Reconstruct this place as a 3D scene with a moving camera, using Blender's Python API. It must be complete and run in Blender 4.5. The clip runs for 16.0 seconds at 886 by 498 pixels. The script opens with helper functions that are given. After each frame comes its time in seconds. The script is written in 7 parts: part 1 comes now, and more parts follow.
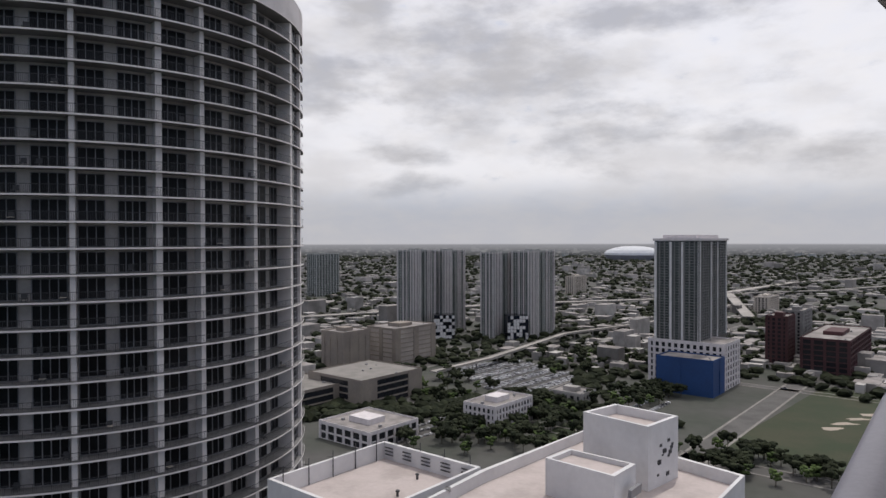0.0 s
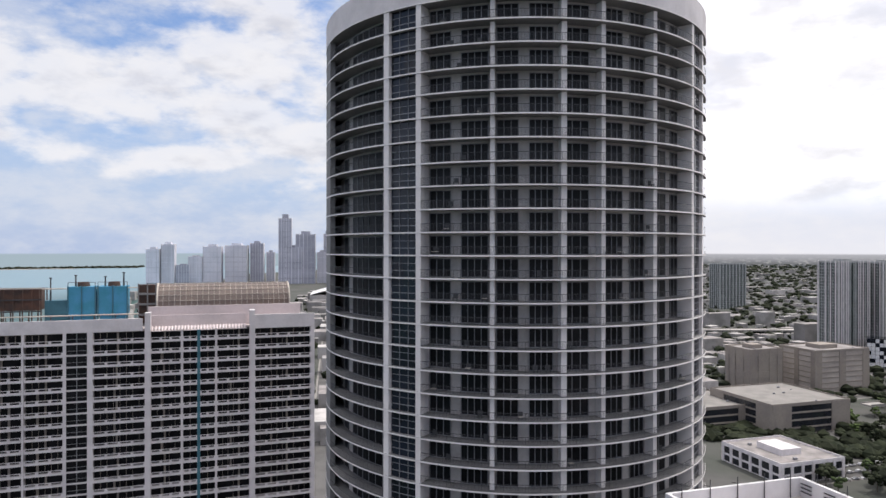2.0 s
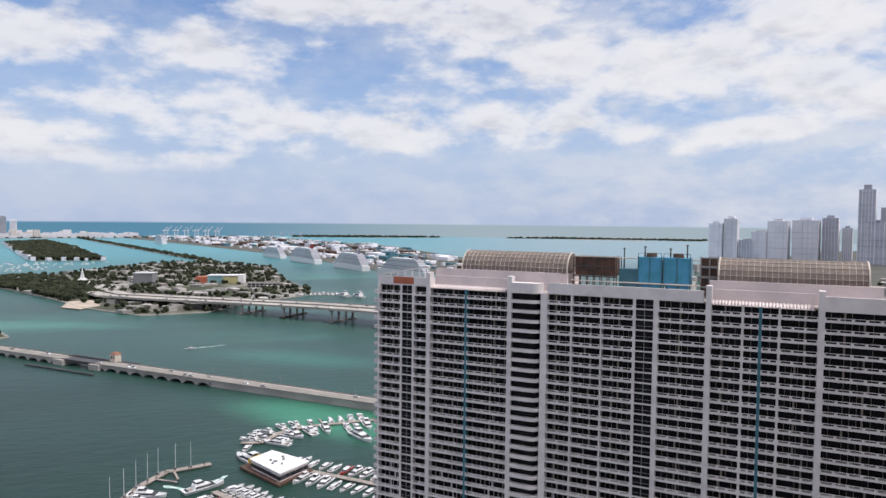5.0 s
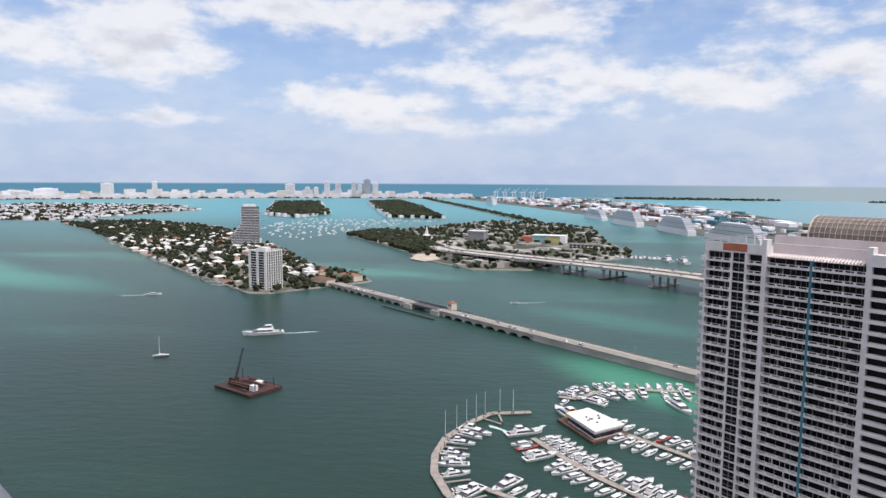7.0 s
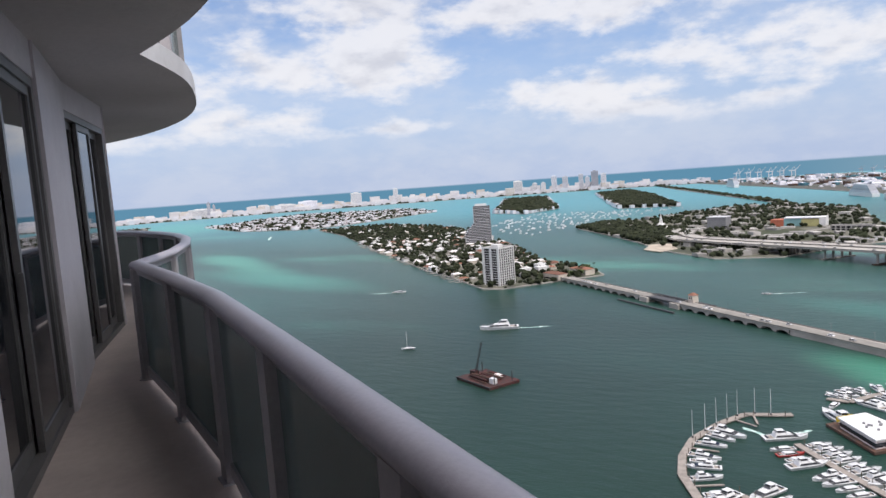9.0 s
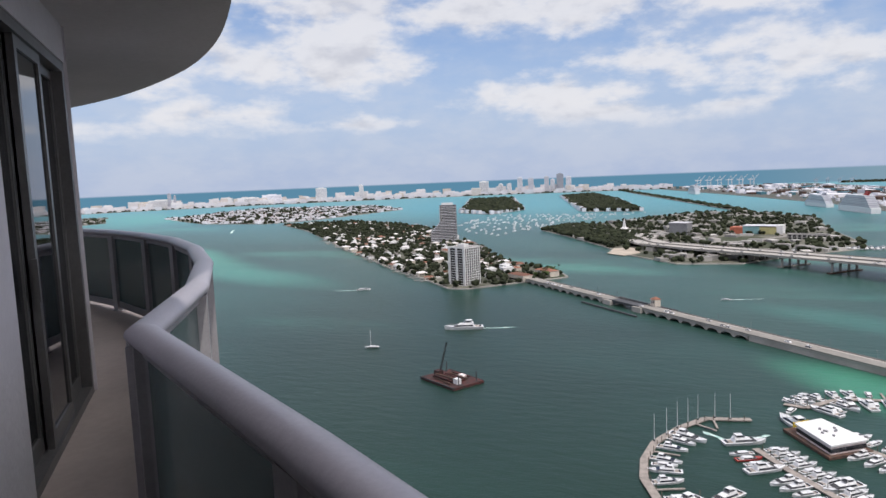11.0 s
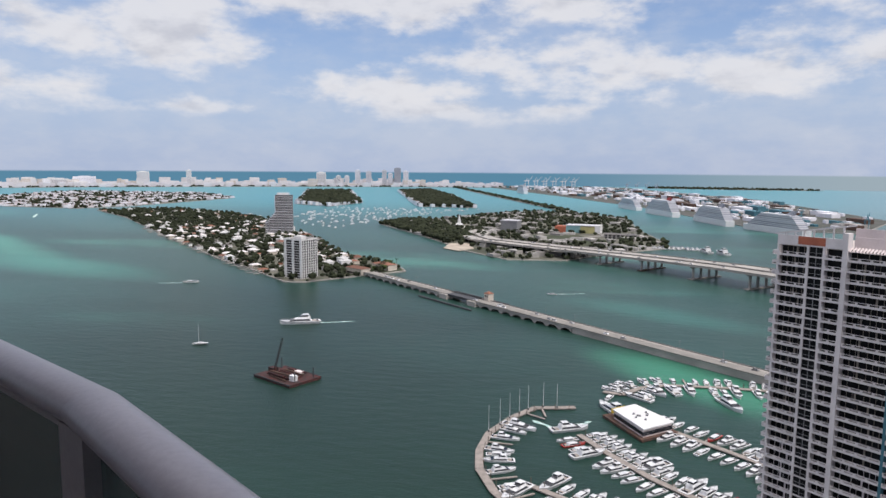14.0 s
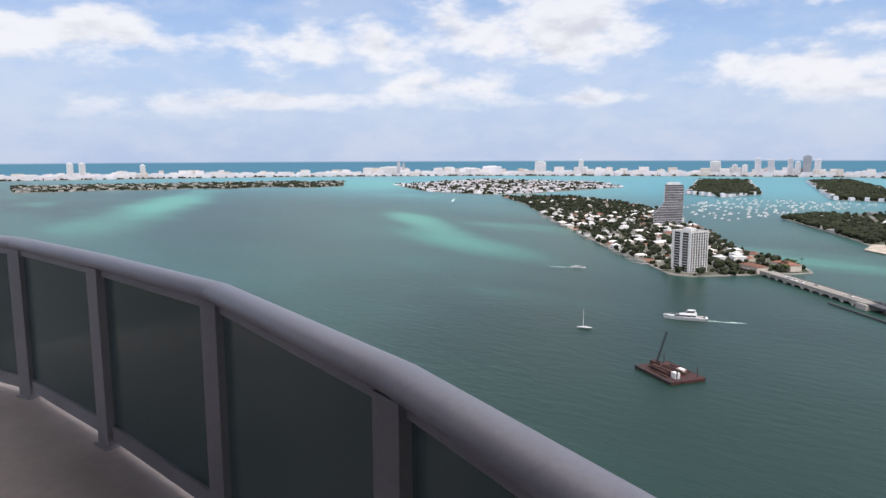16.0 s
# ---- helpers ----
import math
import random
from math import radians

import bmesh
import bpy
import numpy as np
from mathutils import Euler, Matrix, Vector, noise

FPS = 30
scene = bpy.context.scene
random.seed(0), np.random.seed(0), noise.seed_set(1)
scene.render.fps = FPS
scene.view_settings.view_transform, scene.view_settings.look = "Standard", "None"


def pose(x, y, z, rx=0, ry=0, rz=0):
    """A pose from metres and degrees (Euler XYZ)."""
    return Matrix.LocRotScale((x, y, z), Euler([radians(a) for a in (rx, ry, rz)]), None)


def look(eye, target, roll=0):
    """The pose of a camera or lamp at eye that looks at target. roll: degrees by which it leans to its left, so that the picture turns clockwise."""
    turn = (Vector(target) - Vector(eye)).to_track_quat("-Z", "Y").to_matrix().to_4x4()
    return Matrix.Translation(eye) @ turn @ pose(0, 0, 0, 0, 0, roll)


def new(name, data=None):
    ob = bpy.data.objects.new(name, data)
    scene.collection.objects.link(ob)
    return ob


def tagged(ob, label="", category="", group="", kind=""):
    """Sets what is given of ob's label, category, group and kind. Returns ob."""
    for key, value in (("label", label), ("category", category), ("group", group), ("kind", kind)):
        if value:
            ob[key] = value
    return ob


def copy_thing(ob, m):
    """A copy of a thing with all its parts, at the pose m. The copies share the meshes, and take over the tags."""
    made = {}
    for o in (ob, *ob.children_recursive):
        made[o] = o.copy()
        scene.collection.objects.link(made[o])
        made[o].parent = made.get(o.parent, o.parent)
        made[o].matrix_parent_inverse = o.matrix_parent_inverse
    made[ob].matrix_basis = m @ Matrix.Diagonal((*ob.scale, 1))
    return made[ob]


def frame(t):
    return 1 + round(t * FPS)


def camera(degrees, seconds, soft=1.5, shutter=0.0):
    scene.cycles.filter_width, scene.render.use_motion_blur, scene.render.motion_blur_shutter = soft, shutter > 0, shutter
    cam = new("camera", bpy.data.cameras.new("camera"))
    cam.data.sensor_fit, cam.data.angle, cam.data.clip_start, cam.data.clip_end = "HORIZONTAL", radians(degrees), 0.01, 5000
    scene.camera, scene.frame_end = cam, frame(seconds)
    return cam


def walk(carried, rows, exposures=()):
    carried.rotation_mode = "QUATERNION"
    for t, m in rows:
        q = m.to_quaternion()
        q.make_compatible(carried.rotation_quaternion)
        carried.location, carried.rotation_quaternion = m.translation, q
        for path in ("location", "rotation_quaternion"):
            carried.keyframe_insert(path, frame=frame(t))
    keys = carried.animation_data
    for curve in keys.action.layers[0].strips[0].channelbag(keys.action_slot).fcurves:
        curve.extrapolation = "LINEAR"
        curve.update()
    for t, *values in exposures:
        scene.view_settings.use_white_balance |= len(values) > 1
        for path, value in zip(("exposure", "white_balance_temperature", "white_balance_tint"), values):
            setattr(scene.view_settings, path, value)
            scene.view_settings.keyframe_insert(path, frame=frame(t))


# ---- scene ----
cam = camera(66.37, 16.0)
PATH = [
    (0.0, pose(0, 0, 125, 89.20, 0.14, -1.33)),
    (0.5, pose(0, 0, 125, 88.17, 0.40, 6.77)),
    (1.0, pose(0, 0, 125, 88.57, 0.79, 16.13)),
    (1.5, pose(0, 0, 125, 88.87, 0.63, 25.09)),
    (2.0, pose(0, 0, 125, 89.96, -0.05, 31.51)),
    (2.5, pose(0, 0, 125, 90.49, 0.17, 39.62)),
    (3.0, pose(0, 0, 125, 90.07, 0.03, 48.05)),
    (3.5, pose(0, 0, 125, 89.40, 0.14, 56.17)),
    (4.0, pose(0, 0, 125, 88.34, 0.10, 63.36)),
    (4.5, pose(0, 0, 125, 88.15, -0.25, 69.31)),
    (5.0, pose(0, 0, 125, 87.53, -0.56, 76.63)),
    (7.5, pose(-0.172, -0.290, 125.000, 83.42, 0.00, 108.72)),
    (8.0, pose(-0.265, -0.503, 124.996, 83.46, 0.31, 114.38)),
    (8.5, pose(-0.260, -0.606, 124.981, 85.01, 1.49, 120.96)),
    (9.0, pose(-0.331, -1.171, 125.000, 84.28, 4.13, 122.23)),
    (11.5, pose(-2.775, -5.217, 124.998, 83.61, 1.24, 117.57)),
    (12.0, pose(-3.191, -5.959, 125.001, 83.47, 3.87, 111.40)),
    (12.5, pose(-3.762, -6.761, 124.987, 85.32, 5.23, 106.83)),
    (13.0, pose(-4.374, -7.497, 125.004, 86.95, 1.64, 104.75)),
    (13.5, pose(-5.024, -8.216, 124.982, 85.70, 1.56, 105.55)),
    (14.0, pose(-5.755, -9.114, 125.006, 83.16, -0.41, 105.80)),
    (14.5, pose(-6.199, -9.836, 125.004, 83.50, -0.33, 116.69)),
    (15.0, pose(-6.604, -10.693, 124.996, 82.06, -0.77, 130.40)),
    (15.5, pose(-6.950, -11.631, 125.014, 80.90, 1.88, 131.72)),
    (16.0, pose(-7.091, -12.519, 125.007, 82.22, 0.23, 137.66)),
]
walk(cam, PATH, [(0.0, -0.88), (0.8, -0.8), (1.6, -0.4), (2.6, 0.06), (3.6, -0.1), (5.0, -0.22), (8.0, -0.08), (9.0, -0.15), (11.5, -0.3), (14.0, -0.34), (15.0, -0.2), (16.0, -0.08)])

# ---- light ----
SUN_YAW, SUN_EL = -28.0, 64.0
sun_dir = Vector((-math.sin(radians(SUN_YAW)) * math.cos(radians(SUN_EL)), math.cos(radians(SUN_YAW)) * math.cos(radians(SUN_EL)), math.sin(radians(SUN_EL))))
sun = new("sun", bpy.data.lights.new("sun", "SUN"))
sun.data.energy, sun.data.angle, sun.data.color = 3.0, radians(0.6), (1.0, 0.95, 0.88)
sun.matrix_world = look((0, 0, 300), Vector((0, 0, 300)) - sun_dir)


def add_node(tree, kind, **values):
    n = tree.nodes.new(kind)
    for k, v in values.items():
        if k == "op":
            n.operation = v
        elif k == "blend":
            n.blend_type = v
    return n


def math_node(tree, op, a, b=None, clamp=False):
    n = tree.nodes.new("ShaderNodeMath")
    n.operation, n.use_clamp = op, clamp
    for i, v in enumerate((a, b)):
        if v is None:
            continue
        if isinstance(v, (int, float)):
            n.inputs[i].default_value = v
        else:
            tree.links.new(v, n.inputs[i])
    return n.outputs[0]


def noise_node(tree, vector, scale, detail=6, rough=0.55, lac=2.0):
    n = tree.nodes.new("ShaderNodeTexNoise")
    n.inputs["Scale"].default_value, n.inputs["Detail"].default_value = scale, detail
    n.inputs["Roughness"].default_value, n.inputs["Lacunarity"].default_value = rough, lac
    if vector is not None:
        tree.links.new(vector, n.inputs["Vector"])
    return n.outputs["Fac"]


def ramp(tree, value, lo, hi, smooth=True):
    n = tree.nodes.new("ShaderNodeMapRange")
    n.interpolation_type = "SMOOTHSTEP" if smooth else "LINEAR"
    n.inputs["From Min"].default_value, n.inputs["From Max"].default_value = lo, hi
    tree.links.new(value, n.inputs["Value"])
    return n.outputs["Result"]


def mix(tree, fac, a, b, blend="MIX"):
    n = tree.nodes.new("ShaderNodeMix")
    n.data_type, n.blend_type = "RGBA", blend
    for s, v in ((n.inputs[0], fac), (n.inputs[6], a), (n.inputs[7], b)):
        if isinstance(v, (int, float)):
            s.default_value = v
        elif isinstance(v, tuple):
            s.default_value = (*v[:3], 1)
        else:
            tree.links.new(v, s)
    return n.outputs[2]


def make_world():
    w = bpy.data.worlds.new("sky")
    scene.world = w
    w.use_nodes = True
    t = w.node_tree
    t.nodes.clear()
    out, bg = t.nodes.new("ShaderNodeOutputWorld"), t.nodes.new("ShaderNodeBackground")
    sky = t.nodes.new("ShaderNodeTexSky")
    sky.sky_type, sky.sun_disc = "NISHITA", False
    sky.sun_elevation, sky.sun_rotation = radians(SUN_EL), radians(-SUN_YAW)
    sky.dust_density = 1.5
    dim = mix(t, 1.0, sky.outputs[0], (0.128, 0.143, 0.174), "MULTIPLY")
    tc, sep = t.nodes.new("ShaderNodeTexCoord"), t.nodes.new("ShaderNodeSeparateXYZ")
    d = tc.outputs["Generated"]
    t.links.new(d, sep.inputs[0])
    x, y, z = sep.outputs
    az = math_node(t, "MULTIPLY", math_node(t, "ARCTAN2", math_node(t, "MULTIPLY", x, -1.0), y), 180 / math.pi)
    el = math_node(t, "MULTIPLY", math_node(t, "ARCSINE", z), 180 / math.pi)
    comb = t.nodes.new("ShaderNodeVectorMath")
    comb.operation = "MULTIPLY"
    comb.inputs[1].default_value = (1.0, 1.0, 2.3)
    t.links.new(d, comb.inputs[0])
    p = comb.outputs[0]
    big = noise_node(t, p, 4.2, 8, 0.56)
    fine = noise_node(t, p, 15.0, 7, 0.6)

    def lobes(banks):
        top = None
        for a0, e0, hw, hh in banks:
            u = math_node(t, "MULTIPLY", math_node(t, "SUBTRACT", az, a0), 1 / hw)
            v = math_node(t, "MULTIPLY", math_node(t, "SUBTRACT", el, e0), 1 / hh)
            k = math_node(t, "SUBTRACT", 1.15, math_node(t, "SQRT", math_node(t, "ADD", math_node(t, "MULTIPLY", u, u), math_node(t, "MULTIPLY", v, v))))
            top = k if top is None else math_node(t, "MAXIMUM", top, k)
        return math_node(t, "MAXIMUM", top, -1.0)

    lift = t.nodes.new("ShaderNodeVectorMath")
    lift.operation = "ADD"
    lift.inputs[1].default_value = (0.0, 0.0, 0.035)
    t.links.new(p, lift.inputs[0])
    puff, puff_up = noise_node(t, p, 11.0, 9, 0.56), noise_node(t, lift.outputs[0], 11.0, 4, 0.56)
    body = math_node(t, "MAXIMUM", lobes(CLOUDS_EAST), lobes(CLOUDS_SOUTH))
    rough = math_node(t, "ADD", math_node(t, "MULTIPLY", math_node(t, "SUBTRACT", puff, 0.5), 4.4), math_node(t, "MULTIPLY", math_node(t, "SUBTRACT", big, 0.5), 2.0))
    west = math_node(t, "ADD", math_node(t, "MULTIPLY", x, 0.42), math_node(t, "MULTIPLY", y, 0.90))
    cover = math_node(t, "MULTIPLY", ramp(t, west, 0.45, 0.80), 2.2)
    high = math_node(t, "MULTIPLY", ramp(t, el, 20.0, 32.0), 1.6)
    dens = math_node(t, "ADD", math_node(t, "ADD", math_node(t, "MULTIPLY", body, 0.95), rough), math_node(t, "ADD", cover, high))
    cloud = math_node(t, "MULTIPLY", ramp(t, dens, -0.40, 0.75), 0.86)
    # undersides of the clouds are greyer than their sunlit rims
    under = ramp(t, math_node(t, "ADD", math_node(t, "MULTIPLY", math_node(t, "SUBTRACT", puff_up, puff), 2.4), math_node(t, "MULTIPLY", dens, 0.22)), 0.0, 0.75)
    tone = mix(t, under, (1.04, 1.02, 1.04), (0.76, 0.755, 0.81))
    dark = math_node(t, "ADD", math_node(t, "MULTIPLY", lobes(CLOUDS_DARK), 0.9), math_node(t, "MULTIPLY", math_node(t, "SUBTRACT", puff, 0.5), 4.4))
    tone_w = mix(t, ramp(t, dark, -0.6, 1.3), mix(t, ramp(t, big, 0.42, 0.66), (1.80, 1.75, 1.78), (1.42, 1.38, 1.41)), (1.02, 0.985, 1.005))
    tone = mix(t, ramp(t, west, 0.45, 0.75), tone, tone_w)
    overhead = ramp(t, el, 22.0, 55.0)
    tone = mix(t, 1.0, tone, mix(t, overhead, (1.0, 1.0, 1.0), (2.3, 2.25, 2.2)), "MULTIPLY")
    haze = ramp(t, z, 0.30, -0.005)
    base = mix(t, math_node(t, "MULTIPLY", haze, 0.85), dim, (0.56, 0.67, 0.93))
    veil = math_node(t, "MULTIPLY", ramp(t, math_node(t, "ADD", math_node(t, "MULTIPLY", fine, 0.5), math_node(t, "MULTIPLY", big, 0.5)), 0.38, 0.62), math_node(t, "ADD", 0.30, math_node(t, "MULTIPLY", ramp(t, az, 85.0, 50.0), 0.45)))
    base = mix(t, veil, base, (0.84, 0.86, 0.93))
    fade = ramp(t, z, 0.03, 0.10)
    sky_c = mix(t, math_node(t, "MULTIPLY", cloud, math_node(t, "ADD", math_node(t, "MULTIPLY", fade, 0.80), 0.14)), base, tone)
    grey = ramp(t, west, 0.40, 0.58)
    sky_c = mix(t, math_node(t, "MULTIPLY", math_node(t, "MULTIPLY", grey, ramp(t, z, 0.12, -0.01)), 0.7), sky_c, (1.02, 0.99, 1.01))
    # backdrop below the horizon: sea and town colours with haze painted in
    low = mix(t, ramp(t, az, 100.0, 72.0), (0.13, 0.31, 0.46), (0.43, 0.53, 0.60))
    specks = noise_node(t, p, 150.0, 3, 0.6)
    town = mix(t, ramp(t, specks, 0.50, 0.66), (0.11, 0.115, 0.12), (0.38, 0.37, 0.37))
    town = mix(t, ramp(t, z, -0.026, -0.006), town, (0.50, 0.50, 0.54))
    low = mix(t, grey, low, town)
    final = mix(t, ramp(t, z, -0.0055, -0.0085), sky_c, low)
    t.links.new(final, bg.inputs[0])
    bg.inputs[1].default_value = 1.0
    t.links.new(bg.outputs[0], out.inputs[0])


# cloud banks: heading, height above the horizon, half width and half height, in degrees
CLOUDS_EAST = [(126.8, 13.6, 8.4, 2.9), (136, 9.8, 4.4, 1.6), (127.4, 10.3, 4.9, 2.3), (115.2, 13.1, 5.4, 2), (106.2, 12.9, 5, 1.7), (142.4, 8.6, 3, 1.5), (96.7, 8.1, 8, 2.1), (110.7, 6.5, 7, 1.5), (88, 8, 6, 1.7), (106.2, 4.7, 5, 0.8), (96.6, 4.6, 2.6, 0.7), (94.8, 13.1, 6.5, 1.4), (102.8, 8.6, 4.6, 1.4), (150.6, 8.7, 5, 1.3), (159.3, 4.1, 4.5, 0.8), (150.9, 4.4, 5, 0.6), (166, 9, 7, 1.6), (137, 5.6, 4.5, 1.2), (126, 4.6, 4, 0.6), (150, 15.5, 7, 2), (176, 13, 8, 2.2)]
CLOUDS_SOUTH = [(80.4, 7.2, 8.5, 1.5), (70.4, 8.1, 6.5, 1.6), (72.7, 16.8, 5, 1.5), (67, 13.2, 9.5, 2.1), (57.8, 12.3, 8.5, 2.6), (49.5, 10.6, 7.5, 2.6), (46, 15, 5, 1.6), (82, 16.8, 9, 1.2), (74.5, 15.8, 5, 2), (66.9, 7.8, 7, 1), (46, 16.8, 6.5, 5.5), (42, 10, 8, 4.5), (53, 7.2, 9, 1), (30, 12, 12, 8)]
CLOUDS_DARK = [(-3.6, 16.8, 8.1, 2.8), (-5.9, 12.6, 7.5, 2.7), (-15.6, 8.2, 4.6, 1.9), (-25, 8.2, 2.9, 1.3), (0.8, 7.1, 3.1, 0.7), (0.8, 4.5, 3.1, 0.8), (-16.1, 17.8, 8.5, 1.3), (5, 18.5, 5, 1.6), (-32.1, 6.2, 2.6, 1), (-10.6, 10.4, 4.2, 1), (52, 9, 5, 1.2), (12, 14, 9, 2.5)]
make_world()


# ---- materials ----
def material(name, color, rough=0.7, metal=0.0, second=None, scale=0.5, fine=None, bump=0.0, vary=0.0, alpha=None, spec=0.5, island=False):
    """A surface with large stains (scale, per metre) and fine grain; vary: change from object to object."""
    m = bpy.data.materials.new(name)
    m.use_nodes = True
    t = m.node_tree
    b = t.nodes["Principled BSDF"]
    geo = t.nodes.new("ShaderNodeNewGeometry")
    pos = geo.outputs["Position"]
    second = second or tuple(c * 0.78 for c in color)
    c = mix(t, ramp(t, noise_node(t, pos, scale, 5), 0.35, 0.68), color, second)
    fine = fine or scale * 12
    n2 = noise_node(t, pos, fine, 4, 0.6)
    c = mix(t, 0.25, c, n2, "SOFT_LIGHT")
    if vary:
        src = geo.outputs["Random Per Island"] if island else t.nodes.new("ShaderNodeObjectInfo").outputs["Random"]
        h = t.nodes.new("ShaderNodeHueSaturation")
        t.links.new(math_node(t, "ADD", math_node(t, "MULTIPLY", src, vary * 2), 1 - vary), h.inputs["Value"])
        t.links.new(c, h.inputs["Color"])
        c = h.outputs[0]
    t.links.new(c, b.inputs["Base Color"])
    b.inputs["Roughness"].default_value, b.inputs["Metallic"].default_value = rough, metal
    b.inputs["Specular IOR Level"].default_value = spec
    if bump:
        bn = t.nodes.new("ShaderNodeBump")
        bn.inputs["Strength"].default_value, bn.inputs["Distance"].default_value = bump, 0.02
        t.links.new(n2, bn.inputs["Height"])
        t.links.new(bn.outputs[0], b.inputs["Normal"])
    return m


def glass(name, tint=(0.10, 0.14, 0.15), clear=0.5, rough=0.03):
    """Tinted balcony glass: part see-through, with a real reflection."""
    m = bpy.data.materials.new(name)
    m.use_nodes = True
    t = m.node_tree
    t.nodes.clear()
    out, tr, gl = (t.nodes.new(k) for k in ("ShaderNodeOutputMaterial", "ShaderNodeBsdfTransparent", "ShaderNodeBsdfGlossy"))
    tr.inputs[0].default_value = (*[c * clear * 2 for c in tint], 1) if clear else (*tint, 1)
    gl.inputs["Roughness"].default_value = rough
    fr, mx = t.nodes.new("ShaderNodeFresnel"), t.nodes.new("ShaderNodeMixShader")
    fr.inputs[0].default_value = 1.5
    t.links.new(fr.outputs[0], mx.inputs[0])
    t.links.new(tr.outputs[0], mx.inputs[1])
    t.links.new(gl.outputs[0], mx.inputs[2])
    df, m2 = t.nodes.new("ShaderNodeBsdfDiffuse"), t.nodes.new("ShaderNodeMixShader")
    df.inputs[0].default_value = (0.25, 0.32, 0.315, 1)
    m2.inputs[0].default_value = 0.35
    t.links.new(mx.outputs[0], m2.inputs[1])
    t.links.new(df.outputs[0], m2.inputs[2])
    t.links.new(m2.outputs[0], out.inputs[0])
    return m


def water_material():
    m = bpy.data.materials.new("bay_water")
    m.use_nodes = True
    t = m.node_tree
    b = t.nodes["Principled BSDF"]
    pos = t.nodes.new("ShaderNodeNewGeometry").outputs["Position"]
    mp = t.nodes.new("ShaderNodeMapping")
    mp.inputs["Rotation"].default_value = (0, 0, radians(35))
    mp.inputs["Scale"].default_value = (1.0, 0.38, 1.0)
    t.links.new(pos, mp.inputs[0])
    q = mp.outputs[0]
    shoal = noise_node(t, q, 0.0042, 5, 0.6)
    big = noise_node(t, q, 0.0016, 4, 0.55)
    sep = t.nodes.new("ShaderNodeSeparateXYZ")
    t.links.new(pos, sep.inputs[0])
    c = mix(t, ramp(t, big, 0.38, 0.62), (0.019, 0.050, 0.041), (0.028, 0.084, 0.072))
    c = mix(t, math_node(t, "MULTIPLY", ramp(t, shoal, 0.55, 0.72), 0.42), c, (0.08, 0.29, 0.22))
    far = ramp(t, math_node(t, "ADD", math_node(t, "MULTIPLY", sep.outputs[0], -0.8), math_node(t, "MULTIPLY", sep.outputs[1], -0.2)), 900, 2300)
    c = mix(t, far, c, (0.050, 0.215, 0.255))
    # far southern water greyed: distance haze put into its colour
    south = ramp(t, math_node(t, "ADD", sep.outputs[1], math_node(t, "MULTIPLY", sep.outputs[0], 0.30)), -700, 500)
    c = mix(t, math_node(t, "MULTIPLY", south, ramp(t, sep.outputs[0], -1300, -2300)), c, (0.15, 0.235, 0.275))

    def spot(cx, cy, ang, rx, ry, col, strength, c):
        mm = t.nodes.new("ShaderNodeMapping")
        mm.vector_type = "TEXTURE"
        mm.inputs["Location"].default_value = (cx, cy, 0)
        mm.inputs["Rotation"].default_value = (0, 0, radians(ang))
        mm.inputs["Scale"].default_value = (rx, ry, 1)
        t.links.new(pos, mm.inputs[0])
        ln = t.nodes.new("ShaderNodeVectorMath")
        ln.operation = "LENGTH"
        t.links.new(mm.outputs[0], ln.inputs[0])
        k = math_node(t, "ADD", ln.outputs["Value"], math_node(t, "MULTIPLY", math_node(t, "SUBTRACT", shoal, 0.5), 1.6))
        return mix(t, math_node(t, "MULTIPLY", ramp(t, k, 1.1, 0.15), strength), c, col)

    # first a painted cloud shadow, then the pale sandy shoals of the bay
    c = spot(-330, -230, 40, 620, 380, (0.008, 0.0235, 0.0175), 0.92, c)
    c = spot(-425, 25, 45, 95, 36, (0.05, 0.24, 0.15), 0.65, c)
    c = spot(-610, 20, 60, 120, 40, (0.05, 0.22, 0.18), 0.28, c)
    c = spot(-860, -1010, 62, 340, 60, (0.09, 0.33, 0.25), 0.55, c)
    c = spot(-700, -760, 75, 260, 60, (0.07, 0.28, 0.22), 0.45, c)
    c = spot(-700, -1900, 60, 900, 130, (0.10, 0.36, 0.28), 0.6, c)
    c = spot(-1900, -2600, 60, 900, 260, (0.06, 0.28, 0.24), 0.6, c)
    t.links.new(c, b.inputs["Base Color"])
    b.inputs["Roughness"].default_value, b.inputs["IOR"].default_value = 0.32, 1.33
    b.inputs["Specular IOR Level"].default_value = 0.27
    w1, w2 = noise_node(t, q, 0.16, 3, 0.6), noise_node(t, pos, 0.7, 3, 0.6)
    bn = t.nodes.new("ShaderNodeBump")
    bn.inputs["Strength"].default_value, bn.inputs["Distance"].default_value = 0.55, 0.9
    t.links.new(math_node(t, "ADD", w1, math_node(t, "MULTIPLY", w2, 0.45)), bn.inputs["Height"])
    t.links.new(bn.outputs[0], b.inputs["Normal"])
    return m


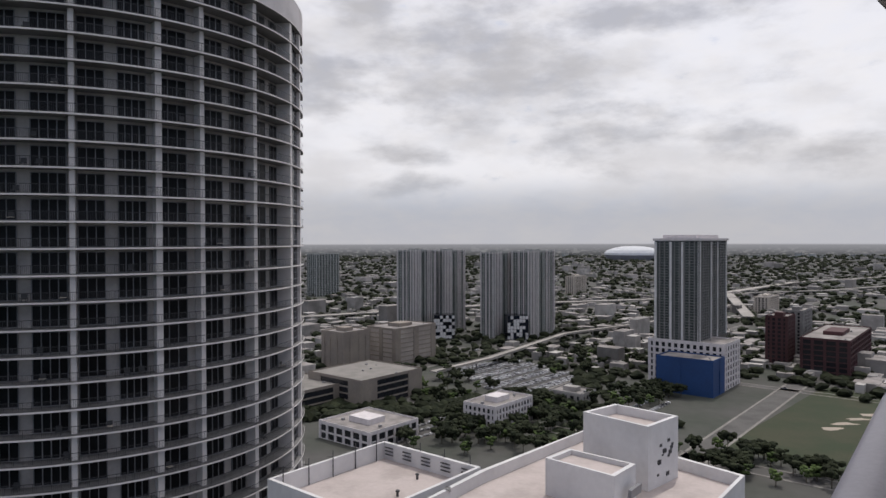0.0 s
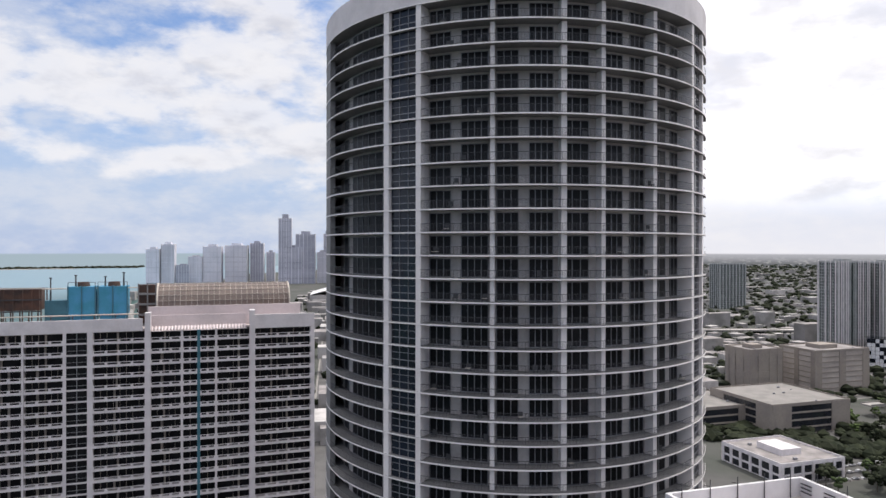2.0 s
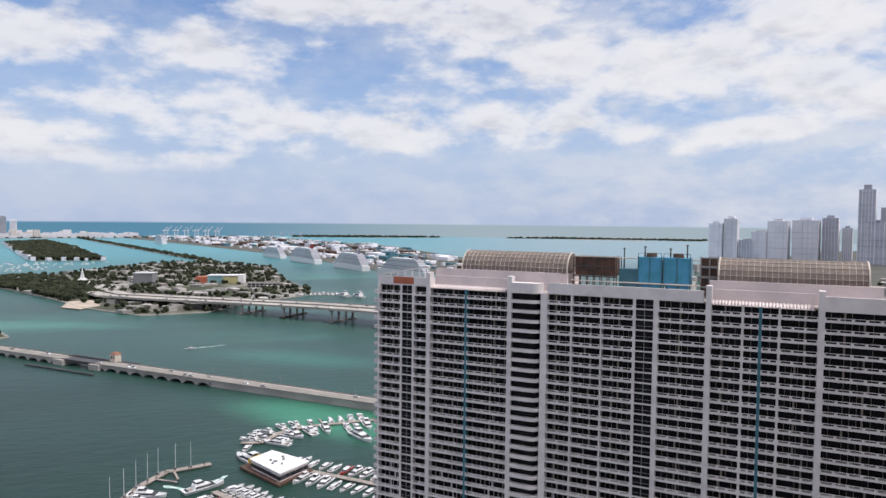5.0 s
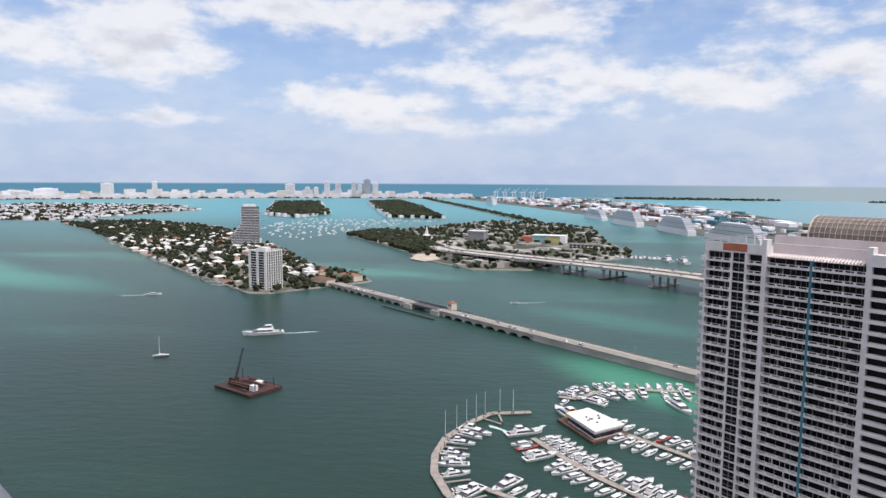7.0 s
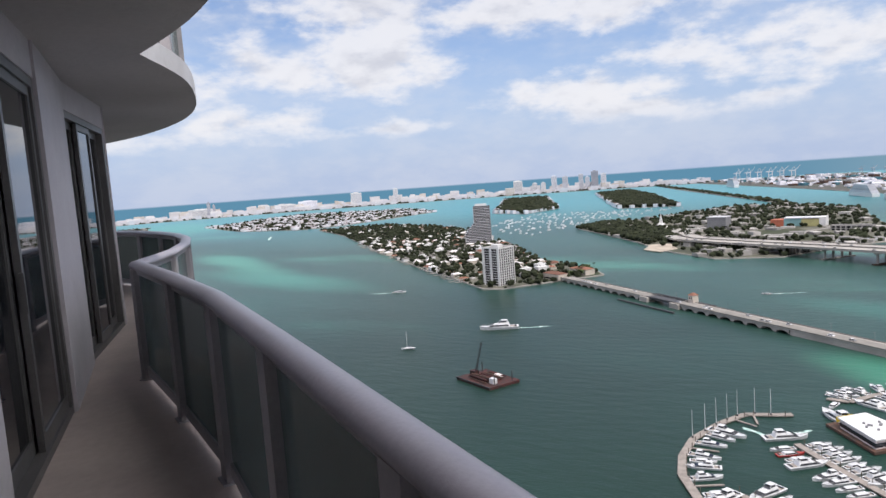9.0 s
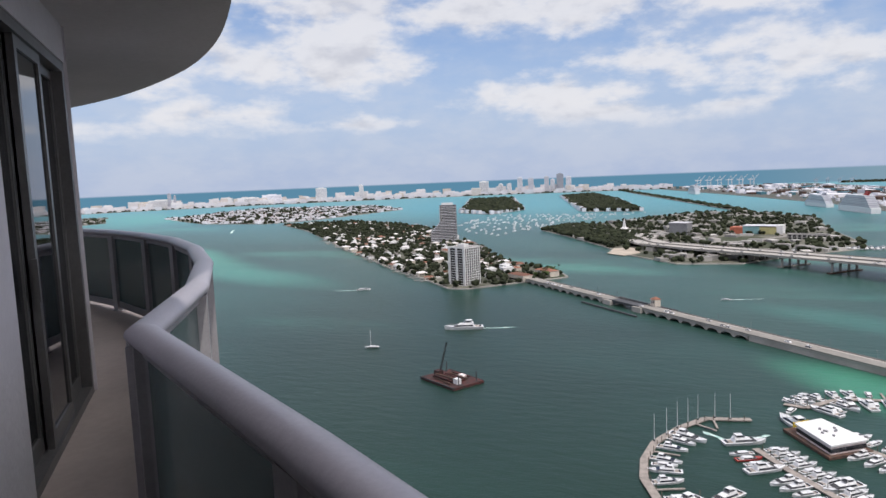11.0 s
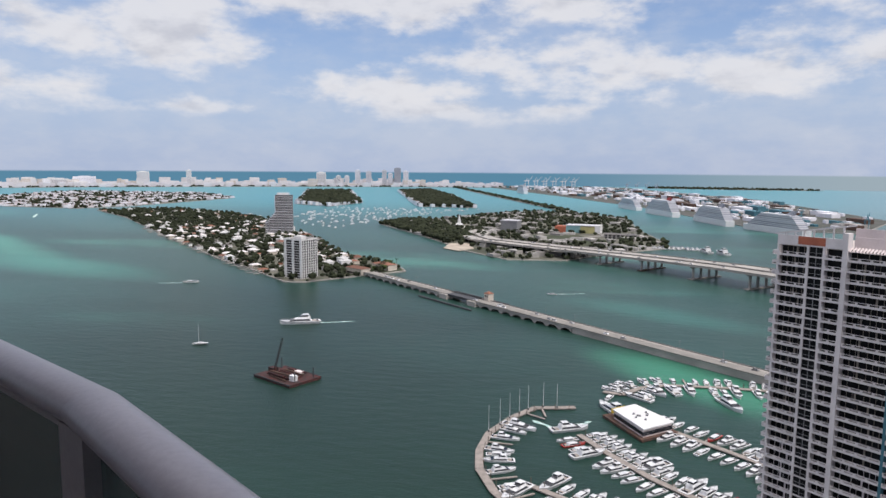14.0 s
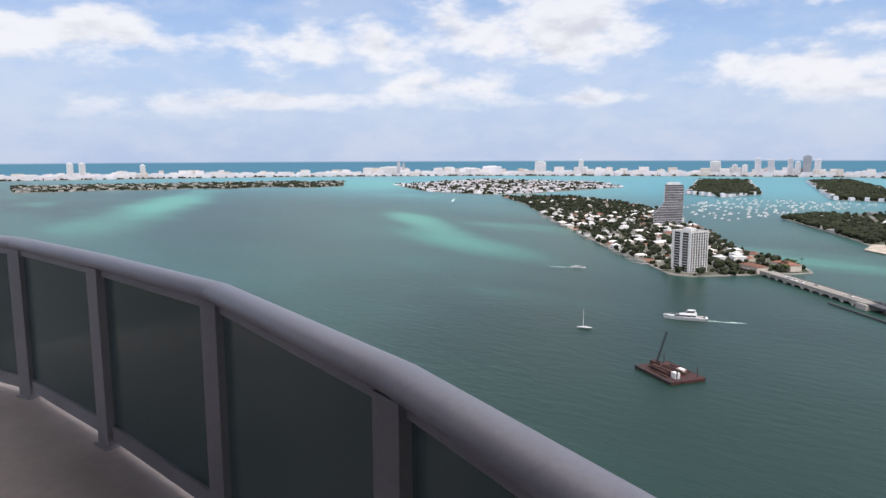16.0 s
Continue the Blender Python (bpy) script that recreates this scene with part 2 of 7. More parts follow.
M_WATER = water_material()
M_LAND = material("city_ground", (0.075, 0.072, 0.068), 0.95, second=(0.045, 0.052, 0.04), scale=0.012, fine=0.11)
M_ISLAND = material("island_soil", (0.13, 0.125, 0.10), 0.95, second=(0.035, 0.040, 0.024), scale=0.02, fine=0.2)
M_SAND = material("sand", (0.42, 0.36, 0.30), 0.95, scale=0.05)
M_GRASS = material("mown_grass", (0.024, 0.036, 0.014), 0.95, second=(0.040, 0.043, 0.021), scale=0.03, fine=0.6)
M_ROAD = material("asphalt_road", (0.105, 0.10, 0.097), 0.9, second=(0.070, 0.067, 0.064), scale=0.06)
M_PAVE = material("concrete_pavement", (0.23, 0.215, 0.20), 0.9, scale=0.1)
M_LEAF = material("foliage", (0.030, 0.035, 0.020), 0.9, second=(0.013, 0.017, 0.010), scale=0.12, fine=1.2, vary=0.35, island=True, spec=0.1)
M_LEAF2 = material("bright_foliage", (0.07, 0.10, 0.035), 0.9, second=(0.04, 0.055, 0.026), scale=0.15, fine=1.2, vary=0.3, spec=0.1, island=True)
M_BARK = material("bark", (0.12, 0.10, 0.08), 0.95, scale=0.8)
M_WHITE = material("white_painted_concrete", (0.64, 0.60, 0.61), 0.75, second=(0.55, 0.515, 0.525), scale=0.25, bump=0.1)
M_WHITE2 = material("white_render", (0.66, 0.65, 0.66), 0.8, second=(0.55, 0.54, 0.55), scale=0.12)
M_PINK = material("pale_pink_render", (0.66, 0.57, 0.57), 0.8, second=(0.56, 0.49, 0.49), scale=0.15)
M_GREYW = material("grey_wall_and_shade", (0.22, 0.215, 0.215), 0.8, second=(0.17, 0.165, 0.165), scale=0.2)
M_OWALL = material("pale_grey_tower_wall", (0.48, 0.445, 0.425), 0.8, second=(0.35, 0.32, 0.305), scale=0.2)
M_EDGE = material("white_tower_edge", (0.74, 0.70, 0.69), 0.7, second=(0.66, 0.62, 0.61), scale=0.15)
M_DARKGL = material("dark_window_glass", (0.005, 0.005, 0.006), 0.3, second=(0.013, 0.013, 0.015), scale=0.3, spec=0.13, vary=0.3)
M_BLUEGL = material("blue_window_glass", (0.011, 0.014, 0.024), 0.12, second=(0.007, 0.009, 0.014), scale=0.2, spec=0.4, vary=0.25)
M_FRAME = material("grey_window_frame", (0.22, 0.22, 0.235), 0.5, scale=0.5)
M_RAILS = material("dark_balcony_railing", (0.05, 0.05, 0.055), 0.6, scale=0.5)
M_TEAL = material("teal_downpipe", (0.05, 0.16, 0.21), 0.6, scale=0.3)
M_BLUE = material("blue_cladding", (0.014, 0.055, 0.18), 0.6, second=(0.012, 0.045, 0.15), scale=0.05)
M_CYAN = material("cyan_painted_steel", (0.055, 0.25, 0.42), 0.6, second=(0.035, 0.22, 0.32), scale=0.3)
M_RUST = material("rusty_steel", (0.10, 0.05, 0.035), 0.85, second=(0.05, 0.035, 0.03), scale=0.4)
M_RED = material("red_paint", (0.35, 0.035, 0.03), 0.6, scale=0.4)
M_ORANGE = material("orange_sheeting", (0.40, 0.12, 0.07), 0.8, scale=0.2)
M_VAULT = material("bronze_vault_glazing", (0.16, 0.12, 0.10), 0.35, second=(0.12, 0.09, 0.08), scale=0.3)
M_CREAM = material("cream_vault_rib", (0.55, 0.49, 0.43), 0.7, scale=0.4)
M_BEIGE = material("beige_concrete", (0.27, 0.235, 0.20), 0.85, second=(0.22, 0.19, 0.17), scale=0.06)
M_ROOFG = material("gravel_roof", (0.30, 0.275, 0.265), 0.95, second=(0.17, 0.155, 0.15), scale=0.08, fine=0.9)
M_ROOFP = material("pinkish_roof_membrane", (0.48, 0.42, 0.405), 0.9, second=(0.38, 0.33, 0.315), scale=0.22, fine=2.0)
M_TERRA = material("terracotta_tiles", (0.20, 0.090, 0.060), 0.9, scale=0.3, vary=0.3)
M_BRICKR = material("dark_red_cladding", (0.075, 0.030, 0.034), 0.8, scale=0.1)
M_DECK = material("weathered_dock_planks", (0.28, 0.245, 0.225), 0.9, second=(0.20, 0.175, 0.16), scale=0.4, fine=3)
M_BRIDGE = material("bridge_concrete", (0.36, 0.335, 0.315), 0.9, second=(0.26, 0.245, 0.23), scale=0.04, fine=0.5)
M_HULL = material("white_gelcoat", (0.66, 0.66, 0.68), 0.25, scale=0.6, vary=0.06)
M_TINT = material("dark_glass_and_shade", (0.02, 0.022, 0.028), 0.1, scale=0.5)
# distance haze is mixed into the next two colours, paler and bluer
M_HAZET = material("haze_paled_white", (0.62, 0.61, 0.66), 0.9, second=(0.54, 0.54, 0.59), scale=0.02, vary=0.2)
M_HAZED = material("haze_paled_blue_grey", (0.38, 0.385, 0.44), 0.9, second=(0.31, 0.315, 0.37), scale=0.02, vary=0.25)
M_CITYW = material("whitewashed_walls", (0.36, 0.34, 0.33), 0.9, second=(0.22, 0.21, 0.20), scale=0.05, vary=0.45, island=True)
M_STEELW = material("white_crane_steel", (0.62, 0.64, 0.68), 0.7, scale=0.2)
M_CAR = material("car_paint", (0.42, 0.42, 0.44), 0.3, second=(0.36, 0.36, 0.38), scale=0.4, vary=0.75, island=True)
M_RAILP = material("grey_painted_handrail", (0.37, 0.345, 0.39), 0.35, second=(0.325, 0.305, 0.345), scale=1.5, fine=60, bump=0.05, spec=0.5)
M_POST = material("grey_painted_post", (0.34, 0.325, 0.345), 0.5, scale=1.5, fine=50, bump=0.05)
M_SLAB = material("balcony_floor_concrete", (0.53, 0.45, 0.41), 0.85, second=(0.43, 0.365, 0.335), scale=0.9, fine=14, bump=0.15)
M_SOFFIT = material("soffit_stucco", (0.58, 0.55, 0.55), 0.9, second=(0.50, 0.48, 0.48), scale=0.5, fine=22, bump=0.35)
M_SLABEDGE = material("white_slab_edge", (0.72, 0.71, 0.72), 0.8, second=(0.58, 0.57, 0.57), scale=0.8, fine=20, bump=0.1)
M_WALL = material("grey_stucco_wall", (0.66, 0.63, 0.66), 0.85, second=(0.56, 0.53, 0.56), scale=0.8, fine=25, bump=0.3)
M_DOORGL = material("dark_sliding_door_glass", (0.010, 0.012, 0.015), 0.03, scale=0.5, spec=0.9)
M_DOORFR = material("bronze_grey_door_frame", (0.17, 0.165, 0.165), 0.4, metal=0.3, scale=2.0, fine=40)
M_RAILGL = glass("grey_green_balcony_glass", (0.42, 0.54, 0.52), 0.5, 0.12)


# ---- mesh helpers ----
class Geo:
    """Collects faces with material slots for one mesh."""

    def __init__(self):
        self.v, self.f, self.m = [], [], []

    def add(self, verts, faces, slot=0):
        n = len(self.v)
        self.v += [tuple(p) for p in verts]
        self.f += [tuple(i + n for i in q) for q in faces]
        self.m += [slot] * len(faces)

    def prism(self, poly, z0, z1, slot=0, top=None):
        n = len(poly)
        a = sum(poly[i][0] * poly[(i + 1) % n][1] - poly[(i + 1) % n][0] * poly[i][1] for i in range(n))
        if a < 0:
            poly = poly[::-1]
        vs = [(x, y, z0) for x, y in poly] + [(x, y, z1) for x, y in poly]
        self.add(vs, [(i, (i + 1) % n, n + (i + 1) % n, n + i) for i in range(n)] + [tuple(range(n))[::-1]], slot)
        self.add([(x, y, z1) for x, y in poly], [tuple(range(n))], slot if top is None else top)

    def box(self, x0, x1, y0, y1, z0, z1, slot=0, m=None, top=None):
        vs = [(x, y, z) for z in (z0, z1) for x, y in ((x0, y0), (x1, y0), (x1, y1), (x0, y1))]
        if m is not None:
            vs = [m @ Vector(p) for p in vs]
        self.add(vs, [(0, 1, 5, 4), (1, 2, 6, 5), (2, 3, 7, 6), (3, 0, 4, 7), (3, 2, 1, 0)], slot)
        self.add(vs[4:], [(0, 1, 2, 3)], slot if top is None else top)

    def beam(self, a, b, w, slot=0, h=None):
        a, b = Vector(a), Vector(b)
        m = Matrix.Translation(a) @ (b - a).to_track_quat("X", "Z").to_matrix().to_4x4()
        h = h or w
        self.box(0, (b - a).length, -w / 2, w / 2, -h / 2, h / 2, slot, m)

    def tube(self, a, b, r0, r1, n=8, slot=0):
        a, b = Vector(a), Vector(b)
        q = (b - a).to_track_quat("Z", "Y").to_matrix()
        vs = [a + q @ Vector((r0 * math.cos(i * 2 * math.pi / n), r0 * math.sin(i * 2 * math.pi / n), 0)) for i in range(n)]
        vs += [b + q @ Vector((r1 * math.cos(i * 2 * math.pi / n), r1 * math.sin(i * 2 * math.pi / n), 0)) for i in range(n)]
        self.add(vs, [(i, (i + 1) % n, n + (i + 1) % n, n + i) for i in range(n)] + [tuple(range(n))[::-1], tuple(range(n, 2 * n))], slot)

    def mesh(self, name, *mats, smooth=False):
        me = bpy.data.meshes.new(name)
        me.from_pydata(self.v, [], self.f)
        for m in mats:
            me.materials.append(m)
        me.polygons.foreach_set("material_index", self.m)
        if smooth:
            me.polygons.foreach_set("use_smooth", [True] * len(me.polygons))
        me.update()
        return me


def part(name, geo, mats, parent=None, label="", smooth=False):
    mats = mats if isinstance(mats, (tuple, list)) else (mats,)
    ob = new(name, geo if isinstance(geo, bpy.types.Mesh) else geo.mesh(name, *mats, smooth=smooth))
    ob.parent = parent
    return tagged(ob, label)


def thing(name, label, category, m=None, group=""):
    ob = new(name)
    if m is not None:
        ob.matrix_world = m
    return tagged(ob, label, category, group)


def setting(name, geo, mats, smooth=False, label=""):
    return tagged(part(name, geo, mats, None, label, smooth), kind="structure")


def stuff(name, geo, mats, label, category, parent=None, smooth=False):
    ob = part(name, geo, mats, parent, label, smooth)
    return tagged(ob, "", category if parent is None else "", kind="stuff")


def offset_line(pts, d):
    """The polyline moved d to its left."""
    out = []
    for i, p in enumerate(pts):
        p = Vector(p)
        a = (p - Vector(pts[i - 1])).normalized() if i else None
        b = (Vector(pts[i + 1]) - p).normalized() if i < len(pts) - 1 else None
        na = Vector((-a.y, a.x)) if a else None
        nb = Vector((-b.y, b.x)) if b else None
        if na and nb:
            n = (na + nb).normalized()
            n = n / max(0.4, n.dot(na))
        else:
            n = na or nb
        out.append(p + n * d)
    return out


def at(x, y, z=0.0, yaw=0.0):
    return Matrix.Translation((x, y, z)) @ Matrix.Rotation(radians(yaw), 4, "Z")


def inside(x, y, poly):
    hit = False
    for i in range(len(poly)):
        (x0, y0), (x1, y1) = poly[i - 1], poly[i]
        if (y0 > y) != (y1 > y) and x < (x1 - x0) * (y - y0) / (y1 - y0) + x0:
            hit = not hit
    return hit


def scatter(poly, n, rnd, gap=0.0, tries=40):
    xs, ys = [p[0] for p in poly], [p[1] for p in poly]
    out = []
    for _ in range(n * tries):
        if len(out) >= n:
            break
        x, y = rnd.uniform(min(xs), max(xs)), rnd.uniform(min(ys), max(ys))
        if inside(x, y, poly) and (not gap or all((x - a) ** 2 + (y - b) ** 2 > gap * gap for a, b in out)):
            out.append((x, y))
    return out


ICO = bmesh.new()
bmesh.ops.create_icosphere(ICO, subdivisions=1, radius=1.0)
ICO_V, ICO_F = [v.co.copy() for v in ICO.verts], [[v.index for v in f.verts] for f in ICO.faces]
ICO.free()


def clump(g, x, y, z, r, rnd, slot=0, flat=0.8):
    a = rnd.uniform(0, 6.28)
    ca, sa = math.cos(a), math.sin(a)
    vs = []
    for v in ICO_V:
        k = r * rnd.uniform(0.7, 1.25)
        vs.append((x + (v.x * ca - v.y * sa) * k, y + (v.x * sa + v.y * ca) * k, z + v.z * k * flat))
    g.add(vs, ICO_F, slot)


# ---- ground and water ----
g = Geo()
n = 96
g.add([(0, 0, 0)] + [(4950 * math.cos(i * 2 * math.pi / n), 4950 * math.sin(i * 2 * math.pi / n), 0) for i in range(n)], [(0, i + 1, (i + 1) % n + 1) for i in range(n)])
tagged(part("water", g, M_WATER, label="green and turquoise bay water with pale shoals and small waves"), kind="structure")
SHORE = [(-60, -4900), (60, -1500), (20, -500), (-60, -160), (-215, -110), (-222, 150), (-330, 190), (-420, 420), (-700, 700), (-1250, 950), (-1900, 1500), (-2500, 2300), (-2900, 3950)]
rim = [(4900 * math.cos(radians(a)), 4900 * math.sin(radians(a))) for a in range(124, -88, -4)]
g = Geo()
g.prism(SHORE + rim, -1.0, 1.5)
setting("ground", g, M_LAND, label="flat city ground with streets and green lots")


# ---- own balcony ----
FLOOR_Z, TOP_Z, SOFFIT_Z = 123.43, 124.5, 126.25
LOBE_1 = [(4.20, 4.75), (3.25, 4.00), (2.35, 3.15), (1.51, 2.20), (0.72, 1.22), (-0.04, 0.22), (-0.78, -0.78), (-1.48, -1.97), (-2.12, -3.05), (-2.77, -4.17), (-3.34, -5.33), (-3.94, -6.64)]
LOBE_2 = [(-3.94, -6.64), (-4.80, -7.35), (-5.64, -8.25), (-6.40, -9.23), (-7.02, -10.26), (-7.50, -11.35), (-7.90, -12.55), (-8.16, -13.78), (-8.30, -15.16), (-8.20, -16.42), (-8.05, -17.62), (-7.60, -18.90)]
WALL_LINE = [(6.0, 3.3), (3.9, 2.3), (2.3, 0.5), (0.9, -1.4), (-0.6, -3.3), (-1.75, -4.75), (-3.0, -6.45), (-3.97, -7.87), (-5.38, -9.5), (-5.75, -11.0), (-5.95, -13.0), (-5.9, -15.5), (-5.5, -18.2)]


def slab_outline(extra):
    out = offset_line(LOBE_1, -extra)[:-1] + [Vector((-4.08 - extra * 0.35, -6.62 + extra * 0.25))] + offset_line(LOBE_2, -extra)[1:]
    return out


def smooth_line(pts, k=4):
    out = []
    for i in range(len(pts) - 1):
        p0, p1, p2, p3 = (Vector(pts[max(0, min(len(pts) - 1, j))]) for j in (i - 1, i, i + 1, i + 2))
        for s in range(k):
            u = s / k
            out.append(0.5 * ((2 * p1) + (p2 - p0) * u + (2 * p0 - 5 * p1 + 4 * p2 - p3) * u * u + (3 * p1 - p0 - 3 * p2 + p3) * u ** 3))
    return out + [Vector(pts[-1])]


def lobe_plate(z0, z1, extra, name, mats, label):
    a = smooth_line(offset_line(LOBE_1, -extra)[:-1] + [Vector((-3.94 - extra * 0.1, -6.42 + extra * 0.1))])
    b = smooth_line([Vector((-3.94 - extra * 0.1, -6.42 + extra * 0.1))] + offset_line(LOBE_2, -extra)[1:])
    outer = [(p.x, p.y) for p in a + b[1:]]
    back = [(x + 0.6, y - 0.4) for x, y in WALL_LINE][::-1]
    g = Geo()
    poly = outer + back
    n = len(poly)
    ar = sum(poly[i][0] * poly[(i + 1) % n][1] - poly[(i + 1) % n][0] * poly[i][1] for i in range(n))
    if ar < 0:
        poly = poly[::-1]
    g.add([(x, y, z1) for x, y in poly], [tuple(range(n))], 0)
    g.add([(x, y, z0) for x, y in poly], [tuple(range(n))[::-1]], 1)
    g.add([(x, y, z0) for x, y in poly] + [(x, y, z1) for x, y in poly], [(i, (i + 1) % n, n + (i + 1) % n, n + i) for i in range(n)], 2)
    return setting(name, g, mats, label=label)


lobe_plate(FLOOR_Z - 0.2, FLOOR_Z, 0.05, "floor", (M_SLAB, M_SOFFIT, M_SLABEDGE), "worn bare concrete balcony floor")
lobe_plate(SOFFIT_Z, SOFFIT_Z + 0.2, 0.25, "ceiling", (M_SLAB, M_SOFFIT, M_SLABEDGE), "rough grey soffit of the balcony above with scalloped white edge")


def handrail(mid, start, end, name, label, FLOOR_Z=FLOOR_Z, TOP_Z=TOP_Z):
    """A balustrade: rounded rail, posts at the joints, glass between with slim channels."""
    t = thing(name, label, "balustrade")
    prof = [(0.066 * math.cos(a), 0.041 * math.sin(a)) for a in np.linspace(0, 2 * math.pi, 15)[:-1]]
    for i in range(len(mid) - 1):
        g = Geo()
        a, b = mid[i], mid[i + 1]
        rings = []
        for p, k in ((a, i), (b, i + 1)):
            d1 = (mid[k] - mid[k - 1]).normalized() if k else start
            d2 = (mid[k + 1] - mid[k]).normalized() if k < len(mid) - 1 else end
            bis = (d1 + d2).normalized()
            side = Vector((-bis.y, bis.x, 0)) / max(0.5, bis.dot(d1))
            rings.append([Vector((p.x, p.y, TOP_Z - 0.042)) + side * u + Vector((0, 0, w)) for u, w in prof])
        m = len(prof)
        g.add(rings[0] + rings[1], [(j, j + m, (j + 1) % m + m, (j + 1) % m) for j in range(m)])
        part("rail", g, M_RAILP, t, smooth=True)
    for i in range(len(mid)):
        j = min(i, len(mid) - 2)
        d = (mid[j + 1] - mid[j]).normalized()
        m = Matrix.Translation((mid[i].x, mid[i].y, 0)) @ d.to_track_quat("X", "Z").to_matrix().to_4x4()
        g = Geo()
        g.box(-0.062, 0.062, -0.05, 0.05, FLOOR_Z, TOP_Z - 0.075, 0, m)
        g.box(-0.07, 0.07, -0.07, 0.07, FLOOR_Z, FLOOR_Z + 0.012, 0, m)
        part("post", g, M_POST, t)
    for i in range(len(mid) - 1):
        a, b = mid[i], mid[i + 1]
        d = (b - a).normalized()
        L = (b - a).length
        m = Matrix.Translation((a.x, a.y, 0)) @ d.to_track_quat("X", "Z").to_matrix().to_4x4()
        g = Geo()
        g.box(0.05, L - 0.05, -0.02, 0.02, FLOOR_Z + 0.045, FLOOR_Z + 0.125, 0, m)
        part("bottom_channel", g, M_POST, t)
        g = Geo()
        g.box(0.05, L - 0.05, -0.02, 0.02, TOP_Z - 0.115, TOP_Z - 0.08, 0, m)
        part("top_channel", g, M_POST, t)
        g = Geo()
        g.box(0.055, L - 0.055, -0.005, 0.005, FLOOR_Z + 0.125, TOP_Z - 0.115, 0, m)
        part("glass_panel", g, M_RAILGL, t)
        g = Geo()
        g.box(0.050, 0.060, -0.009, 0.009, FLOOR_Z + 0.125, TOP_Z - 0.115, 0, m)
        part("gasket", g, M_TINT, t)
    return t


RAIL = [Vector((p.x, p.y, 0)) for p in offset_line(LOBE_1 + LOBE_2[1:], 0.055)]
RAIL_DIR = [(RAIL[i + 1] - RAIL[i]).normalized() for i in range(len(RAIL) - 1)]
KINK = len(LOBE_1) - 1
handrail(RAIL[:KINK + 1], RAIL_DIR[0], RAIL_DIR[KINK], "balustrade", "curved balcony balustrade with a rounded grey rail and tinted glass panels")
handrail(RAIL[KINK:], RAIL_DIR[KINK - 1], RAIL_DIR[-1], "balustrade", "bulging balcony balustrade with rounded grey rail and glass panels")


STOREY = SOFFIT_Z + 0.2 - FLOOR_Z
UPPER = offset_line(LOBE_2, -0.12)[1:7]
handrail([Vector((p.x, p.y, 0)) for p in UPPER], RAIL_DIR[KINK + 1], RAIL_DIR[KINK + 5], "balustrade", "balustrade of the balcony above with pale glass panels", FLOOR_Z + STOREY, TOP_Z + STOREY)


def sliding_door(a, b, panes, name):
    """A bronze-framed sliding glass door in the balcony wall."""
    a, b = Vector((*a, 0)), Vector((*b, 0))
    d = b - a
    L = d.length
    m = Matrix.Translation((a.x, a.y, 0)) @ d.to_track_quat("X", "Z").to_matrix().to_4x4()
    z0, z1 = FLOOR_Z, SOFFIT_Z - 0.28
    g = Geo()
    for x0, x1, za, zb in ((0, 0.07, z0, z1), (L - 0.07, L, z0, z1), (0.07, L - 0.07, z1 - 0.07, z1), (0.07, L - 0.07, z0, z0 + 0.06)):
        g.box(x0, x1, -0.07, 0.07, za, zb, 0, m)
    t = setting(name, g, M_DOORFR, label="grey metal frame of a sliding balcony door")
    w = (L - 0.14) / panes
    for i in range(panes):
        g = Geo()
        x0, o = 0.07 + i * w, -0.03 if i % 2 else 0.025
        for u0, u1, za, zb in ((x0, x0 + 0.06, z0 + 0.06, z1 - 0.07), (x0 + w - 0.06, x0 + w, z0 + 0.06, z1 - 0.07), (x0 + 0.06, x0 + w - 0.06, z0 + 0.06, z0 + 0.16), (x0 + 0.06, x0 + w - 0.06, z1 - 0.14, z1 - 0.07)):
            g.box(u0, u1, o - 0.02, o + 0.02, za, zb, 0, m)
        part("sash", g, M_DOORFR, t)
        g = Geo()
        g.box(x0 + 0.06, x0 + w - 0.06, o - 0.006, o + 0.006, z0 + 0.16, z1 - 0.14, 0, m)
        part("pane", g, M_DOORGL, t, "dark reflecting glass")
    g = Geo()
    g.box(0.07 + w - 0.045, 0.07 + w - 0.015, -0.065, -0.035, z0 + 0.95, z0 + 1.2, 0, m)
    part("door_handle", g, M_DOORFR, t)


def wall_piece(a, b, name, depth=0.35, proud=0.0):
    a, b = Vector((*a, 0)), Vector((*b, 0))
    d = b - a
    m = Matrix.Translation((a.x, a.y, 0)) @ d.to_track_quat("X", "Z").to_matrix().to_4x4()
    g = Geo()
    g.box(0, d.length, -proud, depth, FLOOR_Z, SOFFIT_Z, 0, m)
    return setting(name, g, M_WALL, label="grey stucco balcony wall")


def header(a, b, name):
    a, b = Vector((*a, 0)), Vector((*b, 0))
    d = b - a
    m = Matrix.Translation((a.x, a.y, 0)) @ d.to_track_quat("X", "Z").to_matrix().to_4x4()
    g = Geo()
    g.box(0, d.length, -0.08, 0.35, SOFFIT_Z - 0.28, SOFFIT_Z, 0, m)
    setting(name, g, M_WALL)


def along(a, b, u):
    return (a[0] + (b[0] - a[0]) * u, a[1] + (b[1] - a[1]) * u)


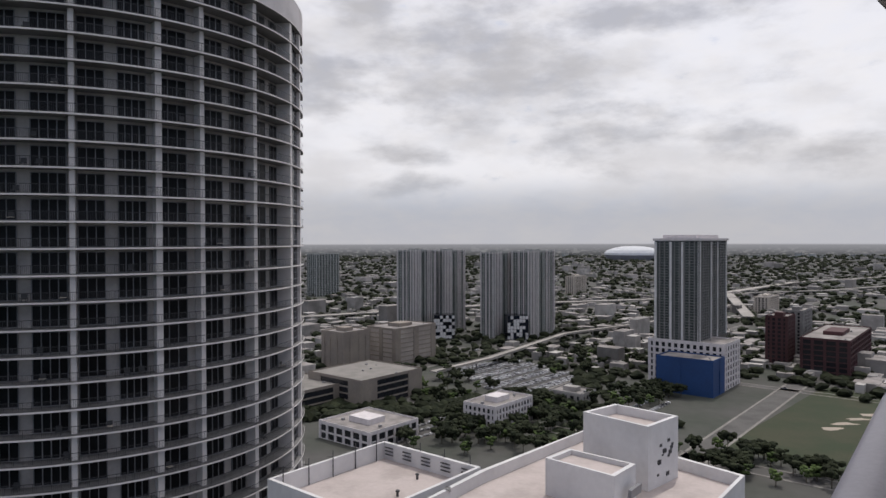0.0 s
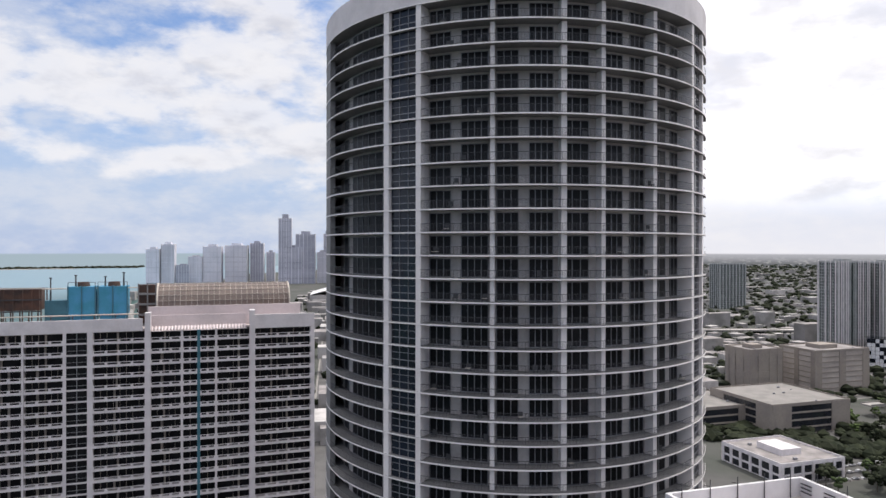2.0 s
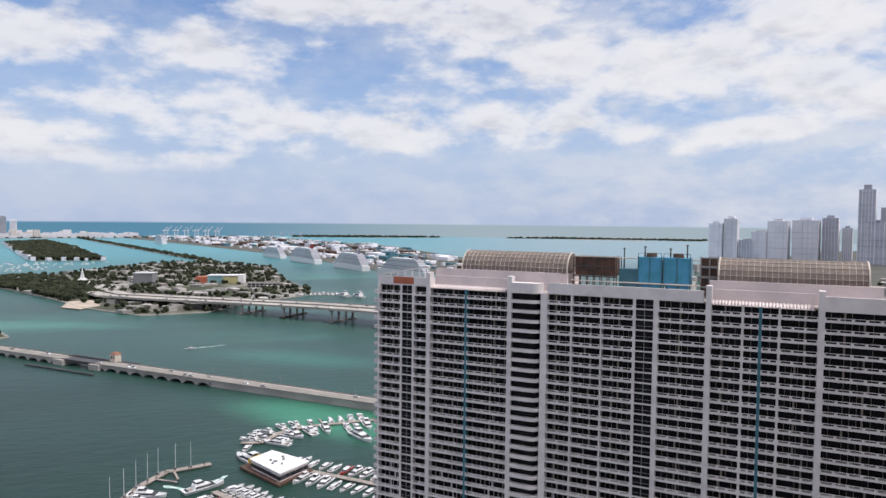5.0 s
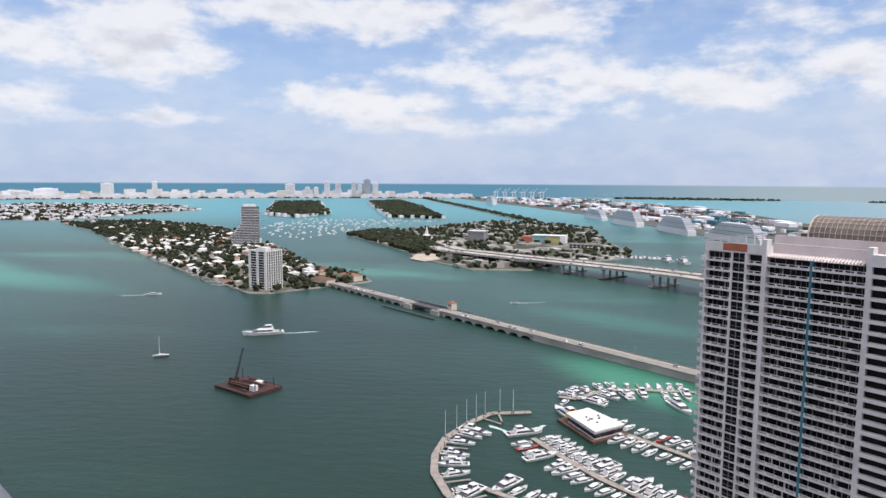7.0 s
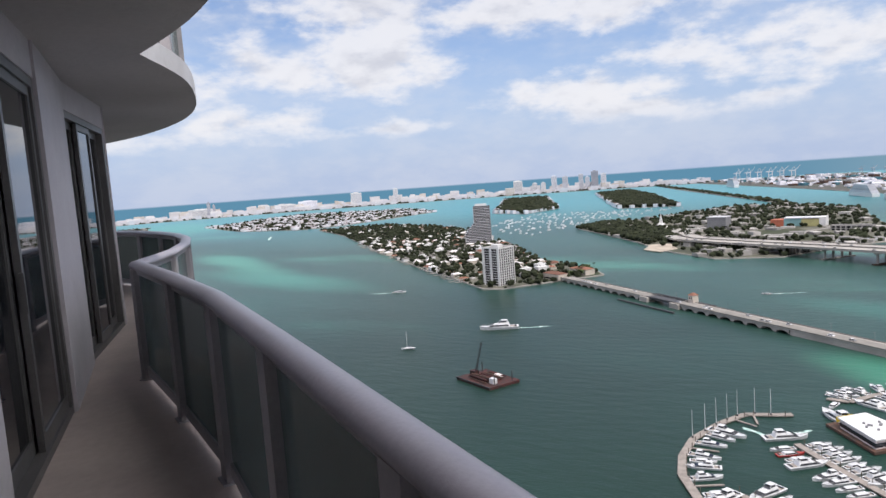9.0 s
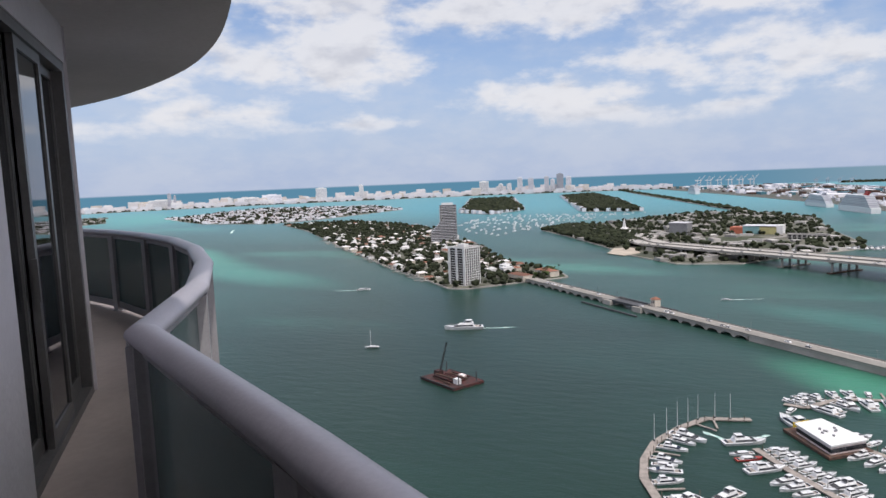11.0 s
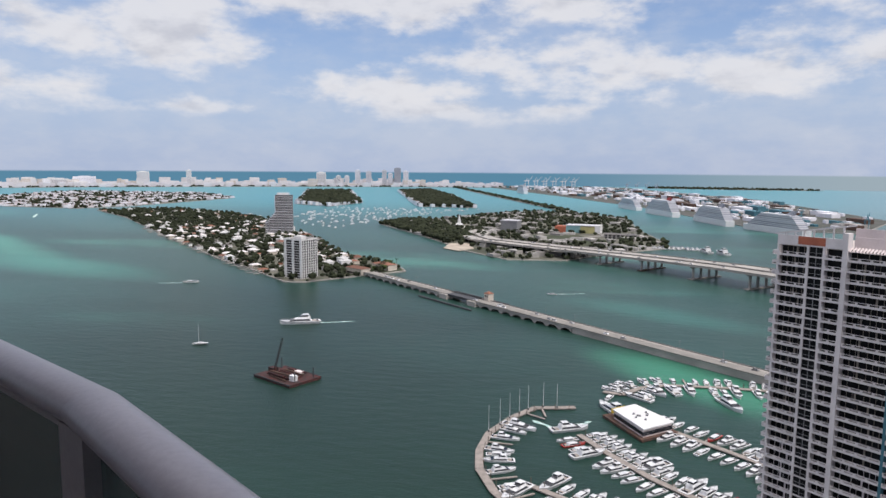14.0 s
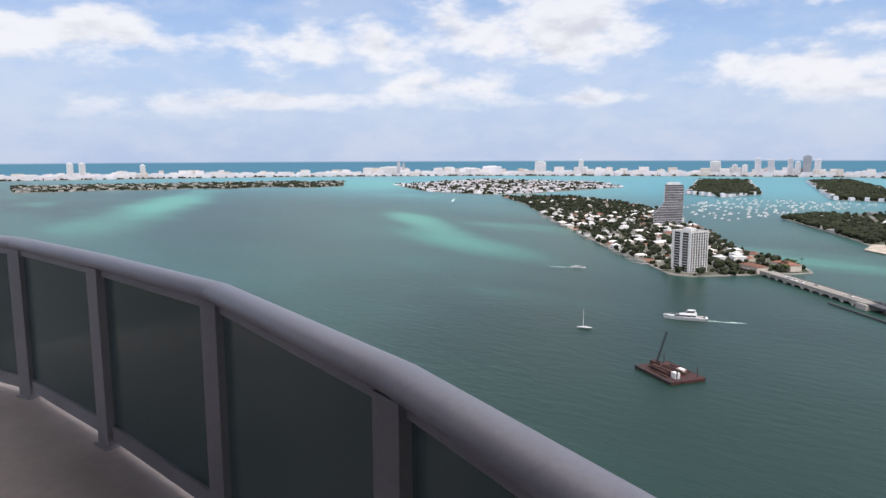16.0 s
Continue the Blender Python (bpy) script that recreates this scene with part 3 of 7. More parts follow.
W = WALL_LINE
for i, (kind, panes) in enumerate((("w", 0), ("d", 2), ("w", 0), ("d", 3), ("w", 0), ("d", 2), ("w", 0), ("d", 3), ("w", 0), ("d", 2), ("w", 0), ("w", 0))):
    a, b = W[i], W[i + 1]
    if kind == "w":
        wall_piece(a, b, "wall", proud=0.1)
    else:
        sliding_door(a, b, panes, "door_%d" % i)
        header(a, b, "lintel")
# solid near-black mass in place of rooms; their darkness is its colour
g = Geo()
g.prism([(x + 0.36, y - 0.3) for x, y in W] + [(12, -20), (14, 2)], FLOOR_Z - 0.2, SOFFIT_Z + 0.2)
setting("core_wall", g, M_TINT, label="near-black block in place of the unlit rooms behind the doors")
g = Geo()
g.prism([(x + 1.4, y - 1.2) for x, y in W] + [(14, -22), (16, 2)], 0, FLOOR_Z - 0.25)
setting("building_below", g, M_WALL, label="own tower below the balcony")


# ---- the round tower ----
OC, OR = Vector((-49.18, 101.74)), 30.2
SLABS = [112.6 + 2.9 * k for k in range(-38, 16)]


def pol(r, a, z):
    return (OC.x + r * math.cos(radians(a)), OC.y + r * math.sin(radians(a)), z)


def ring(g, r0, r1, a0, a1, z0, z1, step=3.0, slot=0):
    """A curved bar round the tower's axis, in one piece."""
    n = max(1, int(round((a1 - a0) / step)))
    full = a1 - a0 > 359
    vs = []
    for i in range(n if full else n + 1):
        a = a0 + (a1 - a0) * i / n
        vs += [pol(r0, a, z0), pol(r1, a, z0), pol(r1, a, z1), pol(r0, a, z1)]
    fs = []
    for i in range(n):
        p, q = 4 * i, 4 * ((i + 1) % n if full else i + 1)
        fs += [(p, q, q + 1, p + 1), (p + 1, q + 1, q + 2, p + 2), (p + 2, q + 2, q + 3, p + 3), (p + 3, q + 3, q, p)]
    if not full:
        fs += [(0, 1, 2, 3), (4 * n + 3, 4 * n + 2, 4 * n + 1, 4 * n)]
    g.add(vs, fs, slot)


def build_round_tower():
    t = thing("round_apartment_tower", "tall round apartment tower with white slab edges and stacked balconies", "tower")
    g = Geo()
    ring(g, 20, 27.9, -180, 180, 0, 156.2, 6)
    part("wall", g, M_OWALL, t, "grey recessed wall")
    g = Geo()
    ring(g, 19, OR, -138, 10, 156.0, 159.6, 4)
    part("parapet", g, M_WHITE, t)
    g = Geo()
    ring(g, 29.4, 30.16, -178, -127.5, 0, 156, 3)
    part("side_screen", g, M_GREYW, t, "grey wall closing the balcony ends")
    g = Geo()
    ring(g, 0.5, 20.5, -180, 180, 155.9, 156.3, 12)
    part("roof", g, M_ROOFG, t)
    cols = [(-97.8, -96.1, 30.1), (-87.8, -86.4, 30.1), (-69.2, -68.1, 29.3), (-52, -50.6, 29.3), (-41.6, -40.5, 29.3), (-25.2, -23.8, 29.3), (-8.5, -6.9, 30), (2, 4, 30)]
    for a0, a1, r in cols:
        g = Geo()
        ring(g, 27.9, r, a0, a1, 0, 156.0, 3)
        part("column", g, M_EDGE, t)
    # slab body darker than its edge: shade of the underside painted in
    for z in SLABS:
        g = Geo()
        ring(g, 27.9, OR - 0.02, -180, 14, z - 0.19, z, 2.5, 0)
        ring(g, OR - 0.02, OR, -180, 14, z - 0.19, z, 2.5, 1)
        part("slab", g, (M_GREYW, M_EDGE), t)
    # windows: angular start, end, number of panes
    wins = [(-127, -123, 1), (-118.8, -102.4, 5), (-86, -80, 3), (-77.1, -70, 4), (-67.8, -62.3, 3), (-59.5, -53.4, 4), (-50.6, -43.8, 3), (-38.9, -33.6, 3), (-31, -26, 3), (-22.6, -16.2, 2), (-13.3, -8.9, 2)]

    def window_mesh(a0, a1, panes):
        g = Geo()
        ring(g, 27.86, 27.96, a0, a1, 0.06, 2.42, 4, 0)
        for i in range(panes + 1):
            a = a0 + (a1 - a0) * i / panes
            ring(g, 27.96, 28.03, a - 0.10, a + 0.10, 0.06, 2.42, 4, 1)
        ring(g, 27.96, 28.03, a0 + 0.1, a1 - 0.1, 2.36, 2.42, 4, 1)
        ring(g, 27.96, 28.02, a0 + 0.1, a1 - 0.1, 0.06, 0.14, 4, 1)
        return g

    rnd = random.Random(4)
    near = sorted(SLABS[:-1], key=lambda z: abs(z - 122))[:24]
    low = Geo()
    for a0, a1, p in wins:
        g = window_mesh(a0, a1, p)
        me = g.mesh("window", M_DARKGL, M_FRAME)
        for z in SLABS[:-1]:
            if z in near:
                part("window", me, None, t).location = (0, 0, z)
            else:
                low.add([(x, y, w + z) for x, y, w in g.v], g.f)
                low.m[-len(g.f):] = g.m
    stuff("lower_windows", low, (M_DARKGL, M_FRAME), "", "", t)
    # the glazed bays between the pairs of columns
    for z in SLABS[:-1]:
        g = Geo()
        for b0, b1 in ((-96, -87.9), (-6.8, 2.0)):
            ring(g, 27.95, 29.55, b0, b1, z, z + 2.7, 4, 0)
            for i in range(1, 3):
                a = b0 + (b1 - b0) * i / 3
                ring(g, 29.55, 29.62, a - 0.07, a + 0.07, z, z + 2.7, 3, 1)
            ring(g, 29.55, 29.62, b0, b1, z + 0.80, z + 0.90, 4, 1)
            ring(g, 29.55, 29.62, b0, b1, z + 1.75, z + 1.82, 4, 1)
        part("bay_window", g, (M_BLUEGL, M_FRAME), t)
    # balcony railings with slim bars
    for z in SLABS[:-1]:
        g = Geo()
        for b0, b1 in ((-136, -97.9), (-86.3, -8.6), (4, 12)):
            ring(g, OR - 0.09, OR - 0.05, b0, b1, z + 1.0, z + 1.06, 3)
            ring(g, OR - 0.09, OR - 0.05, b0, b1, z + 0.08, z + 0.12, 3)
            k = int((b1 - b0) / 0.34)
            for i in range(k + 1):
                a = b0 + (b1 - b0) * i / k
                w = 0.05 if i % 5 == 0 else 0.022
                p, q = pol(OR - 0.07, a - w, z + 0.1), pol(OR - 0.07, a + w, z + 0.1)
                g.add([p, q, (q[0], q[1], z + 1.0), (p[0], p[1], z + 1.0)], [(0, 1, 2, 3)])
        part("railing", g, M_RAILS, t)
    # pieces of garden furniture on some balconies
    for _ in range(46):
        z, a = rnd.choice(near), rnd.choice((rnd.uniform(-84, -70), rnd.uniform(-66, -10)))
        c = thing("balcony_chair", "small balcony chair against the wall", "chair", at(*pol(29.1, a, z)[:2], z, a + 90), "furniture on the tower balconies")
        g = Geo()
        g.box(-0.3, 0.3, -0.28, 0.28, 0.36, 0.44)
        part("seat", g, M_RAILS if rnd.random() < 0.6 else M_CREAM, c)
        g = Geo()
        g.box(-0.3, 0.3, 0.22, 0.28, 0.44, 0.95)
        part("backrest", g, M_RAILS, c)
        g = Geo()
        for u in (-0.27, 0.27):
            for w in (-0.25, 0.25):
                g.box(u - 0.02, u + 0.02, w - 0.02, w + 0.02, 0, 0.36)
        part("leg_frame", g, M_RAILS, c)


build_round_tower()


# ---- the long slab block with vaulted roofs ----
GL, GU, GN = Vector((-206.8, 28.8)), Vector((0.634, 0.773)), Vector((0.773, -0.634))
GM = Matrix(((GU.x, -GN.x, 0, GL.x), (GU.y, -GN.y, 0, GL.y), (0, 0, 1, 0), (0, 0, 0, 1)))


def build_long_block():
    t = thing("long_apartment_block", "long white apartment block with balconies and two barrel-vaulted roofs", "building")
    pitch, roof_z, floors = 2.73, 105.2, 38
    # recess shade put into the wall colour, a darker grey than the front
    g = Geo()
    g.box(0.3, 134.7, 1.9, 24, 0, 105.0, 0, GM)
    part("wall", g, M_GREYW, t, "balcony back wall in a grey that stands for shade")
    g = Geo()
    g.box(-0.2, 135, 1.0, 25, roof_z - 0.2, roof_z + 0.2, 0, GM)
    part("roof", g, M_ROOFP, t)
    cols = [(0, 0.5, 0), (7.9, 8.5, 0), (12.0, 12.6, 0), (17.0, 18.2, 0.4), (42.5, 43.8, 0.4), (52.2, 54.0, 0.3), (60.5, 60.9, 0), (68.5, 68.9, 0), (76.9, 77.6, 0), (82.0, 83.2, 0), (94.5, 95.8, 0.4), (102.6, 103.1, 0), (110.6, 111.1, 0), (118.9, 120.2, 0.4), (134.2, 135.2, 0)]
    for a, b, p in cols:
        g = Geo()
        g.box(a, b, -0.1 - p, 2.0, 0, roof_z + (4.2 if p == 0.4 else 0), 0, GM)
        part("column", g, M_WHITE, t)
    for k in (29.3, 106.4):
        g = Geo()
        g.box(k, k + 0.7, -0.12, 1.9, 0, roof_z - 0.3, 0, GM)
        part("downpipe", g, M_TEAL, t, "teal vertical pipe")
    bays = [(0.5, 7.9), (12.6, 17.0), (18.2, 29.3), (30.0, 42.5), (54.0, 60.4), (61.0, 68.4), (69.0, 76.9), (83.2, 94.5), (95.8, 102.6), (103.1, 106.4), (107.1, 110.6), (111.1, 118.9), (120.2, 134.2)]
    rnd = random.Random(9)

    def parapet(w):
        g = Geo()
        g.box(0, w, -0.12, 2.0, -0.25, 0.0, 0)
        g.box(0, w, -0.12, 0.02, 0.0, 0.33, 0)
        g.box(0, w, -0.14, 0.04, 0.80, 0.92, 0)
        k = max(2, int(round(w / 2.7)))
        for i in range(k + 1):
            c = w * i / k
            g.box(max(0, c - 0.3), min(w, c + 0.3), -0.12, 0.02, 0.33, 0.80, 0)
        return g

    def glazing(w):
        g = Geo()
        g.box(0, w, 1.80, 1.86, 0, 2.4, 0)
        k = max(2, int(w / 1.3))
        for i in range(k + 1):
            if rnd.random() < 0.7:
                g.box(max(0, w * i / k - 0.045), min(w, w * i / k + 0.045), 1.72, 1.80, 0, 2.4, 1)
        if w > 6:
            u = rnd.uniform(0.25, 0.7) * w
            g.box(u, u + 0.45, 1.70, 1.80, 0, 2.4, 1)
        g.box(0, w, 1.74, 1.80, 2.3, 2.48, 1)
        return g

    low = Geo()
    lowm = (M_WHITE, M_DARKGL, M_FRAME)
    for a, b in bays:
        pg, pm = parapet(b - a), None
        gls = [glazing(b - a) for _ in range(3)]
        pm = pg.mesh("balcony", M_WHITE)
        gms = [x.mesh("window", M_DARKGL, M_BEIGE) for x in gls]
        for f in range(floors):
            z = roof_z - pitch * (f + 1)
            m = GM @ Matrix.Translation((a, 0, z))
            j = rnd.randrange(3)
            if f < 20:
                o = part("balcony", pm, None, t)
                o.matrix_world = m
                o = part("window", gms[j], None, t)
                o.matrix_world = m
            else:
                low.add([m @ Vector(v) for v in pg.v], pg.f, 0)
                low.add([m @ Vector(v) for v in gls[j].v], gls[j].f, 1)
                low.m[-len(gls[j].f):] = [1 if q == 0 else 0 for q in gls[j].m]
    stuff("lower_balconies", low, lowm, "", "", t)
    # balcony ends that stand out beyond the gable
    for f in range(floors):
        z = roof_z - pitch * (f + 1)
        g = Geo()
        g.box(-1.5, 0.2, 0.4, 4.2, z - 0.25, z, 0, GM)
        g.box(-1.5, -1.36, 0.4, 4.2, z, z + 0.9, 0, GM)
        g.box(-1.36, 0.0, 0.4, 0.54, z + 0.3, z + 0.9, 0, GM)
        part("end_balcony", g, M_WHITE, t)
    # dark bays
    for a, b in ((8.5, 12.0), (77.6, 82.0)):
        for f in range(floors):
            z = roof_z - pitch * (f + 1)
            g = Geo()
            g.box(a, b, 0.25, 0.3, z + 0.3, z + pitch - 0.05, 0, GM)
            g.box(a, b, 0.02, 0.3, z - 0.12, z + 0.22, 1, GM)
            g.box((a + b) / 2 - 0.08, (a + b) / 2 + 0.08, 0.18, 0.25, z + 0.22, z + pitch - 0.12, 2, GM)
            g.box(a, b, 0.18, 0.25, z + 1.1, z + 1.2, 2, GM)
            part("dark_bay", g, (M_DARKGL, M_WHITE, M_FRAME), t)
    # the rounded bay
    for f in range(floors + 1):
        z = roof_z - pitch * f
        out = [(43.8, 2.0), (43.8, -1.3)] + [(49.6 + 2.6 * math.sin(radians(q)), 1.3 - 2.6 * math.cos(radians(q))) for q in range(0, 91, 15)] + [(52.2, 2.0)]
        g = Geo()
        g.prism([(x, y) for x, y in out], z - 0.25, z + (0.55 if f else 2.6))
        g.v = [tuple(GM @ Vector(v)) for v in g.v]
        part("round_balcony", g, M_WHITE, t)
        if f:
            g = Geo()
            g.prism([(43.8, 1.9), (43.8, 0.4), (50.6, 0.4), (51.4, 1.9)], z + 0.56, z + 2.4)
            g.v = [tuple(GM @ Vector(v)) for v in g.v]
            part("round_window", g, M_DARKGL, t)
    # roof parapets
    for a, b, z0, z1, mt in ((0, 12.0, roof_z, roof_z + 2.6, M_WHITE), (12.0, 17.0, roof_z, roof_z + 2.6, M_WHITE), (54.0, 94, roof_z - 0.1, roof_z + 2.9, M_WHITE), (120.2, 135.2, roof_z - 0.5, roof_z + 3.0, M_WHITE)):
        g = Geo()
        g.box(a, b, -0.12, 0.5, z0, z1, 0, GM)
        part("parapet", g, mt, t)
    g = Geo()
    g.box(5.6, 12.6, -0.2, -0.13, roof_z + 0.4, roof_z + 2.5, 0, GM)
    part("sheeting", g, M_ORANGE, t, "orange sheeting on the parapet")
    g = Geo()
    for k in range(8):
        s = -0.4 + k * 2.45
        g.box(s - 0.16, s + 0.16, 0.0, 0.35, roof_z + 2.6, roof_z + 2.7 + (s + 0.6) * 0.175, 0, GM)
    g.beam(GM @ Vector((-0.8, 0.2, roof_z + 2.75)), GM @ Vector((17.4, 0.2, roof_z + 5.95)), 0.42)
    g.beam(GM @ Vector((-0.8, 5.2, roof_z + 2.75)), GM @ Vector((17.4, 5.2, roof_z + 5.95)), 0.42)
    part("pergola", g, M_WHITE, t)
    for a, b in ((18.2, 41.8), (95.8, 118.2)):
        g = Geo()
        g.box(a, b, 3.0, 3.4, roof_z + 0.2, roof_z + 3.2, 0, GM)
        g.box(a - 1, b + 14, 5.5, 6.0, roof_z + 0.2, roof_z + 5.2, 0, GM)
        part("terrace_wall", g, M_PINK, t, "pale pink terrace wall")
        g = Geo()
        k = 30
        for i in range(k):
            u = a + (b - a) * i / k
            g.add([GM @ Vector(p) for p in ((u, -0.1, roof_z - 0.35), (u + 0.55, -0.1, roof_z - 0.35), (u + 0.55, 1.6, roof_z + 0.55), (u, 1.6, roof_z + 0.55), (u + 0.28, -0.2, roof_z - 0.1), (u + 0.28, 1.6, roof_z + 0.8))], [(0, 4, 5, 3), (4, 1, 2, 5), (0, 1, 4), (3, 5, 2)])
        g.box(a, b, -0.05, 1.7, roof_z - 0.45, roof_z - 0.38, 0, GM)
        part("canopy", g, M_PINK, t, "row of small tiled canopies")
    for s0, s1 in ((25.5, 57.5), (96.8, 129.5)):
        v = part("vault", Geo(), M_VAULT, t, "bronze barrel vault with cream ribs")
        g, r, yc, zb = Geo(), 5.6, 12.0, roof_z + 5.0
        seg = 12
        for i in range(seg):
            a0, a1 = math.pi * i / seg, math.pi * (i + 1) / seg
            p = [(yc - r * math.cos(q), zb + r * math.sin(q)) for q in (a0, a1)]
            g.add([GM @ Vector((s, *p[k])) for s, k in ((s0, 0), (s1, 0), (s1, 1), (s0, 1))], [(0, 1, 2, 3)])
        for s in (s0, s1):
            g.add([GM @ Vector((s, yc - r * math.cos(math.pi * i / seg), zb + r * math.sin(math.pi * i / seg))) for i in range(seg + 1)], [tuple(range(seg + 1))])
        part("glazing", g, M_VAULT, v)
        k = 24
        for j in range(k + 1):
            s = s0 + (s1 - s0) * j / k
            w = 0.35 if j in (0, k) else 0.09
            g = Geo()
            for i in range(seg):
                a0, a1 = math.pi * i / seg, math.pi * (i + 1) / seg
                g.beam(GM @ Vector((s, yc - (r + 0.06) * math.cos(a0), zb + (r + 0.06) * math.sin(a0))), GM @ Vector((s, yc - (r + 0.06) * math.cos(a1), zb + (r + 0.06) * math.sin(a1))), w)
            part("rib", g, M_CREAM, v)
        for i in range(1, 9):
            a0 = math.pi * i / seg
            g = Geo()
            g.beam(GM @ Vector((s0, yc - (r + 0.08) * math.cos(a0), zb + (r + 0.08) * math.sin(a0))), GM @ Vector((s1, yc - (r + 0.08) * math.cos(a0), zb + (r + 0.08) * math.sin(a0))), 0.09)
            part("purlin", g, M_CREAM, v)
        g = Geo()
        g.box(s0 - 0.3, s1 + 0.3, yc - r - 0.5, yc + r + 0.5, roof_z + 0.2, zb, 0, GM)
        part("vault_base", g, M_PINK, v)
    for a, b in ((59.5, 70.5),):
        c = thing("cooling_plant", "dark rusty steel cooling plant on the roof", "roof plant")
        g = Geo()
        g.box(a, b, 8, 14, roof_z + 4.8, roof_z + 10, 0, GM)
        part("casing", g, M_RUST, c)
        for zz in (roof_z + 4.6, roof_z + 7.4, roof_z + 10.1):
            g = Geo()
            g.beam(GM @ Vector((a - 0.6, 7.7, zz)), GM @ Vector((b + 0.6, 7.7, zz)), 0.3)
            part("beam", g, M_CREAM if zz > roof_z + 9 else M_RAILS, c)
        for k in range(7):
            g = Geo()
            u = a - 0.4 + (b - a + 0.8) * k / 6
            g.box(u - 0.12, u + 0.12, 7.6, 7.9, roof_z + 0.2, roof_z + 10, 0, GM)
            g.box(u - 0.12, u + 0.12, 14.0, 14.3, roof_z + 0.2, roof_z + 10, 0, GM)
            part("steel_post", g, M_RUST, c)
        c = thing("tank", "small blue machinery cabinet on the roof", "roof plant")
        g = Geo()
        g.box(71.4, 76.2, 9, 13, roof_z + 0.2, roof_z + 7.0, 0, GM)
        part("cabinet", g, M_TEAL, c)
    pr = thing("pipe_run", "long pale pipe rack between the roof machines", "roof plant")
    for zz, yy in ((roof_z + 3.4, 7.0), (roof_z + 9.9, 8.6)):
        g = Geo()
        g.tube(GM @ Vector((58.5, yy, zz)), GM @ Vector((92.5, yy, zz)), 0.16, 0.16, 8)
        part("pipe", g, M_CREAM, pr)
    for k in range(8):
        g = Geo()
        u = 59 + k * 4.7
        g.box(u - 0.08, u + 0.08, 6.9, 7.1, roof_z + 0.2, roof_z + 3.4, 0, GM)
        part("pipe_stand", g, M_RUST, pr)
    for u, hh in ((78.0, 2.6), (84.6, 2.2), (88.8, 3.2), (72.5, 2.0)):
        va = thing("vent_stack", "thin steel vent stack on the roof plant", "vent")
        g = Geo()
        g.tube(GM @ Vector((u, 10, roof_z + (10.3 if u > 76.6 else 7.0))), GM @ Vector((u, 10, roof_z + 10.3 + hh)), 0.22, 0.16, 8)
        part("pipe", g, M_RAILS, va)
        g = Geo()
        g.tube(GM @ Vector((u, 10, roof_z + 10.3 + hh)), GM @ Vector((u, 10, roof_z + 10.6 + hh)), 0.4, 0.3, 8)
        part("cap", g, M_RAILS, va)
    for a, b in ((76.6, 82.6), (83.2, 89.8)):
        c = thing("cooling_tower", "bright blue box-shaped cooling tower on the roof", "roof plant")
        g = Geo()
        g.box(a, b, 8, 14, roof_z + 3.2, roof_z + 10.3, 0, GM)
        g.box(a + 0.4, b - 0.4, 8.4, 13.6, roof_z + 0.2, roof_z + 3.2, 0, GM)
        part("casing", g, M_CYAN, c)
        for u in (a, (a + b) / 2, b):
            g = Geo()
            g.box(u - 0.15, u + 0.15, 7.8, 8.0, roof_z + 0.2, roof_z + 10.6, 0, GM)
            part("rib", g, M_TEAL, c)
        g = Geo()
        g.tube(GM @ Vector(((a + b) / 2, 11, roof_z + 10.3)), GM @ Vector(((a + b) / 2, 11, roof_z + 11.4)), 1.5, 1.3, 16)
        part("fan_housing", g, M_RUST, c)
        g = Geo()
        for u in (a, b):
            g.box(u - 0.05, u + 0.05, 8, 8.1, roof_z + 10.3, roof_z + 11.4, 0, GM)
        g.beam(GM @ Vector((a, 8, roof_z + 11.4)), GM @ Vector((b, 8, roof_z + 11.4)), 0.1)
        part("guard_rail", g, M_RUST, c)
    c = thing("stair_head", "dark framed stair head on the roof", "roof plant")
    g = Geo()
    for k in range(4):
        g.box(92.2, 96.6, 8, 13, roof_z + 0.2 + k * 2.6, roof_z + 0.7 + k * 2.6, 0, GM)
    g.box(92.2, 96.6, 8.8, 12.6, roof_z + 0.2, roof_z + 10.5, 1, GM)
    for u in (92.2, 94.3, 96.3):
        g.box(u, u + 0.3, 8, 8.3, roof_z + 0.2, roof_z + 10.9, 0, GM)
    part("frame", g, (M_GREYW, M_RUST), c)


build_long_block()


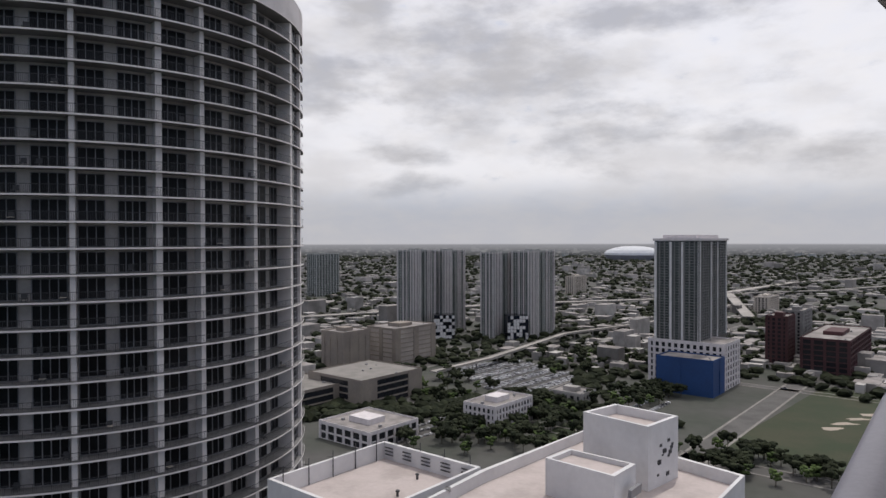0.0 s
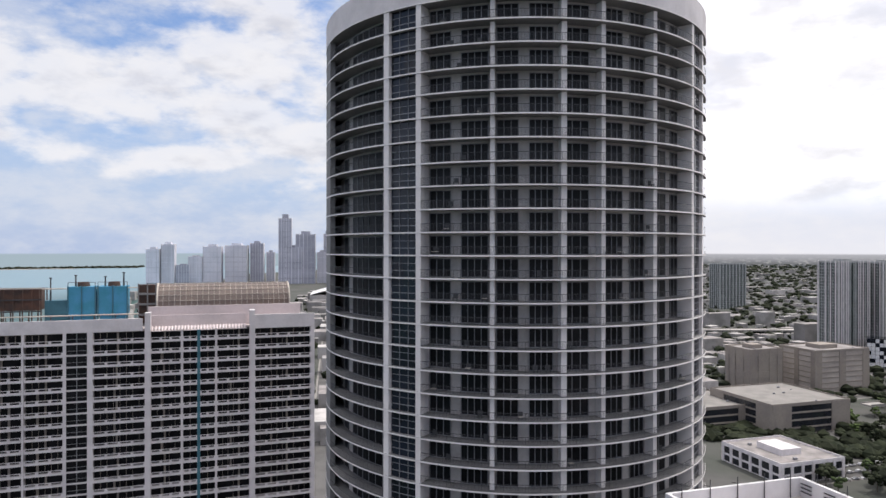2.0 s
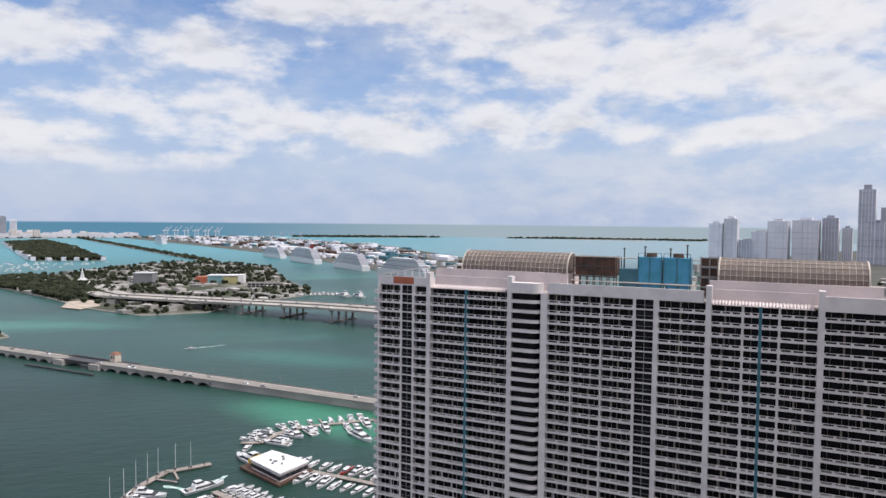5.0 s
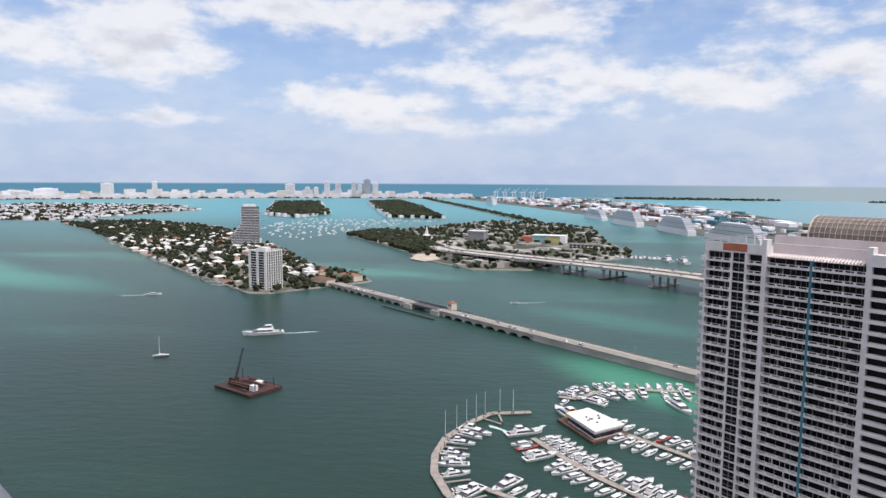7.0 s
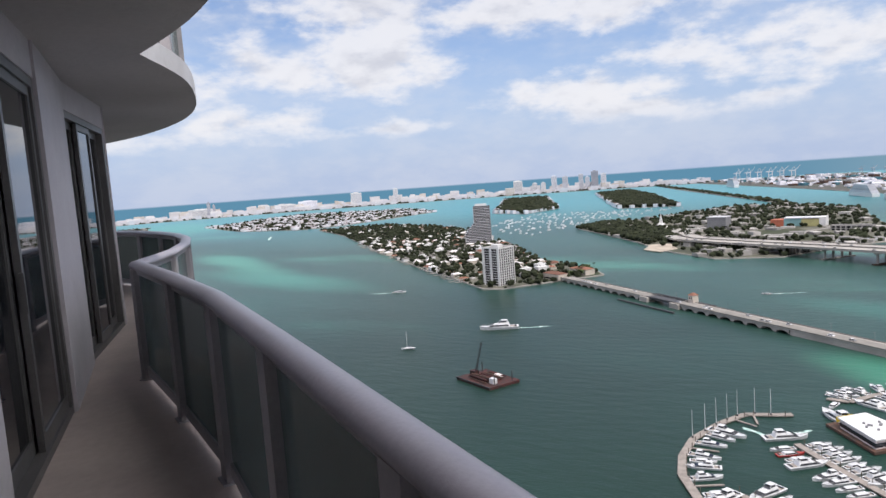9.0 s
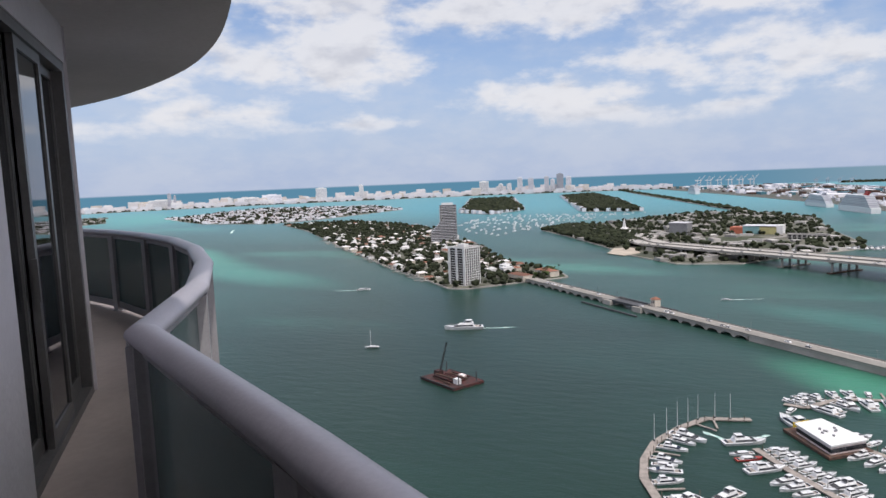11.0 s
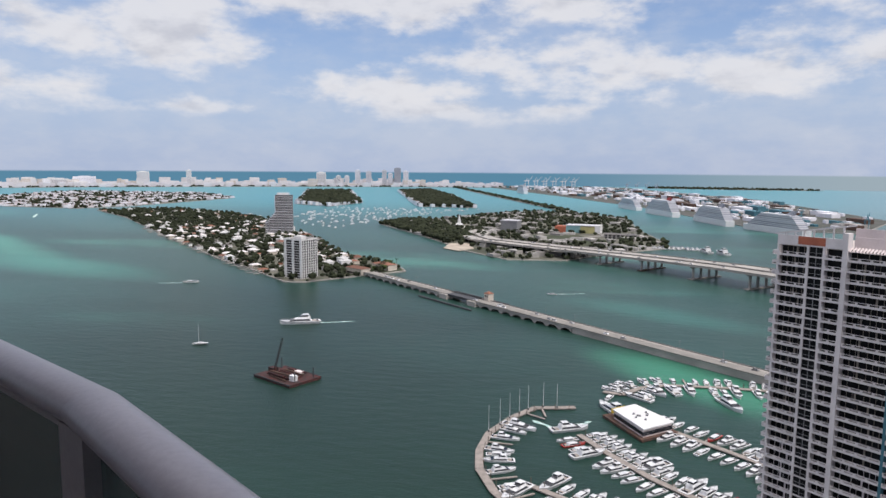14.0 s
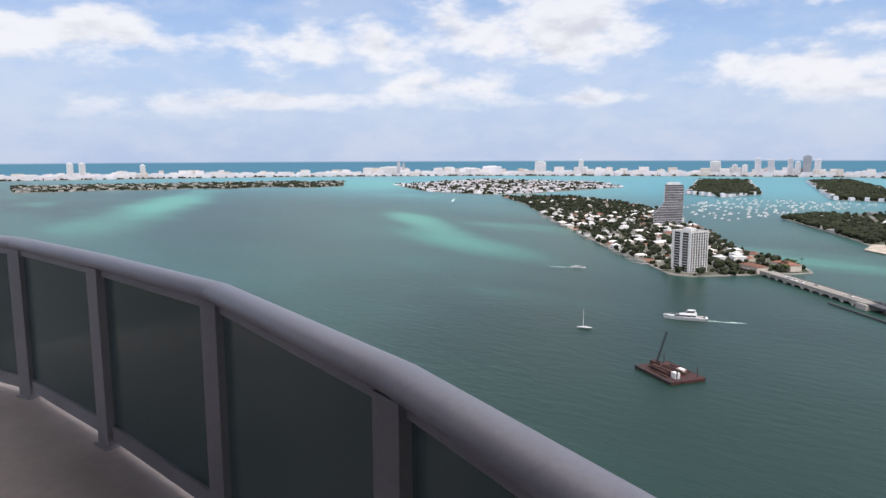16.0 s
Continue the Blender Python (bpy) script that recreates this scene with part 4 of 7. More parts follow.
# ---- generic buildings ----
def facade_tower(name, label, m, w, d, h, floors, bx, by, wall, glaz, style="grid", z0=0.0, category="building", roof=None, crown=True):
    """A block whose near corner is the origin of m, w along x and d along y, with storeys, openings and a roofline."""
    t = thing(name, label, category, m)
    g = Geo()
    g.box(0.4, w - 0.4, 0.4, d - 0.4, z0, h)
    part("window_band", g, glaz, t)
    fh = (h - z0) / floors
    for f in range(floors + 1):
        z = z0 + f * fh
        g = Geo()
        hh = 0.22 if style == "slabs" else 0.32
        g.box(0, w, 0, d, z - fh * hh if f else z, z + (0.0 if f else 0.3))
        part("floor_band", g, wall, t)
    for side, n, L in (("x", bx, w), ("y", by, d)):
        for far in (0, 1):
            for i in range(n + 1):
                c = L * i / n
                p = 0.55 if style == "grid" else 0.35
                wide = L / n * (0.22 if style == "grid" else 0.12)
                if i in (0, n):
                    wide *= 2
                a, b = max(-0.05, c - wide), min(L + 0.05, c + wide)
                g = Geo()
                if side == "x":
                    g.box(a, b, (d - 0.1) if far else -0.18, (d + 0.18) if far else 0.38, z0, h + 0.4)
                else:
                    g.box((w - 0.1) if far else -0.18, (w + 0.18) if far else 0.38, a, b, z0, h + 0.4)
                part("pier", g, wall, t)
    g = Geo()
    for x0, x1, y0, y1 in ((0, w, 0, 0.3), (0, w, d - 0.3, d), (0, 0.3, 0.3, d - 0.3), (w - 0.3, w, 0.3, d - 0.3)):
        g.box(x0, x1, y0, y1, h, h + 1.1)
    part("parapet", g, wall, t)
    g = Geo()
    g.box(0.3, w - 0.3, 0.3, d - 0.3, h, h + 0.15)
    part("roof", g, roof or M_ROOFG, t)
    if crown:
        g = Geo()
        g.box(w * 0.3, w * 0.62, d * 0.3, d * 0.7, h + 0.15, h + 3.6)
        part("plant_room", g, wall, t)
    rnd = random.Random(int(w * 7 + d * 3 + h))
    for _ in range(5):
        x, y, s = rnd.uniform(2, w - 4), rnd.uniform(2, d - 4), rnd.uniform(0.8, 2.0)
        g = Geo()
        g.box(x, x + s, y, y + s * 0.8, h + 0.15, h + 0.15 + s * 0.7)
        part("roof_unit", g, M_FRAME, t)
    return t


CITY = 49.0
M_DGREY = material("charcoal_balcony_edge", (0.19, 0.19, 0.19), 0.7, scale=0.2)
M_TWINW = material("pale_grey_green_balconies", (0.36, 0.37, 0.365), 0.8, second=(0.29, 0.30, 0.295), scale=0.1)
M_TWING = material("grey_green_glazing", (0.060, 0.075, 0.072), 0.25, second=(0.035, 0.045, 0.045), scale=0.15)
M_BEIGE2 = material("pale_beige_concrete", (0.42, 0.37, 0.33), 0.85, scale=0.05)


# ---- neighbouring white roofs ----
def roof_deck(name, label, poly, z_top, depth, roofm, rail=False):
    t = thing(name, label, "roof")
    c = sum((Vector(p) for p in poly), Vector((0, 0))) / len(poly)
    inner = [tuple(Vector(p) + (c - Vector(p)).normalized() * 0.55) for p in poly]
    g = Geo()
    n = len(poly)
    vs = [(*p, z_top) for p in poly] + [(*p, z_top) for p in inner] + [(*p, z_top - depth) for p in inner] + [(*p, 40) for p in poly]
    g.add(vs, [(i, (i + 1) % n, n + (i + 1) % n, n + i) for i in range(n)] + [(n + i, n + (i + 1) % n, 2 * n + (i + 1) % n, 2 * n + i) for i in range(n)] + [(3 * n + i, 3 * n + (i + 1) % n, (i + 1) % n, i) for i in range(n)])
    part("parapet_wall", g, M_WHITE2, t)
    g = Geo()
    g.add([(*p, z_top - depth) for p in inner], [tuple(range(n))])
    g.prism(inner, 41, z_top - depth - 0.02)
    part("roof_membrane", g, roofm, t)
    return t


A, B, C_, D_ = (-16.8, 71.0), (-5.4, 84.0), (5.8, 74.0), (-5.6, 61.0)
ra = roof_deck("white_roof_terrace", "white walled flat roof with pinkish membrane", [A, B, C_, D_], 100.0, 2.0, M_ROOFP)
for (a, b), n_, rows in (((B, C_), 5, 3),):
    for i in range(n_):
        for j in range(rows):
            p, q = Vector(a).lerp(Vector(b), (i + 0.25) / n_), Vector(a).lerp(Vector(b), (i + 0.7) / n_)
            off = Vector((-0.42, -0.48))
            g = Geo()
            g.beam((p.x + off.x, p.y + off.y, 98.7 + j * 0.42), (q.x + off.x, q.y + off.y, 98.7 + j * 0.42), 0.12)
            part("vent_slot", g, M_RAILS, ra)
for i, (a, b, k) in enumerate(((A, B, 5), (B, C_, 4))):
    for j in range(k):
        p = Vector(a).lerp(Vector(b), (j + 0.5) / k)
        g = Geo()
        g.tube((p.x + 0.3, p.y - 0.4, 98.0), (p.x + 0.3, p.y - 0.4, 101.0), 0.06, 0.05, 6)
        g.beam((p.x + 0.3, p.y - 0.4, 100.3), (p.x - 0.4, p.y + 0.2, 100.1), 0.06)
        part("davit_post", g, M_RAILS, ra)
for x, y in ((-3.2, 71.0), (0.6, 66.5), (-8.5, 68.5), (-1.2, 76.0)):
    vp = thing("roof_vent", "small dark vent pipe on the roof", "vent", at(x, y, 98.0))
    g = Geo()
    g.tube((0, 0, 0), (0, 0, 0.5), 0.14, 0.14, 8)
    part("pipe", g, M_RAILS, vp)
    g = Geo()
    g.tube((0, 0, 0.5), (0, 0, 0.66), 0.24, 0.2, 8)
    part("cap", g, M_RAILS, vp)
dish = thing("antenna_mast", "slim roof mast with a small dish", "antenna", at(1.9, 67.5, 98.0))
g = Geo()
g.tube((0, 0, 0), (0, 0, 2.3), 0.05, 0.05, 8)
part("mast", g, M_RAILS, dish)
g = Geo()
g.tube((0.1, 0, 1.9), (0.3, 0.1, 2.2), 0.42, 0.1, 10)
part("dish", g, M_GREYW, dish)

RB = [(5.7, 73.0), (20.5, 88.0), (33.5, 70.5), (13.0, 46.0), (-4.0, 60.0)]
rb = roof_deck("lower_white_roof", "large white walled roof with stained pinkish membrane", RB, 100.0, 1.3, M_ROOFP)


def white_block(name, label, poly, z0, z1, dents):
    t = roof_deck(name, label, poly, z1, 1.0, M_ROOFP)
    rnd = random.Random(3)
    p, q = Vector(poly[2]), Vector(poly[3])
    d = (q - p).normalized()
    nrm = Vector((d.y, -d.x))
    if nrm.dot(-p) < 0:
        nrm = -nrm
    for _ in range(dents):
        u = rnd.uniform(0.2, 0.75)
        c = p.lerp(q, u) + nrm * 0.02
        z = rnd.uniform(z0 + 0.6, z1 - 2.2)
        s = rnd.uniform(0.15, 0.34)
        g = Geo()
        g.beam((c.x - d.x * s, c.y - d.y * s, z), (c.x + d.x * s, c.y + d.y * s, z), 0.06, 0, s * 1.4)
        part("wall_patch", g, M_RAILS, t)
    return t


white_block("white_roof_block", "tall blank white stair block on the roof with dark wall patches", [(17.6, 76.0), (22.2, 79.5), (27.6, 73.8), (22.9, 69.6)], 99, 105.5, 13)
sb = roof_deck("small_roof_block", "small white plant block on the roof with a louvred hood", [(12.1, 69.2), (15.2, 72.2), (20.8, 67.0), (17.7, 63.6)], 102.5, 0.5, M_ROOFP)
for i in range(5):
    g = Geo()
    a = i / 5
    g.beam((20.9, 65.9 - 0.0 + a * 0.3, 100.9 - a * 1.0), (19.3, 64.0 + a * 0.3, 100.9 - a * 1.0), 0.35, 0, 0.16)
    part("hood_louvre", g, M_FRAME, sb)

# ---- the city to the west ----
pod = facade_tower("podium_building", "white parking podium with rows of square openings", at(240, 541, 1.5, CITY), 41, 64, 37, 7, 6, 12, M_WHITE, M_TINT, "grid", crown=False)
tw = facade_tower("dark_glass_tower", "tall dark apartment tower with white corner piers and stepped crown", at(228, 562, 1.5, CITY), 71, 38.7, 122, 36, 16, 9, M_DGREY, M_TWING, "slabs", z0=37)
for x0, x1, y0, y1 in ((0, 1.6, 0, 1.6), (28, 29.4, -0.5, 0.5), (44, 45.4, -0.5, 0.5), (69.7, 71.3, 0, 1.6), (-0.4, 1.4, 37.4, 39), (-0.6, 0.5, 14, 15.5), (-0.6, 0.5, 24, 25.5)):
    g = Geo()
    g.box(x0, x1, y0 - 0.4, y1, 37, 121)
    part("corner_pier", g, M_WHITE2, tw)
g = Geo()
g.box(-1.5, 72.5, -1.5, 40, 122, 124)
g.box(6, 64, 5, 34, 124, 127)
part("crown", g, M_WHITE, tw)
tb = facade_tower("blue_clad_building", "low building with deep blue cladding", at(221, 518, 1.5, CITY), 27.7, 45.3, 28, 1, 1, 1, M_BLUE, M_BLUE, "grid", crown=False)
for nm, x, y, w, d, h in (("twin_tower", -19, 842, 46, 26, 109), ("twin_tower", 22, 880, 44, 26, 108), ("twin_tower", 83, 838, 46.9, 21.5, 106), ("twin_tower", 127, 836, 60.4, 27.6, 107.5)):
    tt = facade_tower(nm, "pale apartment slab tower with vertical white piers and dark windows", at(x, y, 1.5, CITY), w, d, h, 33, 14, 9, M_TWINW, M_TWING, "slabs")
    for u in [0.02, 0.10, 0.16, 0.24, 0.30, 0.62, 0.68, 0.76, 0.90, 0.96]:
        g = Geo()
        g.box(w * u, w * u + 1.3, -0.75, -0.2, 0, h + 1.6)
        part("white_pier", g, M_WHITE, tt)
    for u in [0.05, 0.30, 0.55, 0.92]:
        g = Geo()
        g.box(-0.75, -0.2, d * u, d * u + 1.3, 0, h + 1.6)
        part("white_pier", g, M_WHITE, tt)
    for u in (0.37, 0.52, 0.83):
        g = Geo()
        g.box(w * u, w * u + 0.8, -0.7, -0.2, 0, h + 0.6)
        part("slim_pier", g, M_TWINW, tt)
    # proud dark strip stands in for the shade of a recessed notch
    g = Geo()
    g.box(w * 0.42, w * 0.46, -0.6, -0.2, 0, h - 2)
    part("dark_glass_strip", g, M_TWING, tt)
for x, y in ((8, 836), (98, 826)):
    pt_ = thing("patterned_base", "low base block with white and dark checker panels", "building", at(x, y, 1.5, CITY - 46))
    g = Geo()
    g.box(0, 26, 0, 22, 0, 30)
    part("wall", g, M_BLUEGL, pt_)
    rnd = random.Random(x)
    for i in range(7):
        for j in range(7):
            if rnd.random() < 0.62:
                g = Geo()
                g.box(i * 3.7 + 0.1, i * 3.7 + 3.5, -0.2, 0, 1 + j * 4.1, 1 + j * 4.1 + 3.8)
                part("panel", g, M_WHITE2, pt_)
facade_tower("distant_dark_tower", "dark brown slab tower block", at(-242, 1481, 1.5, CITY), 66, 32, 92, 24, 8, 5, M_TWINW, M_TWING, "slabs")
bb = facade_tower("beige_institute", "beige concrete office building with ribbon windows", at(-31, 656, 1.5, CITY), 60, 40, 36, 8, 2, 2, M_BEIGE, M_BEIGE2, "slabs")
facade_tower("beige_institute_wing", "windowless beige concrete wing with a tall portal", at(-78, 625, 1.5, CITY), 34, 30, 37, 2, 3, 3, M_BEIGE, M_BEIGE, "grid")
# garages: a near-black core paints the shade inside the open decks
facade_tower("parking_garage", "long beige parking garage with dark open decks", at(-48, 492, 1.5, CITY), 66, 60, 20, 4, 1, 1, M_BEIGE, M_TINT, "slabs", roof=M_PAVE, crown=False)
facade_tower("parking_garage", "low beige parking garage with dark open decks", at(-100, 470, 1.5, CITY), 60, 60, 15, 3, 1, 1, M_BEIGE, M_TINT, "slabs", roof=M_PAVE, crown=False)
facade_tower("white_office_block", "four-storey white office block with small square windows", at(43, 428, 1.5, CITY), 43.6, 25.6, 16, 4, 12, 7, M_WHITE, M_TINT, "grid")
facade_tower("flat_roofed_shop", "low white building with a cluttered gravel roof", at(-34, 394, 1.5, CITY), 42.5, 45, 10, 2, 6, 6, M_WHITE, M_TINT, "slabs")
facade_tower("brown_mid_rise", "brown and grey mid-rise block", at(377, 671, 1.5, CITY), 42, 18.7, 50, 14, 6, 3, M_GREYW, M_TINT, "grid")
facade_tower("dark_red_building", "dark red clad block with a white stair tower", at(345, 640, 1.5, CITY), 30, 20, 48, 12, 6, 4, M_BRICKR, M_TINT, "grid")
facade_tower("red_trimmed_office", "low office with dark red and white bands", at(370, 583, 1.5, CITY), 120, 40, 33, 7, 14, 4, M_BRICKR, M_TINT, "slabs")
facade_tower("pale_apartment_block", "pale distant apartment block", at(563, 1105, 1.5, CITY), 70, 22.4, 26, 7, 10, 4, M_CREAM, M_TINT, "grid")
facade_tower("pale_apartment_block", "pale distant apartment block", at(325, 1496, 1.5, CITY), 58, 21, 40, 12, 8, 4, M_CREAM, M_TINT, "grid")
facade_tower("stucco_house", "small pale stucco building with a pitched corner", at(113, 492, 1.5, CITY), 22, 28, 9, 2, 4, 5, M_CITYW, M_TINT, "grid")
facade_tower("workshop", "flat white workshop building", at(60, 300, 1.5, CITY), 40, 26, 9, 2, 6, 4, M_WHITE, M_TINT, "slabs")

M_LOT = material("dark_parking_asphalt", (0.075, 0.072, 0.070), 0.9, second=(0.055, 0.053, 0.052), scale=0.06)
rnd = random.Random(11)
g = Geo()
g.prism([(72, 392), (112, 400), (118, 448), (92, 452), (70, 420)], 1.5, 1.6)
setting("lawn", g, M_GRASS, label="green lawn beside the office block")
FIELD = [(175, 397), (330, 555), (420, 470), (262, 300)]
g = Geo()
g.prism(FIELD, 1.5, 1.62)
setting("field", g, M_GRASS, label="empty green field with worn sandy tracks")
for i in range(4):
    g = Geo()
    x, y = 262 + i * 16, 432 + i * 11
    g.prism([(x + 9 * math.cos(a) * rnd.uniform(0.6, 1.2), y + 3.6 * math.sin(a) * rnd.uniform(0.6, 1.3)) for a in np.linspace(0, 6.0, 12)], 1.62, 1.66)
    setting("sandy_patch", g, M_SAND)


def street(a, b, w, name="road", z=1.55, mat=M_ROAD):
    a, b = Vector(a), Vector(b)
    d = (b - a).normalized()
    nn = Vector((-d.y, d.x)) * w / 2
    g = Geo()
    g.prism([tuple(a + nn), tuple(b + nn), tuple(b - nn), tuple(a - nn)], 1.4, z)
    setting(name, g, mat)
    for s in (1, -1):
        g = Geo()
        o = nn * (1 + 3.5 / w) * s
        i_ = nn * (1 + 0.1 / w) * s
        g.prism([tuple(a + i_), tuple(b + i_), tuple(b + o), tuple(a + o)], 1.4, z + 0.13)
        setting("pavement", g, M_PAVE)
    return a, d


U1, U2 = Vector((0.656, 0.755)), Vector((-0.755, 0.656))
base = Vector((170, 400))
STREETS = []
for off, w in ((0, 14), (-150, 9), (-300, 9), (170, 9)):
    STREETS.append((base + U2 * -off - U1 * 260 * (1 if off <= 0 else 0.2), base + U2 * -off + U1 * 1100, w))
for off, w in ((-30, 12), (190, 9), (420, 12), (640, 9), (860, 9)):
    STREETS.append((base + U1 * off - U2 * 150, base + U1 * off + U2 * 560, w))
for a, b, w in STREETS:
    street(a, b, w)
street((-150, 170), (-640, 740), 22)
LOT = [(18, 653), (51.6, 543), (82, 528), (146, 592), (92, 688)]
g = Geo()
g.prism(LOT, 1.5, 1.58)
setting("parking_lot", g, M_LOT, label="large open parking lot full of cars")

# cars: a body, a cabin and wheels; three hundred single cars, then the far ones together
def car_things():
    t = thing("parked_car", "small parked car on pale asphalt", "car", None, "cars in the parking lots")
    g = Geo()
    prof = [(-2.1, 0.12), (-2.15, 0.75), (-1.3, 0.9), (1.0, 0.92), (2.1, 0.75), (2.15, 0.12)]
    for s in (1,):
        vs = [(x, y, z) for y in (-0.88, 0.88) for x, z in prof]
        n_ = len(prof)
        g.add(vs, [(i, i + 1, n_ + i + 1, n_ + i) for i in range(n_ - 1)] + [tuple(range(n_))[::-1], tuple(range(n_, 2 * n_)), (0, n_, 2 * n_ - 1, n_ - 1)])
    for x in (-1.35, 1.35):
        for y in (-0.9, 0.72):
            g.tube((x, y, 0.3), (x, y + 0.18, 0.3), 0.32, 0.32, 8, 1)
    part("body", g, (M_CAR2, M_TINT), t)
    g = Geo()
    vs = [(x, y, z) for y, k in ((-0.8, 1), (0.8, 1)) for x, z in ((-1.5, 0.9), (-1.0, 1.4), (0.3, 1.42), (1.0, 0.92))]
    g.add(vs, [(0, 1, 5, 4), (1, 2, 6, 5), (2, 3, 7, 6), (3, 2, 1, 0), (4, 5, 6, 7)])
    part("car_window", g, M_TINT, t)
    g = Geo()
    g.box(-0.95, 0.3, -0.74, 0.74, 1.40, 1.46)
    part("car_roof", g, M_CAR2, t)
    return t


M_CAR2 = material("car_paint_single", (0.50, 0.50, 0.52), 0.3, second=(0.46, 0.46, 0.48), scale=0.4, vary=0.75)
car = car_things()
car.matrix_basis = at(60, 600, 1.58, CITY)
spots = []
for r in range(-5, 12):
    for c in range(50):
        p = Vector((52, 545)) + U1 * (c * 2.75 + 3) + U2 * (r * 8.2 - 4 + (3.0 if r % 2 else 0))
        if inside(p.x, p.y, LOT) and rnd.random() < 0.85:
            spots.append((p.x, p.y, CITY + 90))
for _ in range(60):
    a, b, w = rnd.choice(STREETS)
    p = a.lerp(b, rnd.random()) 
    dd = (b - a).normalized()
    s = rnd.choice((-1, 1))
    p = p + Vector((-dd.y, dd.x)) * s * w * 0.3
    spots.append((p.x, p.y, math.degrees(math.atan2(dd.y, dd.x))))
for i in range(46):
    p = Vector((-12 + (i % 16) * 4, 418 + (i % 16) * 4.5)) + U2 * ((i // 16) * 9 - 4)
    spots.append((p.x, p.y, CITY))
for i in range(26):
    p = Vector((150, 450)) + U1 * (i % 13) * 5 + U2 * (12 + (i // 13) * 14)
    spots.append((p.x, p.y, CITY + 90))
rnd.shuffle(spots)
for x, y, yaw in spots[:200]:
    copy_thing(car, at(x, y, 1.57, yaw + rnd.choice((0, 180)) + rnd.uniform(-2, 2)))
g = Geo()
for x, y, yaw in spots[200:] + [(rnd.uniform(-330, -60), rnd.uniform(660, 900), CITY) for _ in range(260)]:
    m = at(x, y, 1.6, yaw)
    g.box(-2.1, 2.1, -0.85, 0.85, 0.3, 0.9, 0, m)
    g.box(-1.3, 0.8, -0.75, 0.75, 0.9, 1.4, 0, m)
stuff("far_cars", g, M_CAR, "many small parked cars", "cars")


# elevated line and motorways
def viaduct(name, pts, w, z, deck=1.2, pier=30, label="elevated concrete road on piers"):
    t = thing(name, label, "bridge")
    for i in range(len(pts) - 1):
        a, b = Vector(pts[i]), Vector(pts[i + 1])
        g = Geo()
        g.beam((a.x, a.y, z - deck / 2), (b.x, b.y, z - deck / 2), w, 0, deck)
        part("deck", g, M_BRIDGE, t)
        for s in (-1, 1):
            d = (b - a).normalized()
            o = Vector((-d.y, d.x)) * (w / 2 - 0.2) * s
            g = Geo()
            g.beam((a.x + o.x, a.y + o.y, z + 0.4), (b.x + o.x, b.y + o.y, z + 0.4), 0.35, 0, 0.9)
            part("side_wall", g, M_PAVE, t)
        n_ = int((b - a).length / pier)
        for k in range(n_):
            p = a.lerp(b, (k + 0.5) / n_)
            g = Geo()
            g.box(p.x - 0.8, p.x + 0.8, p.y - 0.8, p.y + 0.8, 0, z - deck)
            part("pier", g, M_BRIDGE, t)
    return t


viaduct("elevated_railway", [(5, 590), (60, 655), (168, 823), (308, 931), (520, 1150)], 9, 10)
viaduct("motorway", [(-420, 960), (-182, 1040), (-52, 1116), (150, 1230), (520, 1330), (973, 1789), (1500, 2100)], 24, 8, pier=60)
viaduct("motorway", [(-330, 820), (-131, 880), (-40, 930)], 16, 7, pier=60)
viaduct("motorway", [(480, 1000), (642, 1428), (900, 1500), (1600, 1900)], 18, 9, pier=60)
st = thing("domed_stadium", "white domed stadium in the distance", "stadium", at(1225, 4008, 1.5))
g = Geo()
rings = [(170, 30), (168, 42), (150, 58), (110, 72), (60, 80), (2, 82)]
for i in range(len(rings) - 1):
    vs = [(rings[k][0] * math.cos(a), rings[k][0] * 0.8 * math.sin(a), rings[k][1]) for k in (i, i + 1) for a in np.linspace(0, 2 * math.pi, 25)[:-1]]
    g.add(vs, [(j, (j + 1) % 24, 24 + (j + 1) % 24, 24 + j) for j in range(24)])
part("roof", g, M_STEELW, st)
g = Geo()
g.tube((0, 0, 0), (0, 0, 30), 150, 168, 24)
part("wall", g, M_HAZED, st)


# ---- trees ----
def tree_thing(r, h, mat, seed, kind="broadleaf_tree", label="bushy dark green tree"):
    rr = random.Random(seed)
    g = Geo()
    g.tube((0, 0, -0.3), (0, 0, h * 0.5), 0.32, 0.18, 6)
    for i in range(4):
        a = i * 1.6 + rr.random()
        g.tube((0, 0, h * 0.35), (math.cos(a) * r * 0.55, math.sin(a) * r * 0.55, h * 0.72), 0.14, 0.06, 5)
    t = tagged(part(kind, g, M_BARK), label, "tree")
    g = Geo()
    for i in range(22):
        a, q = rr.uniform(0, 6.28), rr.uniform(0.1, 0.85) * r
        clump(g, math.cos(a) * q, math.sin(a) * q, h * rr.uniform(0.50, 0.97), r * rr.uniform(0.18, 0.40), rr)
    part("crown", g, mat, t)
    return t


